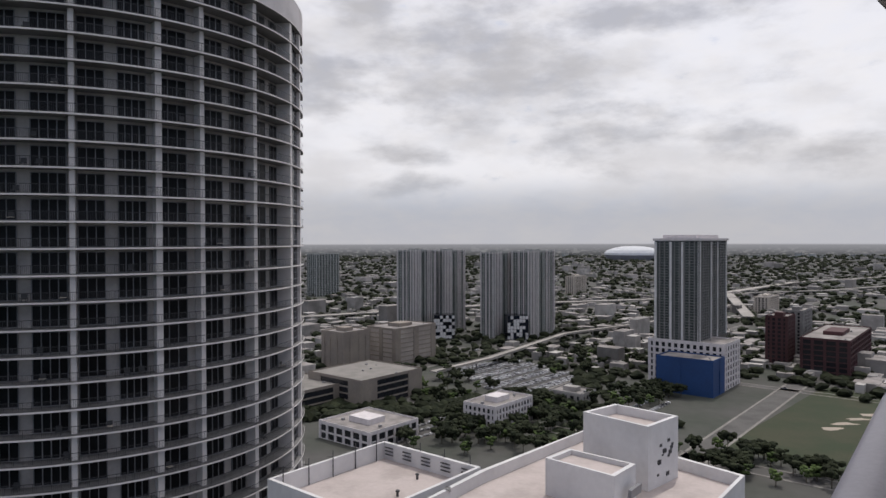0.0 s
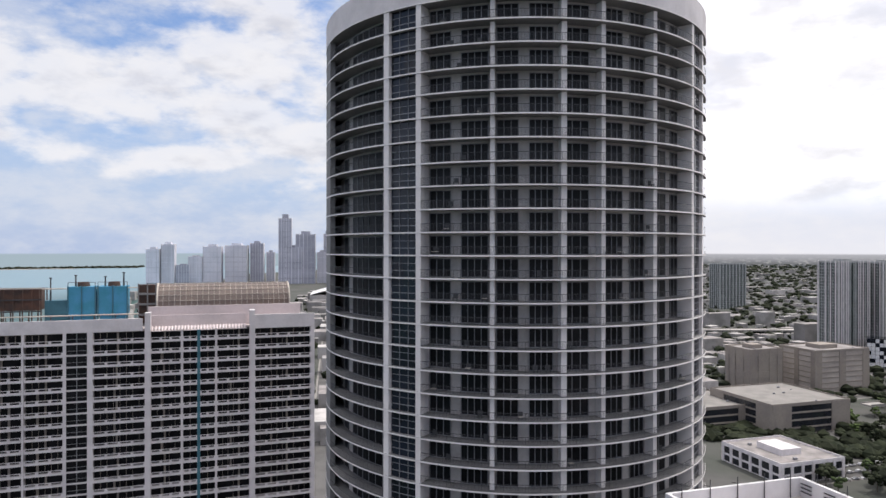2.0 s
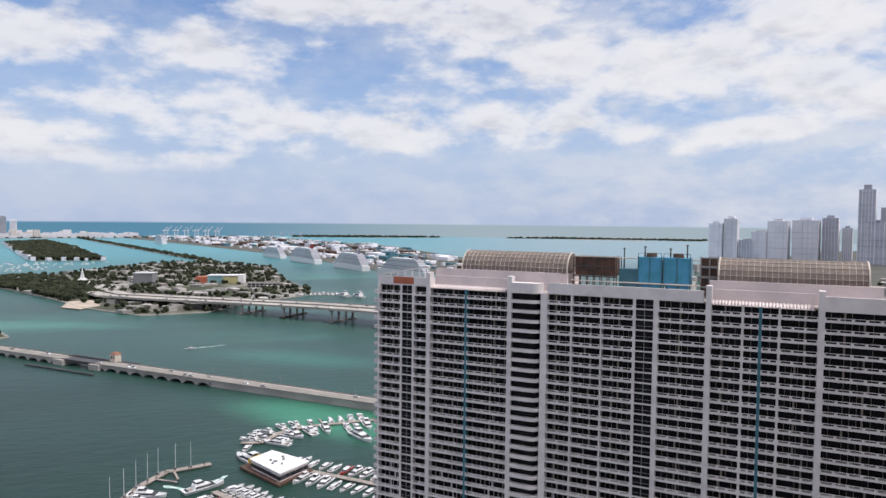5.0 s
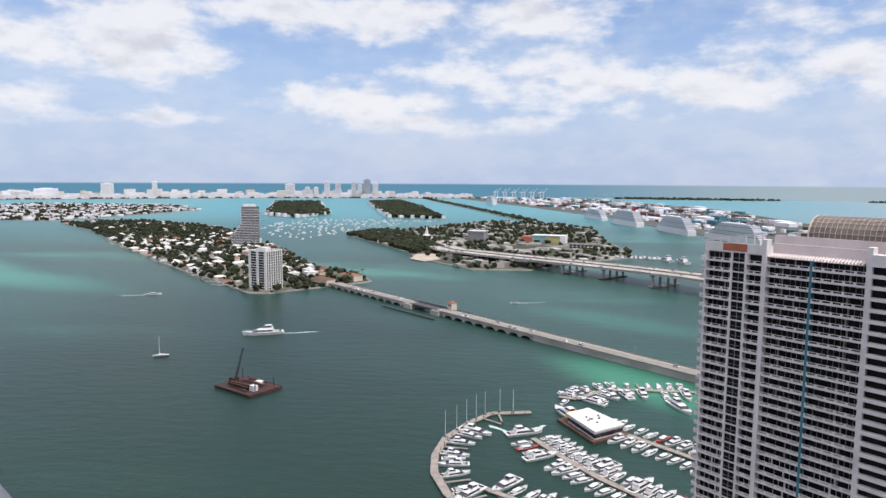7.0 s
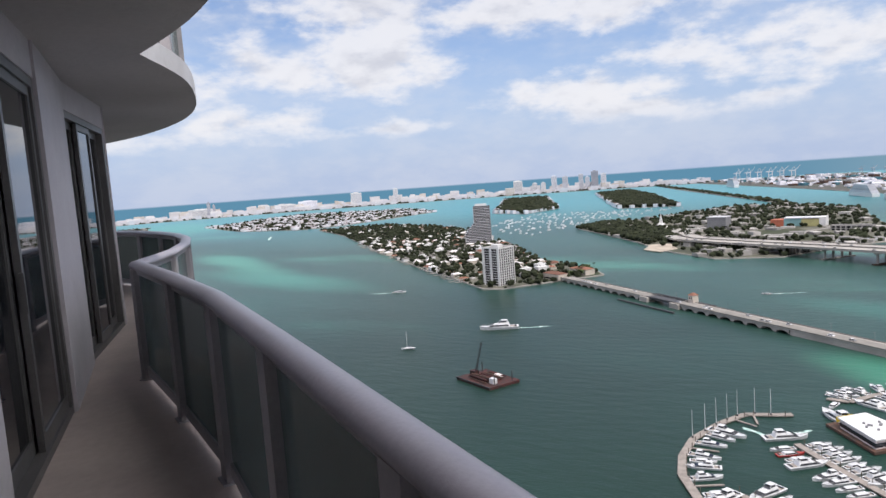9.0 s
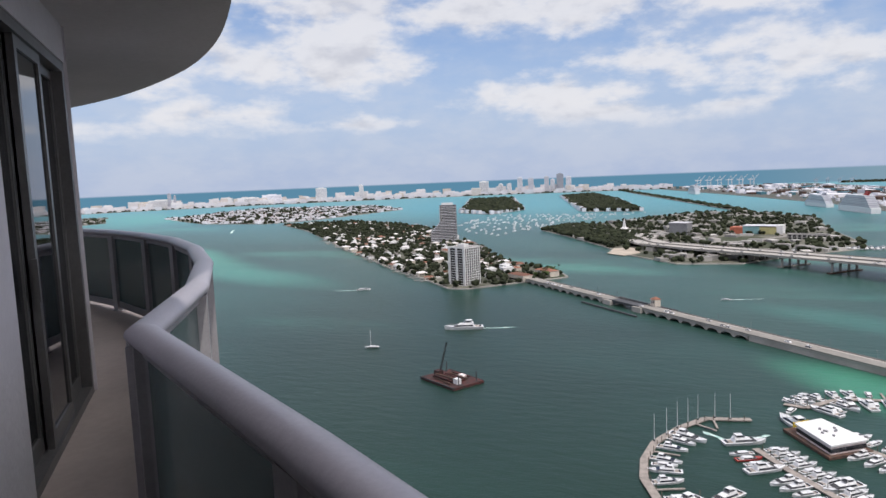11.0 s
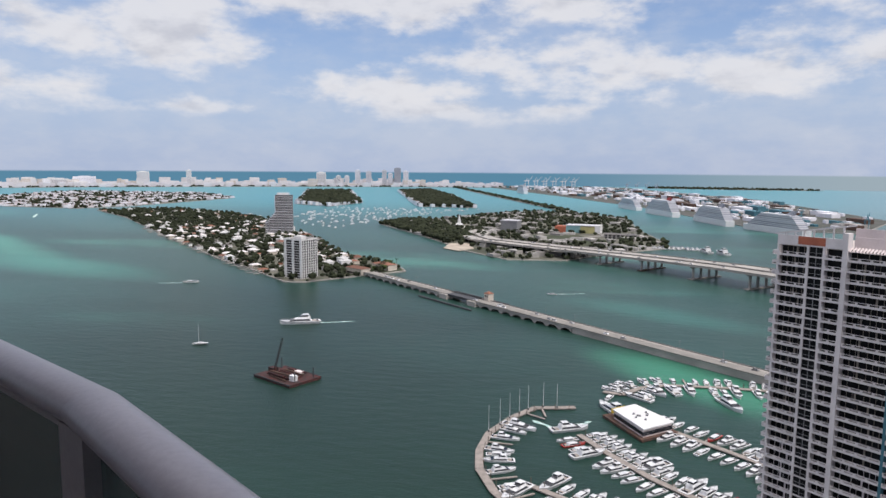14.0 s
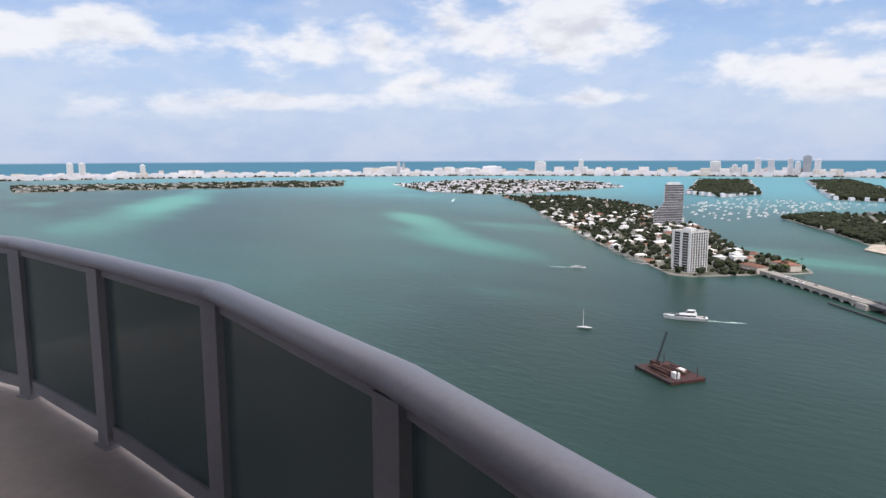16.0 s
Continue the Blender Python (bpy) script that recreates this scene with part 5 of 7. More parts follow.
def palm_thing(h, seed):
    rr = random.Random(seed)
    t = thing("palm_tree", "slender palm with drooping fronds", "palm tree", None)
    g = Geo()
    g.tube((0, 0, -0.3), (0.3, 0.1, h), 0.22, 0.14, 6)
    part("trunk", g, M_BARK, t)
    g = Geo()
    for i in range(13):
        a = i * 6.28 / 13 + rr.uniform(-0.2, 0.2)
        L, dz = rr.uniform(2.2, 3.0), rr.uniform(-1.6, 0.6)
        c, s = math.cos(a), math.sin(a)
        pts = [(0.3 + c * L * u, 0.1 + s * L * u, h + 0.9 * math.sin(u * 2.2) * (1 if dz > 0 else 0.6) + dz * u * u) for u in (0, 0.5, 1.0)]
        w = 0.35
        vs = []
        for k, p in enumerate(pts):
            ww = (0.1, w, 0.05)[k]
            vs += [(p[0] - s * ww, p[1] + c * ww, p[2] - 0.15), (p[0], p[1], p[2]), (p[0] + s * ww, p[1] - c * ww, p[2] - 0.15)]
        g.add(vs, [(0, 1, 4, 3), (1, 2, 5, 4), (3, 4, 7, 6), (4, 5, 8, 7)])
    part("crown", g, M_LEAF, t)
    return t


protos = [tree_thing(4.8, 9, M_LEAF, 1), tree_thing(6.0, 10, M_LEAF, 2), tree_thing(4.0, 7.5, M_LEAF2, 3, label="bright green spreading tree"), palm_thing(9, 4)]
park_a = [(-12, 430), (20, 405), (60, 400), (110, 470), (75, 525), (20, 480)]
park_b = [(130, 470), (215, 530), (190, 560), (120, 510)]
park_c = [(-90, 560), (10, 500), (60, 545), (15, 640), (-20, 610)]
park_d = [(100, 600), (210, 640), (240, 760), (120, 740)]
homes = [at(*p, 1.5, rnd.uniform(0, 360)) for poly, k in ((park_a, 95), (park_b, 34), (park_c, 40), (park_d, 50), ([(262, 300), (175, 397), (160, 380), (225, 290)], 22), ([(120, 395), (165, 405), (215, 345), (150, 320)], 26), ([(-60, 400), (40, 380), (150, 400), (140, 460), (50, 440)], 40), ([(240, 575), (330, 660), (310, 700), (230, 620)], 30)) for p in scatter(poly, k, rnd)]
homes += [at(-262 - i * 9 + rnd.uniform(-5, 5), 262 + i * 10.5 + rnd.uniform(-6, 6), 1.5, i * 40) for i in range(34)]
for i, p in enumerate(protos):
    p.matrix_basis = homes[i]
for i, m in enumerate(homes[4:]):
    copy_thing(protos[3 if i > 333 and i % 2 else i % 3], m @ Matrix.Identity(4))

# ---- far city: low houses, warehouses and street trees to the horizon ----
g, gt = Geo(), Geo()
taken = [(Vector((170, 400)), 60), (Vector((90, 560)), 70), (Vector((228, 512)), 120), (Vector((60, 600)), 95), (Vector((262, 430)), 130), (Vector((0, 450)), 120), (Vector((-20, 660)), 110), (Vector((20, 850)), 95), (Vector((130, 850)), 95)]
rnd = random.Random(21)
count = 0
while count < 5600:
    a, r = radians(rnd.uniform(-37, 36)), 520 + 9500 * rnd.random() ** 2.2
    x, y = -math.sin(a) * r, math.cos(a) * r
    p = Vector((x, y))
    if any((p - c).length < q for c, q in taken):
        continue
    count += 1
    k = 0.62 + r / 4200
    w, d = rnd.uniform(8, 24) * k, rnd.uniform(8, 20) * k
    big = rnd.random()
    h = rnd.uniform(3.5, 8) if big < 0.96 else rnd.uniform(10, 28)
    if big > 0.92:
        w, d = w * 1.9, d * 1.5
    g.box(0, w, 0, d, 1.4, 1.5 + h, 0, at(x, y, 0, CITY), top=rnd.choice((1, 1, 2)))
stuff("far_city_blocks", g, (M_CITYW, M_ROOFG, M_CITYW), "spread of low pale houses and warehouses reaching the horizon", "buildings")
for _ in range(19000):
    a, r = radians(rnd.uniform(-37, 36)), 470 + 15000 * rnd.random() ** 2.1
    x, y = -math.sin(a) * r, math.cos(a) * r
    if any((Vector((x, y)) - c).length < q * 0.75 for c, q in taken[2:5]):
        continue
    s = rnd.uniform(2.2, 4.8) * (1 + r / 1900)
    clump(gt, x, y, 1.5 + min(s, 9) * 0.5, s, rnd, flat=0.6 if s < 14 else 0.3)
stuff("far_trees", gt, M_LEAF, "dense spread of distant street trees", "trees")

# south side: streets and low buildings between the two near towers
g, gt = Geo(), Geo()
for _ in range(260):
    a, r = radians(rnd.uniform(36, 60)), rnd.uniform(420, 1900)
    x, y = -math.sin(a) * r, math.cos(a) * r
    s = rnd.uniform(10, 34)
    g.box(0, s, 0, s * rnd.uniform(0.6, 1.4), 1.4, rnd.uniform(6, 22), 0, at(x, y, 0, CITY - 8), top=rnd.choice((0, 1)))
    clump(gt, x + rnd.uniform(-20, 20), y + rnd.uniform(-20, 20), 4, rnd.uniform(3, 6), rnd)
stuff("south_city_blocks", g, (M_CITYW, M_ROOFG), "low pale buildings along the avenue", "buildings")
stuff("south_trees", gt, M_LEAF, "trees along the avenue", "trees")
ar = thing("arena", "broad white arena with a low curved roof", "building", at(-960, 1150, 1.5, 40))
g = Geo()
for i in range(8):
    a0, a1 = i / 8, (i + 1) / 8
    z = [26 + 14 * math.sin(math.pi * q) for q in (a0, a1)]
    g.add([(-70 + 140 * a0, -60, z[0]), (-70 + 140 * a1, -60, z[1]), (-70 + 140 * a1, 60, z[1]), (-70 + 140 * a0, 60, z[0])], [(0, 1, 2, 3)])
part("roof", g, M_WHITE2, ar)
g = Geo()
g.box(-70, 70, -60, 60, 0, 26)
part("wall", g, M_CITYW, ar)

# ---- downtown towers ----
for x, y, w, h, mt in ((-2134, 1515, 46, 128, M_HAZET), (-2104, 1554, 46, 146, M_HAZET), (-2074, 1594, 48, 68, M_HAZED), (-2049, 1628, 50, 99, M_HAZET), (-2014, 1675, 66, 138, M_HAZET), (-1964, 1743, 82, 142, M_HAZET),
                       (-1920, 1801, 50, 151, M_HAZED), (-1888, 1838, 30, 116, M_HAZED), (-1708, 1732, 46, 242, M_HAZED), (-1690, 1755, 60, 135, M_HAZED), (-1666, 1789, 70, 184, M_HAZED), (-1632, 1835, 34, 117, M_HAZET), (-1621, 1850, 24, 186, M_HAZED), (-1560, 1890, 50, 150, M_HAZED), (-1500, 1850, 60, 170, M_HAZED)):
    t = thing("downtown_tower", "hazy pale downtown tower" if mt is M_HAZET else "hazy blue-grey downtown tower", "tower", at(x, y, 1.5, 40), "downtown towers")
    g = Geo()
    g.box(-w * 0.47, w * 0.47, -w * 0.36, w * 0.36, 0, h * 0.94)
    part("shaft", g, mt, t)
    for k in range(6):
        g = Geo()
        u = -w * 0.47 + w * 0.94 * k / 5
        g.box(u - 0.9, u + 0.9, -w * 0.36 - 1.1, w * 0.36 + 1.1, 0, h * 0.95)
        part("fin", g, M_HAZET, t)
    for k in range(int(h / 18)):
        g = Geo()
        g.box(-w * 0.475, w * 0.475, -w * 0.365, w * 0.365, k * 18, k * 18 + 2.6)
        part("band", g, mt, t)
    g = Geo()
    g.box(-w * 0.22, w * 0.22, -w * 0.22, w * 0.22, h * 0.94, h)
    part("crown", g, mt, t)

# ---- islands ----
def shore(name, poly, z=1.2, mat=None, label="low green island"):
    g = Geo()
    g.prism(poly, -1.5, z)
    setting(name, g, mat or M_ISLAND, label=label)
    g = Geo()
    n_ = len(poly)
    for i in range(n_):
        a, b = poly[i], poly[(i + 1) % n_]
        g.beam((*a, z * 0.5), (*b, z * 0.5), 1.2, 0, z + 0.6)
    setting("sea_wall", g, M_BRIDGE)


ISLE_A = [(-1560, -1450), (-1360, -1180), (-1156, -954), (-1000, -780), (-863, -621), (-790, -540), (-733, -461), (-690, -410), (-660, -374), (-662, -352), (-736, -300), (-772, -272), (-814, -298), (-865, -371), (-960, -460), (-1064, -532), (-1200, -650), (-1376, -758), (-1480, -900), (-1586, -1028), (-1700, -1300)]
ISLE_B = [(-1880, -2390), (-1700, -2050), (-1606, -1857), (-1600, -1560), (-1746, -1500), (-2367, -1533), (-2728, -1920), (-2645, -2611)]
STAR_1 = [(-2067, -1105), (-1979, -947), (-2205, -927), (-3300, -1448), (-3200, -1639)]
STAR_2 = [(-3371, -1202), (-2500, -850), (-2072, -671), (-2070, -485), (-2797, -754), (-3600, -1100)]
WATSON = [(-1399, -545), (-1250, -430), (-1113, -330), (-1000, -262), (-914, -174), (-930, -97), (-1030, -40), (-1063, -10), (-1130, 50), (-1200, 45), (-1450, 0), (-1772, -26), (-1991, -200), (-1950, -323), (-1632, -440), (-1539, -541)]
for nm, poly in (("island_near", ISLE_A), ("island_far", ISLE_B), ("island_star", STAR_1), ("island_palm", STAR_2), ("island_park", WATSON)):
    shore(nm, poly)


def house_thing(w, d, h, wallm, roofm, gable, label):
    g = Geo()
    g.box(-w / 2, w / 2, -d / 2, d / 2, 0, h)
    t = tagged(part("villa", g, wallm), label, "house", "waterfront villas")
    g = Geo()
    if gable:
        e = 0.6
        g.add([(-w / 2 - e, -d / 2 - e, h), (w / 2 + e, -d / 2 - e, h), (w / 2 + e, d / 2 + e, h), (-w / 2 - e, d / 2 + e, h), (-w / 4, 0, h + 2.4), (w / 4, 0, h + 2.4)], [(0, 1, 5, 4), (1, 2, 5), (2, 3, 4, 5), (3, 0, 4), (3, 2, 1, 0)])
    else:
        g.box(-w / 2 - 0.3, w / 2 + 0.3, -d / 2 - 0.3, d / 2 + 0.3, h, h + 0.5)
        g.box(-w / 6, w / 4, -d / 5, d / 5, h + 0.5, h + 2.6)
    part("roof", g, roofm, t)
    for i in range(1):
        g = Geo()
        x = -w / 6
        g.box(x - w * 0.25, x + w * 0.25, -d / 2 - 0.08, d / 2 + 0.08, 0.8, 2.6)
        part("window", g, M_TINT, t)
    return t


hp = [house_thing(16, 12, 6, M_WHITE2, M_WHITE2, False, "white flat-roofed waterfront villa"), house_thing(20, 11, 5, M_CREAM, M_TERRA, True, "cream villa with terracotta roof"), house_thing(18, 14, 5, M_CREAM, M_WHITE, True, "cream villa with a pale hipped roof"), house_thing(14, 10, 4, M_WHITE2, M_ROOFG, False, "low white villa with a gravel roof")]
rnd = random.Random(5)
near_a = [(-1156, -954), (-1000, -780), (-863, -621), (-790, -540), (-733, -461), (-700, -420), (-760, -330), (-865, -371), (-960, -460), (-1064, -532), (-1200, -650), (-1376, -758)]
hs = scatter(near_a, 150, rnd, 17) + scatter([p for p in ISLE_A if p[0] < -1000], 45, rnd, 30)
hs = [p for p in hs if (Vector(p) - Vector((-690, -375))).length > 45 and (Vector(p) - Vector((-1140, -650))).length > 45]
for i, (x, y) in enumerate(hs):
    m = at(x, y, 1.2, 50 + rnd.choice((0, 90)) + rnd.uniform(-8, 8))
    if i < 4:
        hp[i].matrix_basis = m
    else:
        o = copy_thing(hp[rnd.choice((0, 0, 1, 2, 2, 3))], m)
        k = rnd.uniform(0.6, 0.95)
        o.scale = (k, k, k)
g = Geo()
for x, y in scatter(near_a, 260, rnd):
    s = rnd.uniform(2, 5)
    g.box(-s, s, -s * 0.6, s * 0.6, 1.0, rnd.uniform(1.3, 3.6), rnd.choice((0, 0, 1, 2)), at(x, y, 0, rnd.uniform(0, 90)))
for i in range(70):
    u = i / 70
    p = Vector((-1156, -954)).lerp(Vector((-700, -420)), u) + Vector((rnd.uniform(-6, 6) + 5, rnd.uniform(-6, 6) - 4))
    g.box(-5, 5, -0.9, 0.9, 0.5, 1.1, 0, at(p.x, p.y, 0, -40))
stuff("garden_sheds_and_jetties", g, (M_CITYW, M_TERRA, M_PAVE), "small sheds, patios and jetties among the villas", "buildings")
gt = Geo()
for x, y in scatter(ISLE_A, 3000, rnd):
    s = rnd.uniform(1.9, 5.0)
    clump(gt, x, y, 1.2 + s * rnd.uniform(0.4, 1.2), s, rnd)
stuff("island_trees", gt, M_LEAF, "dark green trees covering the villa island", "trees")
gt, g = Geo(), Geo()
for x, y in scatter(ISLE_B, 1500, rnd):
    s = rnd.uniform(3, 6.5)
    clump(gt, x, y, 1.2 + s * 0.6, s, rnd)
for x, y in scatter(ISLE_B, 520, rnd):
    g.box(-10, 10, -8, 8, 1, rnd.uniform(4, 9), 0, at(x, y, 0, rnd.uniform(0, 90)), top=rnd.choice((0, 0, 1)))
for poly, k in ((STAR_1, 1100), (STAR_2, 1300)):
    for x, y in scatter(poly, k, rnd):
        s = rnd.uniform(5, 10)
        clump(gt, x, y, 1.2 + s * 0.8, s, rnd)
    n_ = len(poly)
    for i in range(n_):
        a, b = Vector(poly[i]), Vector(poly[(i + 1) % n_])
        L = (b - a).length
        for k2 in range(int(L / 34)):
            p = a.lerp(b, (k2 + rnd.random() * 0.5) / (L / 34))
            c = sum((Vector(q) for q in poly), Vector((0, 0))) / n_
            p = p + (c - p).normalized() * 5
            g.box(-9, 9, -6, 6, 1, rnd.uniform(8, 13), 0, at(p.x, p.y, 0, rnd.uniform(0, 90)), top=rnd.choice((0, 1)))
stuff("far_island_trees", gt, M_LEAF, "wooded far islands", "trees")
stuff("far_island_houses", g, (M_HAZET, M_TERRA), "rows of small pale waterfront houses on far islands", "buildings")

cm = at(-678, -361, 1.2, 20)
condo = facade_tower("waterfront_condominium", "fifteen-storey pale condominium with stacked balconies", at(-678, -361, 1.2, 163), 25, 27, 43, 15, 7, 2, M_WHITE2, M_DARKGL, "slabs")
t2 = thing("stepped_condominium", "grey stepped condominium tower with terraces", "building", at(-1150, -625, 1.2, -60))
for k in range(24):
    L = 50 if k < 7 else (50 - (k - 6) * 2.4 if k < 13 else 33)
    g = Geo()
    g.box(0, L, 0, 24, k * 3.0, k * 3.0 + 0.9)
    part("terrace_slab", g, M_HAZET, t2)
    g = Geo()
    g.box(1, L - 1.5, 1, 23, k * 3.0 + 0.9, k * 3.0 + 3.0)
    part("window_band", g, M_TINT, t2)
    for u in range(0, int(L), 7):
        g = Geo()
        g.box(u, u + 1.0, -0.2, 24.2, k * 3.0, k * 3.0 + 3)
        part("pier", g, M_GREYW, t2)
g = Geo()
g.box(6, 28, 4, 20, 72, 76)
part("plant_room", g, M_WHITE2, t2)
rh = house_thing(30, 14, 7, M_CREAM, M_TERRA, True, "long cream hall with bright red tiled roof")
rh.matrix_basis = at(-735, -318, 1.2, 60)
copy_thing(rh, at(-775, -300, 1.2, 60))
g = Geo()
g.prism([(-700, -335), (-770, -275), (-812, -296), (-780, -315), (-735, -338)], 1.15, 1.28)
setting("lawn", g, M_GRASS)
for i in range(16):
    copy_thing(protos[3] if i % 2 else protos[2], at(-748 - rnd.uniform(0, 60), -292 - rnd.uniform(0, 14), 1.2, i * 50))

# park island: woods, roads, church sail, painted hall
gt = Geo()
woods = [(-1399, -545), (-1250, -430), (-1113, -330), (-1080, -300), (-1180, -290), (-1300, -330), (-1420, -420), (-1539, -520)]
for x, y in scatter(woods, 520, rnd):
    s = rnd.uniform(3.5, 7)
    clump(gt, x, y, 1.2 + s * 0.9, s, rnd)
for x, y in scatter(WATSON, 1250, rnd):
    if (Vector((x, y)) - Vector((-1230, -120))).length > 85:
        s = rnd.uniform(3, 6)
        clump(gt, x, y, 1.2 + s * 0.7, s, rnd)
stuff("park_trees", gt, M_LEAF, "dark mangroves and trees of the park island", "trees")
g = Geo()
for x, y in scatter(WATSON, 130, rnd):
    g.box(-11, 11, -6, 6, 1, rnd.uniform(4, 8), 0, at(x, y, 0, rnd.uniform(0, 90)), top=rnd.choice((0, 1, 0)))
stuff("park_buildings", g, (M_CITYW, M_ROOFG), "low pale buildings of the park island", "buildings")
g = Geo()
g.prism([(-1260, -200), (-1130, -150), (-1110, -70), (-1180, -40), (-1290, -110)], 1.2, 1.35)
setting("park_lawn", g, M_GRASS)
g = Geo()
g.prism([(-985, -262), (-1010, -292), (-1075, -300), (-1090, -270), (-1020, -245)], 0.6, 1.5)
setting("beach", g, M_SAND, label="small pale sand beach")
ch = thing("sail_church", "white church shaped like a sail with a slim spire", "church", at(-1381, -362, 1.2))
g = Geo()
g.add([(-11, -11, 0), (11, -11, 0), (11, 11, 0), (-11, 11, 0), (-3, -3, 9), (3, -3, 9), (3, 3, 9), (-3, 3, 9), (0, 0, 29)], [(0, 1, 5, 4), (1, 2, 6, 5), (2, 3, 7, 6), (3, 0, 4, 7), (4, 5, 8), (5, 6, 8), (6, 7, 8), (7, 4, 8)])
part("roof", g, M_WHITE2, ch)
hall = thing("painted_hall", "long hall with cyan walls and orange and yellow ends", "building", at(-1340, -158, 1.2, 83))
for x0, x1, h, mt in ((0, 22, 12, M_ORANGE), (22, 50, 14, material("cyan_hall_paint", (0.20, 0.36, 0.38), 0.7, scale=0.1)), (50, 78, 13, material("yellow_hall_paint", (0.42, 0.38, 0.18), 0.7, scale=0.1)), (78, 88, 16, M_WHITE2)):
    g = Geo()
    g.box(x0, x1, 0, 26, 0, h)
    part("wing", g, mt, hall)
g = Geo()
g.box(22, 78, -0.5, 26.5, 14, 15.5)
part("roof", g, M_HAZET, hall)
gb = thing("grey_box_building", "windowless grey cube of a building", "building", at(-1320, -262, 1.2, 80))
g = Geo()
g.box(0, 34, 0, 26, 0, 21)
part("wall", g, M_FRAME, gb)
g = Geo()
g.box(-1, 35, -1, 27, 21, 22.4)
part("roof", g, M_HAZET, gb)
facade_tower("long_park_hall", "long low pale hall", at(-1250, -60, 1.2, 75), 60, 14, 8, 2, 8, 2, M_CITYW, M_TINT, "slabs", crown=False)


# ---- bridges ----
def arch_bridge():
    t = thing("arched_causeway_bridge", "long low concrete causeway bridge with shallow arches", "bridge")
    a, b = Vector((-737, -312)), Vector((-443.5, 57.7))
    end = b + (b - a).normalized() * 160
    L = (end - a).length
    d = (end - a).normalized()
    m = Matrix.Translation((a.x, a.y, 0)) @ Vector((d.x, d.y, 0)).to_track_quat("X", "Z").to_matrix().to_4x4() @ Matrix.Diagonal((1, 1, 0.75, 1))
    for x0, x1 in ((0, 172), (212, L)):
        g = Geo()
        g.box(x0, x1, -7.0, 7.0, 5.2, 6.0, 0, m)
        part("deck", g, M_BRIDGE, t)
        g = Geo()
        g.box(x0, x1, -4.6, 4.6, 6.0, 6.06, 0, m)
        part("carriageway", g, M_PAVE, t)
        for s in (-1, 1):
            g = Geo()
            g.box(x0, x1, s * 6.9 - 0.15, s * 6.9 + 0.15, 6.0, 7.0, 0, m)
            part("parapet", g, M_PAVE, t)
        if x0:
            g = Geo()
            g.box(x0 + 126, x1, -6.6, 6.6, -1, 5.2, 0, m)
            part("causeway_wall", g, M_BRIDGE, t)
            x1 = x0 + 126
        k, w = int((x1 - x0) / 13.5), (x1 - x0) / int((x1 - x0) / 13.5)
        for i in range(k):
            u = x0 + i * w
            g = Geo()
            for s in (-6.6, 5.9):
                pts = [(u, 0.2), (u, 5.2), (u + w, 5.2), (u + w, 0.2), (u + w - 1.2, 0.2)] + [(u + 1.2 + (w - 2.4) * q, 0.2 + 3.1 * math.sin(math.acos(2 * q - 1)) ** 1.0) for q in np.linspace(1, 0, 9)] + [(u + 1.2, 0.2)]
                for y in (s, s + 0.7):
                    vs = [m @ Vector((x, y, z)) for x, z in pts]
                    top = [m @ Vector((x, y, 5.2)) for x, z in pts[5:14]]
                    for j in range(8):
                        p0, p1 = pts[5 + j], pts[6 + j]
                        g.add([m @ Vector((p0[0], y, p0[1])), m @ Vector((p0[0], y, 5.2)), m @ Vector((p1[0], y, 5.2)), m @ Vector((p1[0], y, p1[1]))], [(0, 1, 2, 3)])
                for j in range(8):
                    p0, p1 = pts[5 + j], pts[6 + j]
                    g.add([m @ Vector((p0[0], s, p0[1])), m @ Vector((p0[0], s + 0.7, p0[1])), m @ Vector((p1[0], s + 0.7, p1[1])), m @ Vector((p1[0], s, p1[1]))], [(0, 1, 2, 3)])
            g.box(u - 1.2, u + 1.2, -6.6, 6.6, -1, 5.2, 0, m)
            part("arch", g, M_BRIDGE, t)
    g = Geo()
    g.box(172, 212, -6, 6, 5.0, 6.02, 0, m)
    for s in (-6, 6):
        g.box(172, 212, s - 0.3, s + 0.3, 4.2, 7.0, 0, m)
    part("lifting_span", g, M_RAILS, t)
    for x in (168, 212):
        g = Geo()
        g.box(x - 3, x + 9, -9, 9, -1, 6.0, 0, m)
        part("bascule_pier", g, M_BRIDGE, t)
    h = thing("bridge_house", "small beige bridge keeper's house with a red roof", "house", Matrix.Translation(m @ Vector((221, 7.5, 6.0))) @ Matrix.Rotation(math.atan2(d.y, d.x), 4, "Z"))
    g = Geo()
    g.box(-3, 3, -3, 3, -5, 6.5)
    part("wall", g, M_CREAM, h)
    g = Geo()
    g.add([(-3.6, -3.6, 6.5), (3.6, -3.6, 6.5), (3.6, 3.6, 6.5), (-3.6, 3.6, 6.5), (0, 0, 8.8)], [(0, 1, 4), (1, 2, 4), (2, 3, 4), (3, 0, 4), (3, 2, 1, 0)])
    part("roof", g, M_TERRA, h)
    for s in (-1.3, 1.3):
        g = Geo()
        g.box(s - 0.6, s + 0.6, -3.08, 3.08, 3.2, 5.0)
        part("window", g, M_TINT, h)
    f = thing("timber_fender", "dark timber fender beside the lifting span", "fender")
    for s in (-1, 1):
        g = Geo()
        g.beam(m @ Vector((150, 22 * s, 0.8)), m @ Vector((232, 22 * s, 0.8)), 1.6, 0, 1.6)
        part("beam", g, M_RAILS, f)
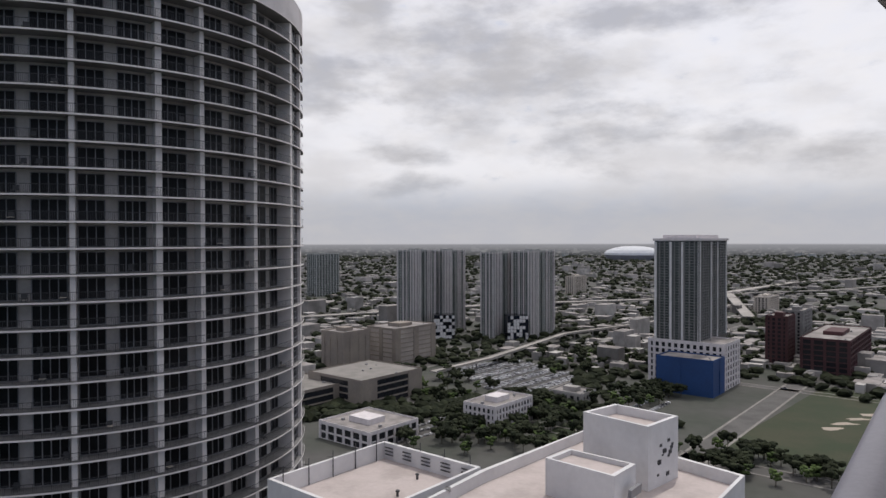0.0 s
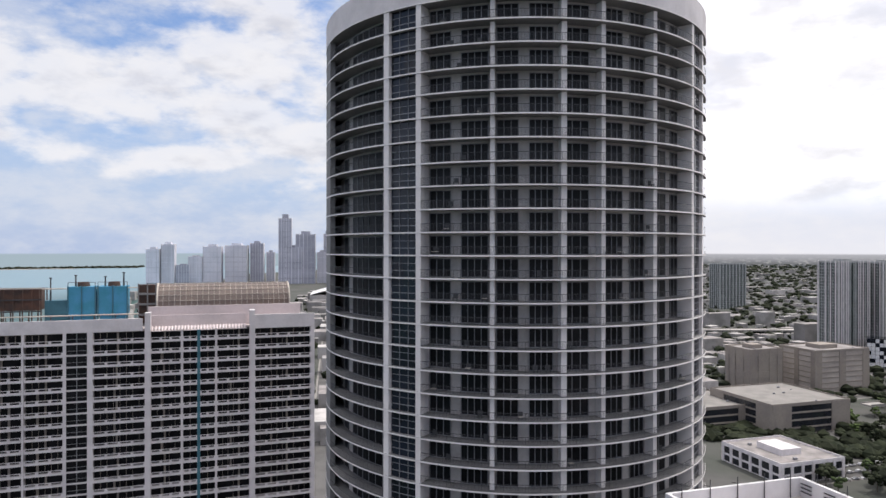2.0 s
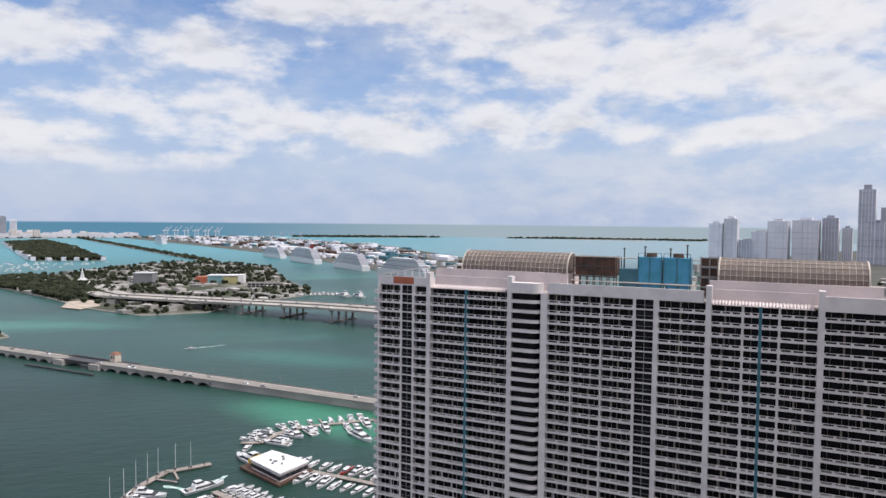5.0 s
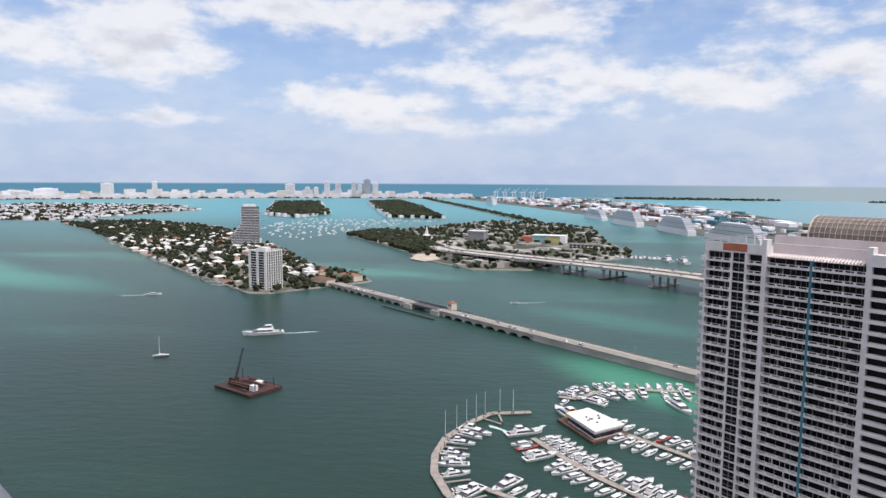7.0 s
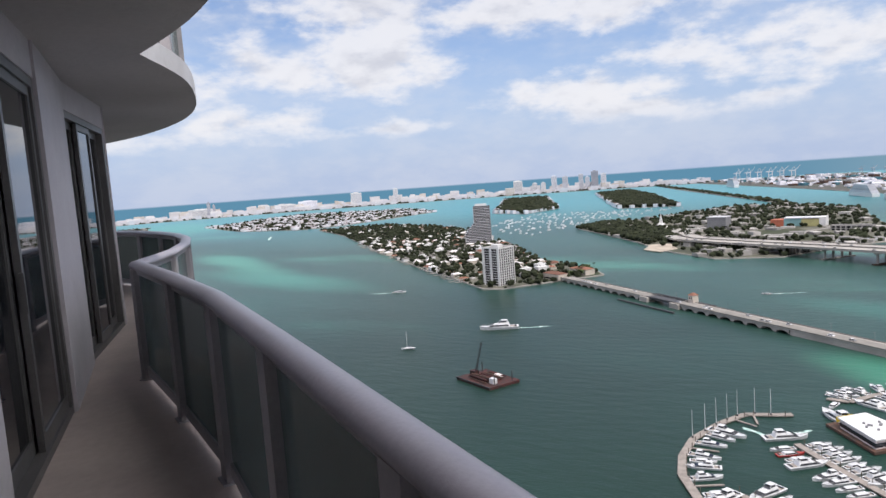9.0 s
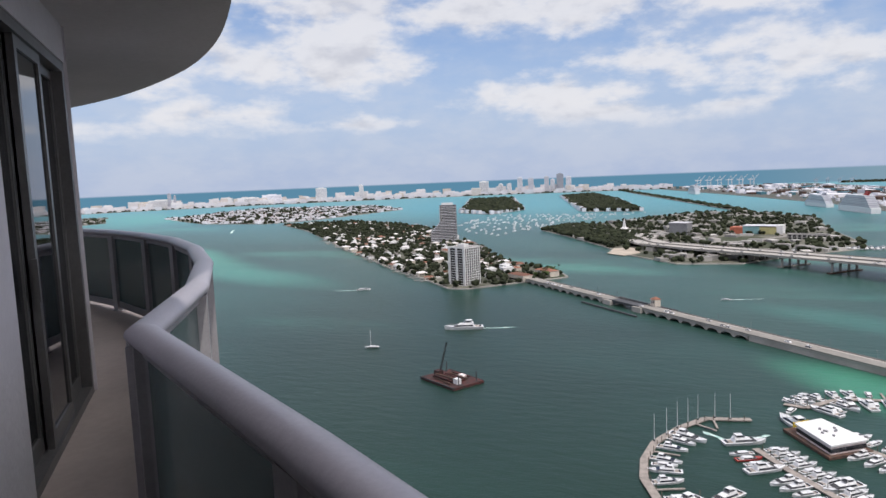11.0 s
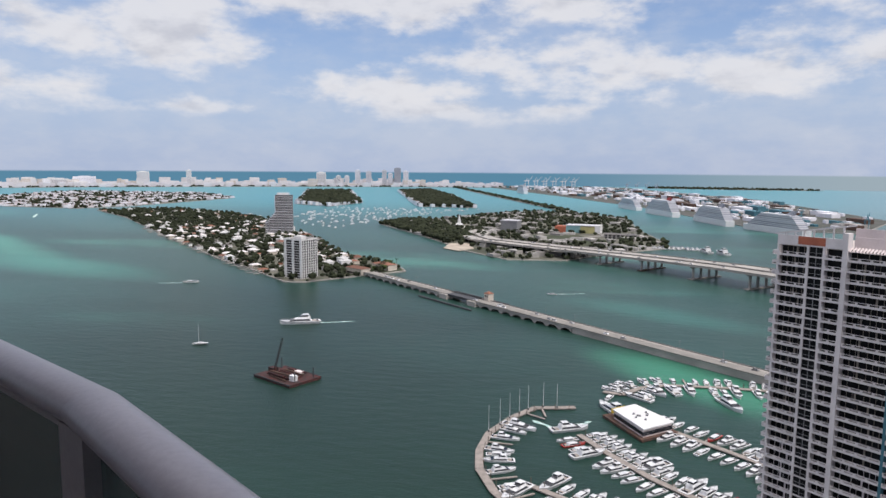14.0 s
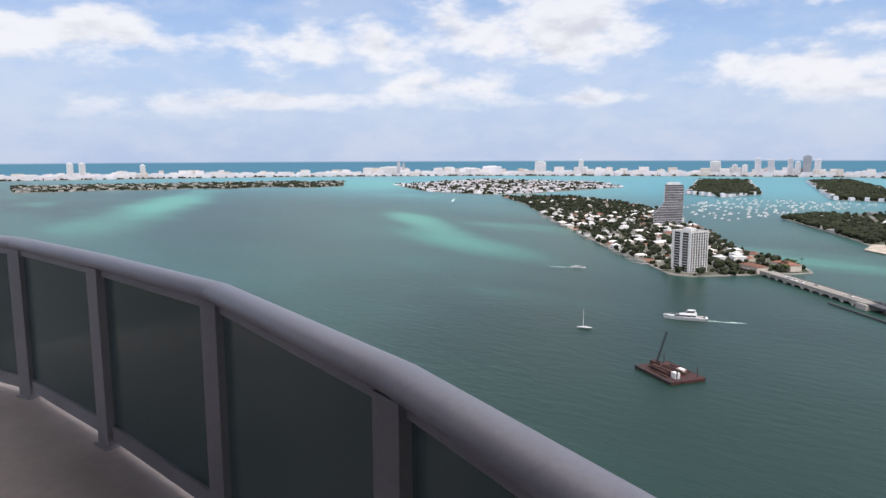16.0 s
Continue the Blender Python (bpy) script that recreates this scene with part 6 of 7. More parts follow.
    for i in range(22):
        p = m @ Vector((rnd_car.uniform(0, L), rnd_car.choice((-2.3, 2.3)), 6.07))
        copy_thing(car, Matrix.Translation(p) @ Matrix.Rotation(math.atan2(d.y, d.x), 4, "Z"))
    for i in range(18):
        lp = thing("bridge_lamp", "slim lamp post on the causeway", "street lamp", Matrix.Translation(m @ Vector((i * 32 + 8, 6.4, 6.0))) @ Matrix.Rotation(math.atan2(d.y, d.x), 4, "Z"), "causeway lamps")
        g = Geo()
        g.tube((0, 0, 0), (0, 0, 6), 0.12, 0.08, 6)
        part("pole", g, M_FRAME, lp)
        g = Geo()
        g.box(-0.2, 0.2, -1.4, 0.2, 5.9, 6.1)
        part("lamp_arm", g, M_FRAME, lp)


rnd_car = random.Random(8)
arch_bridge()


def high_bridge():
    t = thing("high_causeway_bridge", "broad concrete highway bridge on tall paired columns", "bridge")
    line = [(-1310, -300), (-1169, -283), (-1084, -240), (-1010, -150), (-949, -64), (-866, 41), (-804, 104), (-640, 270), (-500, 420)]
    zs = [4, 6, 9, 11, 12.5, 15, 17, 18, 14]
    for i in range(len(line) - 1):
        a, b = Vector((*line[i], zs[i])), Vector((*line[i + 1], zs[i + 1]))
        d = (b - a).normalized()
        side = Vector((-d.y, d.x, 0)).normalized()
        for o in (-14, 14):
            g = Geo()
            g.beam(a + side * o, b + side * o, 24, 0, 1.8)
            part("deck", g, M_BRIDGE, t)
            for q in (-11.8, 11.8):
                g = Geo()
                g.beam(a + side * (o + q) + Vector((0, 0, 1.3)), b + side * (o + q) + Vector((0, 0, 1.3)), 0.4, 0, 1.0)
                part("barrier", g, M_PAVE, t)
        n_ = max(1, int((b - a).length / 48))
        for k in range(n_):
            p = a.lerp(b, (k + 0.5) / n_)
            if i < 2:
                continue
            for o in (-20, -7, 7, 20):
                q = p + side * o
                g = Geo()
                g.tube((q.x, q.y, -1), (q.x, q.y, p.z - 2.6), 1.5, 1.5, 10)
                part("column", g, M_BRIDGE, t)
            g = Geo()
            for o in (-14, 14):
                g.beam((p.x + side.x * (o - 10), p.y + side.y * (o - 10), p.z - 1.8), (p.x + side.x * (o + 10), p.y + side.y * (o + 10), p.z - 1.8), 3.0, 0, 1.8)
            part("cross_head", g, M_BRIDGE, t)
            g = Geo()
            g.beam((p.x - side.x * 26, p.y - side.y * 26, 0.3), (p.x + side.x * 26, p.y + side.y * 26, 0.3), 5.0, 0, 1.8)
            part("footing", g, M_RUST if k % 2 else M_BRIDGE, t)
        for k in range(7):
            p = a.lerp(b, rnd_car.random()) + side * rnd_car.choice((-18, -12, 10, 16)) + Vector((0, 0, 0.92))
            copy_thing(car, Matrix.Translation(p) @ d.to_track_quat("X", "Z").to_matrix().to_4x4())


high_bridge()
for line, w in (([(-1310, -300), (-1400, -262), (-1600, -238), (-1825, -183), (-1990, -190), (-2673, -480), (-3500, -830), (-4400, -1180)], 26), ([(-1169, -283), (-1230, -210), (-1330, -190), (-1450, -215)], 12), ([(-1084, -240), (-1150, -205), (-1200, -120), (-1290, -60), (-1420, -100)], 11)):
    for i in range(len(line) - 1):
        a, b = Vector(line[i]), Vector(line[i + 1])
        g = Geo()
        g.beam((a.x, a.y, 1.2), (b.x, b.y, 1.2), w, 0, 2.2)
        setting("causeway", g, M_PAVE)
gt = Geo()
for i in range(420):
    u = rnd.random()
    p = Vector((-2000, -215)).lerp(Vector((-4400, -1215)), u)
    s = rnd.uniform(5, 9)
    clump(gt, p.x + rnd.uniform(-14, 14), p.y + rnd.uniform(10, 34), s * 0.6, s, rnd, flat=0.7)
stuff("causeway_trees", gt, M_LEAF, "low trees along the far causeway", "trees")


# ---- boats ----
def boat(L, fly, label, hullm=None, cat="motor yacht"):
    t = thing("motor_yacht", label, cat, None, "boats in the marina")
    g = Geo()
    W, H = L * 0.145, L * 0.075
    st_ = [(-0.5, 0.92, 0.9), (-0.2, 1.0, 0.92), (0.15, 0.95, 1.0), (0.35, 0.62, 1.15), (0.5, 0.03, 1.35)]
    vs = []
    for u, w, hh in st_:
        vs += [(u * L, -w * W, H * hh), (u * L * 0.95, -w * W * 0.75, -0.3), (u * L * 0.95, w * W * 0.75, -0.3), (u * L, w * W, H * hh)]
    fs = []
    for i in range(4):
        a, b = i * 4, i * 4 + 4
        fs += [(a, b, b + 1, a + 1), (a + 1, b + 1, b + 2, a + 2), (a + 2, b + 2, b + 3, a + 3), (a + 3, b + 3, b, a)]
    fs += [(0, 1, 2, 3), (16, 19, 18, 17)]
    g.add(vs, fs)
    g.box(-L * 0.45, -L * 0.285, -W * 0.68, W * 0.68, H * 0.84, H * 0.93, 1)
    g.box(-L * 0.44, -L * 0.40, -W * 0.5, W * 0.5, H * 0.93, H * 1.15, 2)
    g.box(L * 0.28, L * 0.34, -W * 0.22, W * 0.22, H * 1.02, H * 1.10, 2)
    part("hull", g, (hullm or M_HULL, M_DECK, M_TINT), t)

    def house(x0, x1, w, z0, z1, rake):
        return [(x0, -w, z0), (x1, -w, z0), (x1, w, z0), (x0, w, z0), (x0 + rake * 0.2, -w * 0.86, z1), (x1 - rake, -w * 0.8, z1), (x1 - rake, w * 0.8, z1), (x0 + rake * 0.2, w * 0.86, z1)], [(0, 1, 5, 4), (1, 2, 6, 5), (2, 3, 7, 6), (3, 0, 4, 7), (4, 5, 6, 7)]
    g = Geo()
    g.add(*house(-L * 0.28, L * 0.26, W * 0.78, H * 0.95, H * 1.85, L * 0.18))
    part("cabin", g, M_HULL, t)
    g = Geo()
    v, f = house(-L * 0.25, L * 0.25, W * 0.81, H * 1.16, H * 1.68, L * 0.10)
    g.add(v, f[:4])
    part("cabin_window", g, M_TINT, t)
    if fly:
        g = Geo()
        g.add(*house(-L * 0.26, L * 0.03, W * 0.62, H * 1.85, H * 2.3, L * 0.08))
        g.box(-L * 0.22, -L * 0.06, -W * 0.5, W * 0.5, H * 3.0, H * 3.07)
        for x in (-L * 0.22, -L * 0.04):
            for y in (-W * 0.5, W * 0.5):
                g.box(x - 0.06, x + 0.06, y - 0.06, y + 0.06, H * 2.4, H * 3.0)
        part("flybridge", g, M_HULL, t)
        g = Geo()
        g.add(*house(-L * 0.2, L * 0.0, W * 0.5, H * 2.4, H * 2.7, L * 0.03))
        part("flybridge_screen", g, M_TINT, t)
    g = Geo()
    g.tube((L * 0.2, 0, H), (L * 0.45, 0, H * 1.7), 0.04, 0.04, 5)
    for y in (-1, 1):
        g.beam((L * 0.15, y * W * 0.85, H * 1.5), (L * 0.46, y * W * 0.2, H * 1.75), 0.07)
    part("bow_rail", g, M_FRAME, t)
    return t


def sailboat():
    t = thing("sailing_boat", "white sailing boat with bare mast", "sailing boat", None, "boats in the marina")
    g = Geo()
    L, W, H = 11, 1.6, 1.2
    vs = []
    for u, w in ((-0.5, 0.7), (-0.1, 1.0), (0.25, 0.75), (0.5, 0.03)):
        vs += [(u * L, -w * W, H), (u * L * 0.9, 0, -0.4), (u * L, w * W, H)]
    g.add(vs, [(a, a + 3, a + 4, a + 1) for a in (0, 3, 6)] + [(a + 1, a + 4, a + 5, a + 2) for a in (0, 3, 6)] + [(a + 2, a + 5, a + 3, a) for a in (0, 3, 6)] + [(0, 1, 2)])
    part("hull", g, M_HULL, t)
    g = Geo()
    g.box(-2.5, 1.8, -0.8, 0.8, H, H + 0.6)
    part("cabin", g, M_HULL, t)
    g = Geo()
    g.tube((0.8, 0, H), (0.8, 0, 14.5), 0.19, 0.13, 6)
    part("mast", g, M_HULL, t)
    g = Geo()
    g.tube((0.7, 0, H + 1.2), (-4.2, 0, H + 1.4), 0.12, 0.12, 6)
    part("boom", g, M_RAILS, t)
    g = Geo()
    g.tube((0.8, 0, 14), (5.4, 0, H), 0.03, 0.03, 4)
    g.tube((0.8, 0, 14), (-5.3, 0, H), 0.03, 0.03, 4)
    part("stay", g, M_FRAME, t)
    return t


BOATS = [boat(14, True, "white motor yacht with a flybridge"), boat(11, False, "small white open motor cruiser"), boat(18, True, "large white motor yacht"), boat(12, False, "motor cruiser with a dark red hull", M_RED, "motor cruiser"), sailboat()]
slots = []
rnd = random.Random(33)


def dock(name, pts, w, berths, side_len, spacing, both=True, label="floating dock of weathered planks", start=0.0, posts=True):
    t = thing(name, label, "dock")
    total = 0
    for i in range(len(pts) - 1):
        a, b = Vector(pts[i]), Vector(pts[i + 1])
        g = Geo()
        g.beam((a.x, a.y, 0.7), (b.x, b.y, 0.7), w, 0, 0.5)
        part("walkway", g, M_DECK, t)
        d = (b - a).normalized()
        s = Vector((-d.y, d.x))
        L = (b - a).length
        k = int(L / spacing)
        for j in range(k):
            p = a + d * (j + 0.5) * L / max(1, k)
            for sg in ((1, -1) if both is True else (both,)):
                if rnd.random() < berths:
                    q = p + s * sg * (w / 2 + side_len)
                    slots.append((q.x, q.y, math.degrees(math.atan2(s.y * sg, s.x * sg)) + rnd.uniform(-6, 6)))
            if posts:
                g = Geo()
                e = p + s * w * 0.5
                g.tube((e.x, e.y, -1), (e.x, e.y, 3.4), 0.18, 0.18, 6)
                part("mooring_post", g, M_BARK, t)
            if j % 3 == 1:
                g = Geo()
                sg = 1 if both is True else both
                g.beam((p.x, p.y, 0.7), (p.x + s.x * sg * 13, p.y + s.y * sg * 13, 0.7), 1.0, 0, 0.4)
                part("finger_pier", g, M_DECK, t)
    return t


CURVE = [(-355, -35), (-352, -42), (-348, -55), (-331, -64), (-308, -71), (-287, -71), (-269, -67), (-251, -57), (-235, -42), (-215, -25)]
dock("curved_dock", CURVE[:4], 3.6, 0.25, 6.5, 5.2, both=1, label="outer end of the curved breakwater dock")
dock("curved_dock", CURVE[3:], 3.6, 0.72, 6.5, 5.4, both=1, label="curved concrete breakwater dock with tall bare masts")
dock("north_dock", [(-385, -22), (-383, -12), (-400, 0), (-408, 15), (-413, 52), (-414, 120)], 3.2, 0.85, 7, 6.0, both=True)
dock("middle_dock", [(-344, 2), (-331, 18), (-312, 42), (-290, 70), (-265, 110)], 3.2, 0.95, 7.5, 5.2, both=True)
dock("south_dock", [(-318, -30), (-300, -16), (-280, 2), (-262, 24), (-240, 55)], 3.2, 0.95, 6.8, 5.0, both=True)
dock("inner_dock", [(-262, -48), (-250, -25), (-236, 0), (-222, 20)], 3.0, 0.9, 6.5, 5.2, both=True)
for i, (x, y) in enumerate([(-343 + 0.2 * i, -57.2 - 0.3 * i) for i in range(0)] + [(-351, -44), (-350, -51), (-344, -58), (-337, -61.5), (-329, -65), (-319, -68), (-309, -71.5)]):
    fp = thing("flag_pole", "tall thin white mast on the breakwater", "mast", at(x, y, 0.9), "masts on the breakwater")
    g = Geo()
    g.tube((0, 0, 0), (0, 0, 13), 0.16, 0.09, 6)
    part("pole", g, M_HULL, fp)
    g = Geo()
    g.tube((0, 0, 0), (0, 0, 0.8), 0.5, 0.4, 8)
    part("base", g, M_RAILS, fp)
first = {}
for x, y, yaw in slots:
    k = rnd.choice((0, 0, 1, 1, 1, 0, 1, 1, 2, 3 if rnd.random() < 0.3 else 0))
    m = at(x, y, 0.0, yaw + (180 if rnd.random() < 0.25 else 0))
    if k not in first:
        first[k] = 1
        BOATS[k].matrix_basis = m
    else:
        copy_thing(BOATS[k], m)
for k, x, y, yaw, s in ((2, -488, -264, -62, 1.8), (1, -627, -467, 118, 1.5), (1, -677, -85, -80, 0.9), (2, -382, 44, 25, 1.25), (2, -356, -16, 215, 1.35), (1, -390, -18, 60, 1.0), (2, -324, -35, 120, 1.1)):
    o = copy_thing(BOATS[k], at(x, y, 0, yaw))
    o.scale = (s, s, s)
BOATS[4].matrix_basis = at(-408, -300, 0, -62)
BOATS[3].matrix_basis = at(-296, 30, 0, 40) if 3 not in first else BOATS[3].matrix_basis
# big yachts by the park island
for x, y in ((-1092, 97), (-1078, 119)):
    o = copy_thing(BOATS[2], at(x, y, 0, 200))
    o.scale = (2.0, 2.0, 2.6)
for i in range(9):
    o = copy_thing(BOATS[0], at(-1126 - rnd.uniform(-6, 6), 30 + i * 7, 0, 200))
    o.scale = (1.5, 1.5, 1.5)
for i in range(14):
    o = copy_thing(BOATS[0], at(-1085 + rnd.uniform(-6, 6) - i * 2, -40 + i * 5, 0, 120))
    o.scale = (1.6, 1.6, 1.6)
field = [(-1250, -590), (-1700, -560), (-2000, -440), (-1950, -900), (-1500, -860)]
g = Geo()
for x, y in scatter(field, 210, rnd):
    L = rnd.uniform(6, 11)
    a = rnd.uniform(150, 185)
    m = at(x, y, 0, a)
    g.add([m @ Vector(p) for p in ((-L / 2, -1.8, 1.6), (L * 0.2, -1.8, 1.7), (L / 2, 0, 2.1), (L * 0.2, 1.8, 1.7), (-L / 2, 1.8, 1.6), (-L / 2, -1.5, -0.2), (L * 0.2, -1.5, -0.2), (L * 0.45, 0, -0.2), (L * 0.2, 1.5, -0.2), (-L / 2, 1.5, -0.2))], [(0, 1, 2, 3, 4), (0, 5, 6, 1), (1, 6, 7, 2), (2, 7, 8, 3), (3, 8, 9, 4), (4, 9, 5, 0)])
    g.box(-L * 0.25, L * 0.12, -1.2, 1.2, 1.6, 3.2, 0, m)
stuff("anchored_boats", g, M_HULL, "field of small white boats at anchor", "boats")

# white wakes behind the moving boats
M_FOAM = material("white_foam", (0.55, 0.64, 0.62), 0.8, second=(0.20, 0.36, 0.33), scale=0.25, fine=1.5)
for (x0, y0), (x1, y1), w0, w1 in (((-493, -254), (-517, -208), 1.5, 3.0), ((-623, -475), (-606, -512), 1.4, 3.5), ((-680, -80), (-700, -38), 1.0, 2.0), ((-322, -40), (-338, -62), 2.0, 3.0), ((-330, -34), (-344, -20), 1.5, 2.5), ((-1390, -1480), (-1230, -1330), 4, 9)):
    a, b = Vector((x0, y0)), Vector((x0, y0)).lerp(Vector((x1, y1)), 0.62)
    w0, w1 = w0 * 0.9, w1 * 0.45
    d = (b - a).normalized()
    s = Vector((-d.y, d.x))
    g = Geo()
    L_, R_ = [], []
    for k in range(9):
        u = k / 8
        p = a.lerp(b, u) + s * math.sin(u * 9) * 0.5
        w = (w0 + (w1 - w0) * u) * rnd.uniform(0.45, 1.0) * (0.25 if k == 8 else 1)
        L_.append(tuple(p + s * w))
        R_.append(tuple(p - s * w))
    g.prism(L_ + R_[::-1], -0.1, 0.05)
    setting("wake", g, M_FOAM)

# barge with crane
M_OXIDE = material("oxide_red_steel", (0.060, 0.013, 0.012), 0.85, second=(0.020, 0.012, 0.012), scale=0.35)
bg = thing("work_barge", "rust-red work barge with piled steel and a lattice crane", "barge", at(-358, -204, 0, 66))
g = Geo()
g.box(-17, 17, -12, 11, -0.5, 1.6)
part("hull", g, M_OXIDE, bg)
g = Geo()
g.box(-17.3, 17.3, -12.3, -12, 1.2, 1.9)
g.box(-17.3, 17.3, 11, 11.3, 1.2, 1.9)
part("fender", g, M_RAILS, bg)
for i in range(16):
    g = Geo()
    z = 2.0 + (i // 7) * 0.9
    g.tube((-8 + rnd.uniform(-1.5, 1.5), -8 + (i % 7) * 2.3, z), (8 + rnd.uniform(-2, 2), -8 + (i % 7) * 2.3 + rnd.uniform(-1.5, 1.5), z + 0.3), 0.5, 0.5, 8)
    part("steel_pile", g, M_OXIDE if i % 3 else M_RUST, bg)
g = Geo()
g.box(9, 13, -6, -3, 1.6, 4.8)
part("white_cabin", g, M_HULL, bg)
g = Geo()
g.box(1, 6, 4, 7, 1.6, 3.6)
part("pink_container", g, M_PINK, bg)
g = Geo()
g.box(-15, -10.5, -3, 1, 1.6, 4.4)
part("crane_cab", g, M_OXIDE, bg)
g = Geo()
for dy, dz in ((-0.5, 0), (0.5, 0), (-0.5, 0.9), (0.5, 0.9)):
    g.beam((-11, dy - 1, 3.6 + dz), (-3, dy - 1, 24 + dz * 0.4), 0.22)
for k in range(11):
    u = k / 11
    p, q = Vector((-11, -1.5, 3.6)).lerp(Vector((-3, -1.5, 24)), u), Vector((-11, -0.5, 4.4)).lerp(Vector((-3, -0.5, 24.4)), u + 0.08)
    g.beam(p, q, 0.16)
part("lattice_boom", g, M_RAILS, bg)
for x, y in ((-15, 7), (15, 7), (15.5, -7)):
    g = Geo()
    g.tube((x, y, 1), (x, y, 8), 0.35, 0.35, 8)
    part("spud_pile", g, M_RAILS, bg)

# floating restaurant
fr = thing("waterside_restaurant", "low waterside restaurant with a white flat roof and red deck", "building")
RP = [(-343, -15.6), (-354, -4.9), (-334, 13.1), (-320, -1.0)]
g = Geo()
g.prism([(-346, -20.5), (-357.5, -8), (-334, 15), (-318, -1.5)], 0.2, 1.4)
part("deck", g, M_RUST, fr)
g = Geo()
g.prism(RP, 5.3, 6.0)
part("roof", g, M_WHITE2, fr)
c = Vector((-337.7, -2))
g = Geo()
g.prism([tuple(c + (Vector(p) - c) * 0.93) for p in RP], 1.4, 5.3)
part("wall", g, M_PINK, fr)
g = Geo()
g.prism([tuple(c + (Vector(p) - c) * 0.945) for p in RP], 2.2, 4.0)
part("window_band", g, M_TINT, fr)
g = Geo()
g.beam((-345, -16.2, 4.2), (-351.5, -10, 4.2), 0.3, 0, 2.4)
part("yellow_sign", g, material("yellow_sign_paint", (0.55, 0.40, 0.04), 0.6, scale=0.4), fr)
for k in range(8):
    g = Geo()
    p = c + Vector((rnd.uniform(-6, 6), rnd.uniform(-5, 5)))
    g.box(p.x, p.x + 1.1, p.y, p.y + 1.1, 6, 6.7)
    part("roof_unit", g, M_FRAME, fr)

# ---- port ----
PORT = [(-4600, -1050), (-3123, -341), (-2304, 17), (-1872, 150), (-1562, 245), (-1500, 420), (-1900, 600), (-3000, 500), (-4700, -100)]
shore("port_island", PORT, 1.8, M_LAND, "flat port island with cargo yards")
g = Geo()
for x, y in scatter([(-4500, -900), (-3123, -280), (-2304, 70), (-1650, 290), (-1600, 420), (-1900, 560), (-3000, 450), (-4600, -200)], 900, rnd):
    k = rnd.random()
    w, h = (rnd.uniform(30, 80), rnd.uniform(7, 14)) if k > 0.8 else (rnd.uniform(12, 30), rnd.uniform(3, 9))
    g.box(0, w, 0, w * 0.4, 1.5, 1.8 + h, rnd.choice((0, 1, 2, 2, 2, 3)), at(x, y, 0, 22))
stuff("port_yards", g, (M_CITYW, M_RUST, M_HAZET, M_TEAL), "stacked containers and white port sheds", "buildings")


def ship(x, y, yaw, L, H):
    t = thing("cruise_ship", "long white cruise ship with many decks", "cruise ship", at(x, y, 0, yaw), "ships at the port")
    g = Geo()
    W = L * 0.055
    pr = [(-0.5, 0.9), (-0.3, 1), (0.3, 1), (0.42, 0.6), (0.5, 0.05)]
    top = [(u * L, -w * W) for u, w in pr] + [(u * L, w * W) for u, w in pr[::-1]]
    g.prism(top, -1, H * 0.28)
    part("hull", g, M_HULL, t)
    for k in range(7):
        u = k / 7
        g = Geo()
        z0 = H * (0.28 + 0.085 * k)
        g.box(-L * (0.47 - 0.02 * k), L * (0.36 - 0.03 * k), -W * 0.95, W * 0.95, z0, z0 + H * 0.03)
        part("deck", g, M_HULL, t)
        g = Geo()
        g.box(-L * (0.465 - 0.02 * k), L * (0.355 - 0.03 * k), -W * 0.9, W * 0.9, z0 + H * 0.03, z0 + H * 0.085)
        part("cabin_row", g, M_HAZED, t)
    g = Geo()
    g.box(-L * 0.3, L * 0.15, -W * 0.8, W * 0.8, H * 0.875, H * 0.92)
    part("sun_deck", g, M_HULL, t)
    g = Geo()
    g.add([(-L * 0.30, -3, H * 0.9), (-L * 0.20, -3, H * 0.9), (-L * 0.20, 3, H * 0.9), (-L * 0.30, 3, H * 0.9), (-L * 0.34, -2, H * 1.12), (-L * 0.27, -2, H * 1.12), (-L * 0.27, 2, H * 1.12), (-L * 0.34, 2, H * 1.12)], [(0, 1, 5, 4), (1, 2, 6, 5), (2, 3, 7, 6), (3, 0, 4, 7), (4, 5, 6, 7)])
    part("funnel", g, M_RED if int(L) % 2 else M_HAZED, t)


ship(-2235, -28, 200, 190, 36)
ship(-1975, 60, 200, 215, 46)
ship(-1710, 165, 198, 200, 44)
ship(-1500, 262, 205, 200, 42)
ship(-3420, -560, 200, 210, 44)


def crane(x, y, s, yaw, mat):
    t = thing("port_crane", "tall gantry crane at the port", "crane", at(x, y, 1.8, yaw), "cranes at the port")
    g = Geo()
    for a in (-10, 10):
        for b in (-8, 8):
            g.beam((a * s, b * s, 0), (a * s * 0.9, b * s, 40 * s), 2.4 * s)
    g.beam((-10 * s, -8 * s, 18 * s), (10 * s, -8 * s, 30 * s), 1.6 * s)
    part("frame", g, mat, t)
    g = Geo()
    g.beam((-22 * s, 0, 40 * s), (14 * s, 0, 40 * s), 4 * s)
    part("girder", g, mat, t)
    g = Geo()
    g.beam((10 * s, 0, 41 * s), (34 * s, 0, 68 * s), 2.2 * s)
    g.beam((-10 * s, 0, 41 * s), (4 * s, 0, 62 * s), 1.8 * s)
    g.beam((10 * s, 0, 41 * s), (4 * s, 0, 62 * s), 1.8 * s)
    part("boom", g, mat, t)


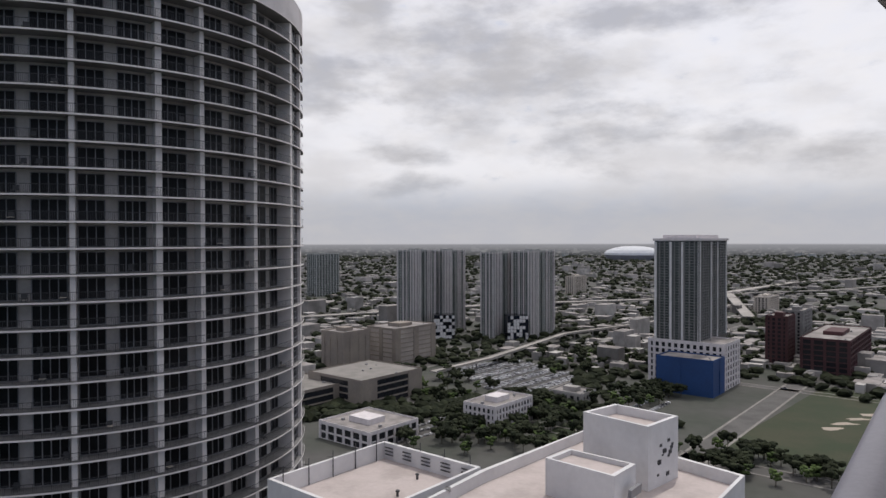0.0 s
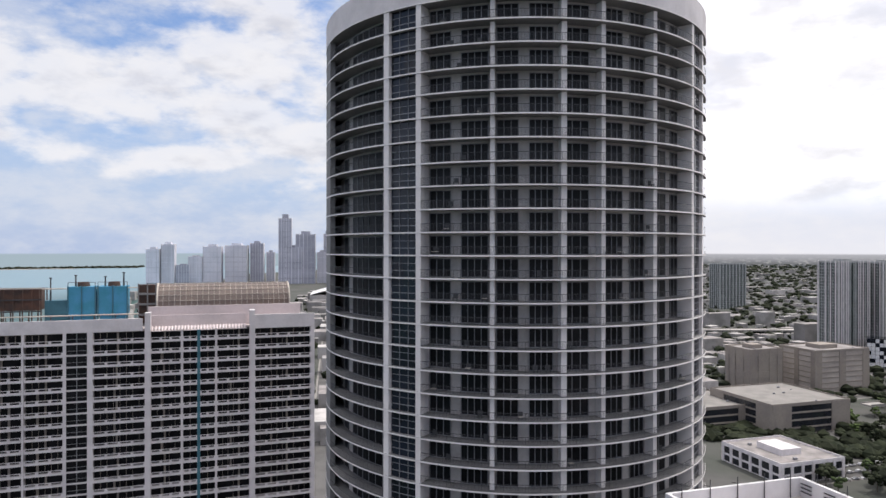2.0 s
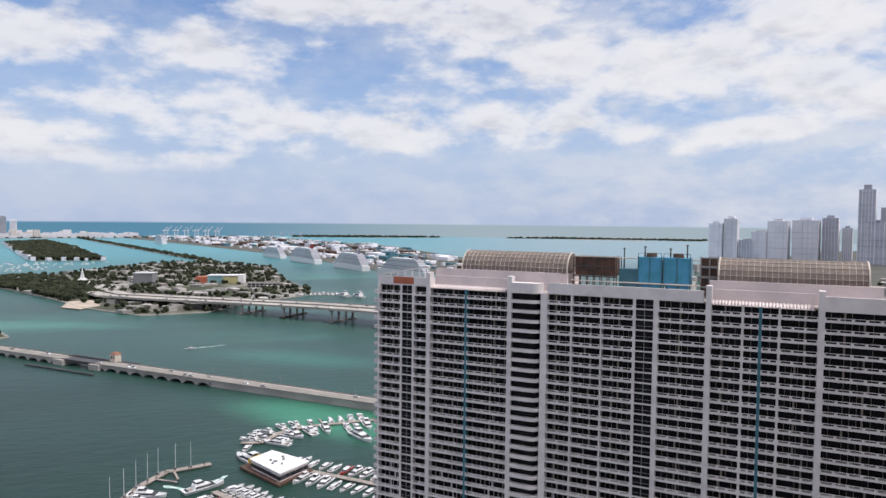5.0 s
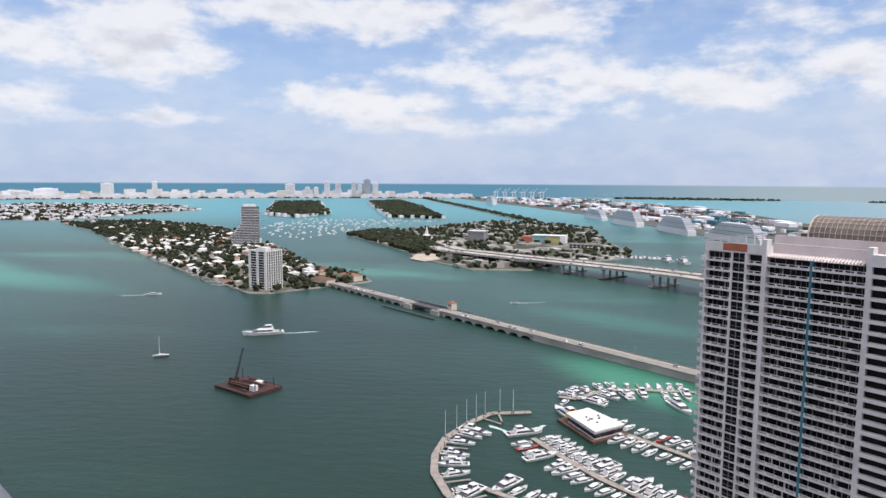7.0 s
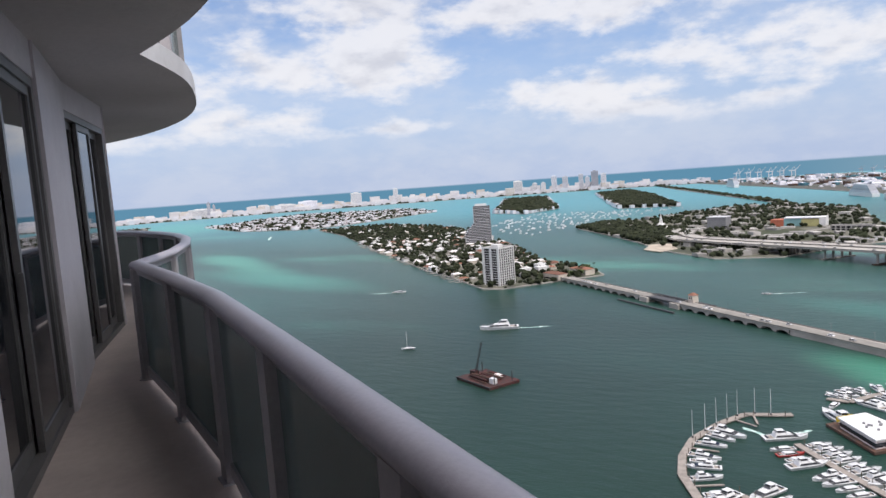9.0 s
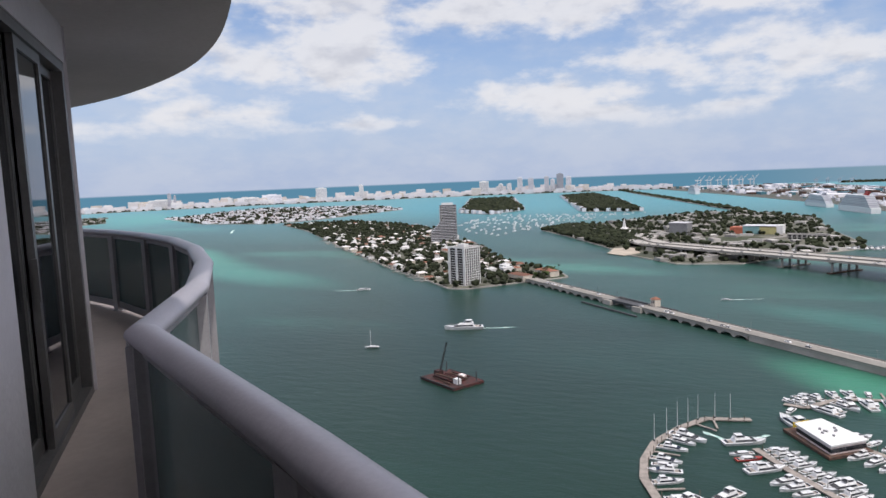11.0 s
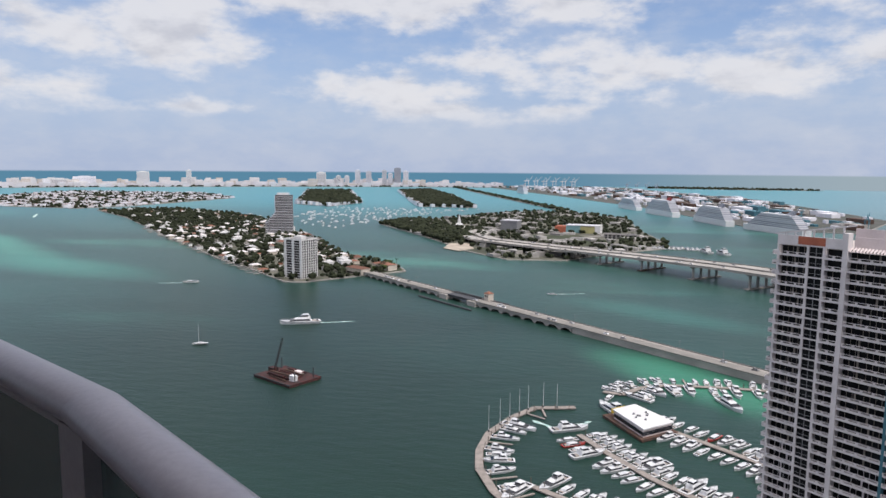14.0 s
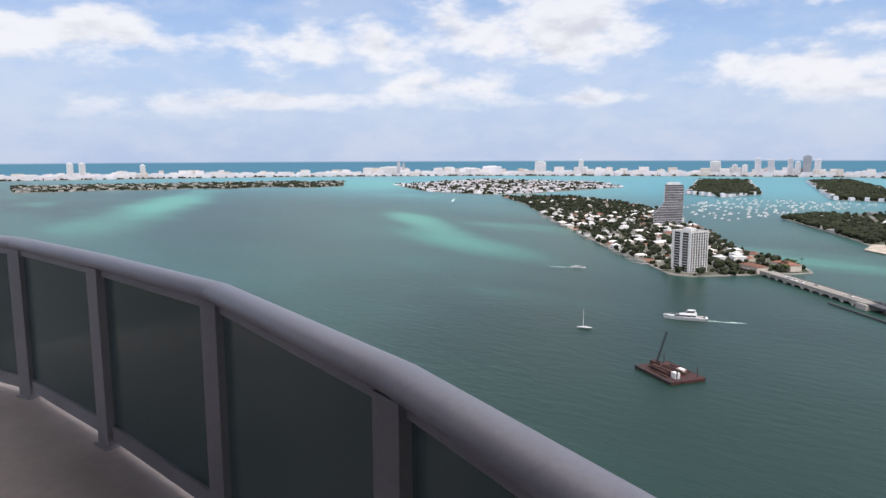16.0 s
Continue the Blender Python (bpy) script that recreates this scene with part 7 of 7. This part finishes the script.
for i in range(6):
    crane(-4430 + i * 26, -690 + i * 62, 1.05, 100, M_STEELW)
for i in range(4):
    crane(-4560 + i * 10, -60 + i * 60, 0.6, 100, M_HAZED)
for x, y in ((-1800, 330), (-1730, 360), (-1905, 300), (-1640, 470), (-4400, -900), (-4350, -1000)):
    crane(x, y, 0.5, 150, M_TEAL)

# far low keys and the long beach strip with its hotels
for nm, poly in (("far_key", [(-4650, 60), (-4560, 700), (-4640, 1100), (-4840, 1000), (-4860, 100)]), ("far_key_south", [(-4500, 1500), (-4180, 2300), (-3900, 2640), (-4040, 2800), (-4560, 1900)]), ("sand_bar", [(-4200, 1900), (-4000, 2330), (-4080, 2340), (-4260, 1950)])):
    shore(nm, poly, 1.0, M_SAND if nm == "sand_bar" else M_ISLAND)
gt = Geo()
for poly, k in (([(-4650, 60), (-4560, 700), (-4640, 1100), (-4840, 1000), (-4860, 100)], 260), ([(-4500, 1500), (-4180, 2300), (-3900, 2640), (-4040, 2800), (-4560, 1900)], 300)):
    for x, y in scatter(poly, k, rnd):
        s = rnd.uniform(8, 14)
        clump(gt, x, y, s * 0.4, s, rnd, flat=0.6)
stuff("key_trees", gt, M_LEAF, "dark woods of the far keys", "trees")


def polar(az, r):
    return -math.sin(radians(az)) * r, math.cos(radians(az)) * r


strip = [polar(a, 4380) for a in range(100, 190, 3)] + [polar(a, 4880) for a in range(187, 97, -3)]
shore("beach_strip", strip, 1.6, M_ISLAND, "long low barrier island")
rnd = random.Random(77)
for k in range(240):
    az = rnd.uniform(104, 172)
    big = rnd.random()
    r = rnd.uniform(4430, 4800)
    x, y = polar(az, r)
    w, d = rnd.uniform(24, 70), rnd.uniform(16, 30)
    h = rnd.uniform(24, 52) if big > 0.25 else rnd.uniform(12, 24)
    if az > 145:
        h *= 0.8
    g = Geo()
    g.box(-w / 2, w / 2, -d / 2, d / 2, 0, h)
    t = tagged(part("beach_hotel", g, rnd.choice((M_WHITE2, M_WHITE2, M_WHITE2, M_CREAM))), "pale distant hotel block on the beach", "building", "beach hotels")
    t.matrix_world = at(x, y, 1.6, az + rnd.uniform(-8, 8))
    g = Geo()
    for f in range(1, int(h / 5)):
        g.box(-w / 2 + 1, w / 2 - 1, d / 2, d / 2 + 0.3, f * 5, f * 5 + 2.0)
        g.box(-w / 2 + 1, w / 2 - 1, -d / 2 - 0.3, -d / 2, f * 5, f * 5 + 2.0)
    part("window_band", g, M_HAZET, t)
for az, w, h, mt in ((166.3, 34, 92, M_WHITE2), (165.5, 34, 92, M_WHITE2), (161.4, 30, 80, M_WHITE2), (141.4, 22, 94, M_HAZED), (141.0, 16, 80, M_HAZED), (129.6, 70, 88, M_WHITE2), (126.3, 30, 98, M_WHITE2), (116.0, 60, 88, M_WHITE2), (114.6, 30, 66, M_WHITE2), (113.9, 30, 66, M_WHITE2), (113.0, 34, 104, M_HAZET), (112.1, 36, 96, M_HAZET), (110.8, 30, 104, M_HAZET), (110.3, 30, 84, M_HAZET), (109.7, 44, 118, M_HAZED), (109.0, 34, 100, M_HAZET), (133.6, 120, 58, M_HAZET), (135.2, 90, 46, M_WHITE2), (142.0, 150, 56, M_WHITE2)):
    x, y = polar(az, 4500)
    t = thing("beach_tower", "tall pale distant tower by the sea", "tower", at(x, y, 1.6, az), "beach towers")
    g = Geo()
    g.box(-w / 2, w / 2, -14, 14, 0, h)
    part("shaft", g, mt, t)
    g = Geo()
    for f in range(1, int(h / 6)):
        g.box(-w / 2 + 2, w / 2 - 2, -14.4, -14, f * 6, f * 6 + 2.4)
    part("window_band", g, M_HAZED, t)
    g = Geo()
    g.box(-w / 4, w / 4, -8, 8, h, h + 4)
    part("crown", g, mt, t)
gt, g = Geo(), Geo()
for k in range(2600):
    az, r = rnd.uniform(101, 174), rnd.uniform(4385, 4780)
    x, y = polar(az, r)
    s = rnd.uniform(6, 12)
    clump(gt, x, y, s * 0.4, s, rnd, flat=0.55)
for k in range(1300):
    az, r = rnd.uniform(101, 174), rnd.uniform(4385, 4840)
    x, y = polar(az, r)
    g.box(-16, 16, -9, 9, 1, rnd.uniform(8, 28), 0, at(x, y, 0, az))
stuff("strip_trees", gt, M_LEAF, "trees along the barrier island", "trees")
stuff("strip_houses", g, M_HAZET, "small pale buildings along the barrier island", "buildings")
ISLE_C = [polar(a, 2900 + 60 * math.sin(a)) for a in range(146, 172, 3)] + [polar(a, 3500) for a in range(170, 144, -3)]
shore("island_low", ISLE_C, 1.0)
gt, g = Geo(), Geo()
for x, y in scatter(ISLE_C, 1100, rnd):
    s = rnd.uniform(5, 10)
    clump(gt, x, y, s * 0.5, s, rnd, flat=0.6)
for x, y in scatter(ISLE_C, 260, rnd):
    g.box(-11, 11, -7, 7, 1, rnd.uniform(5, 9), 0, at(x, y, 0, rnd.uniform(0, 90)))
stuff("low_island_trees", gt, M_LEAF, "low wooded island in the bay", "trees")
stuff("low_island_houses", g, M_CITYW, "pale houses on the low island", "buildings")
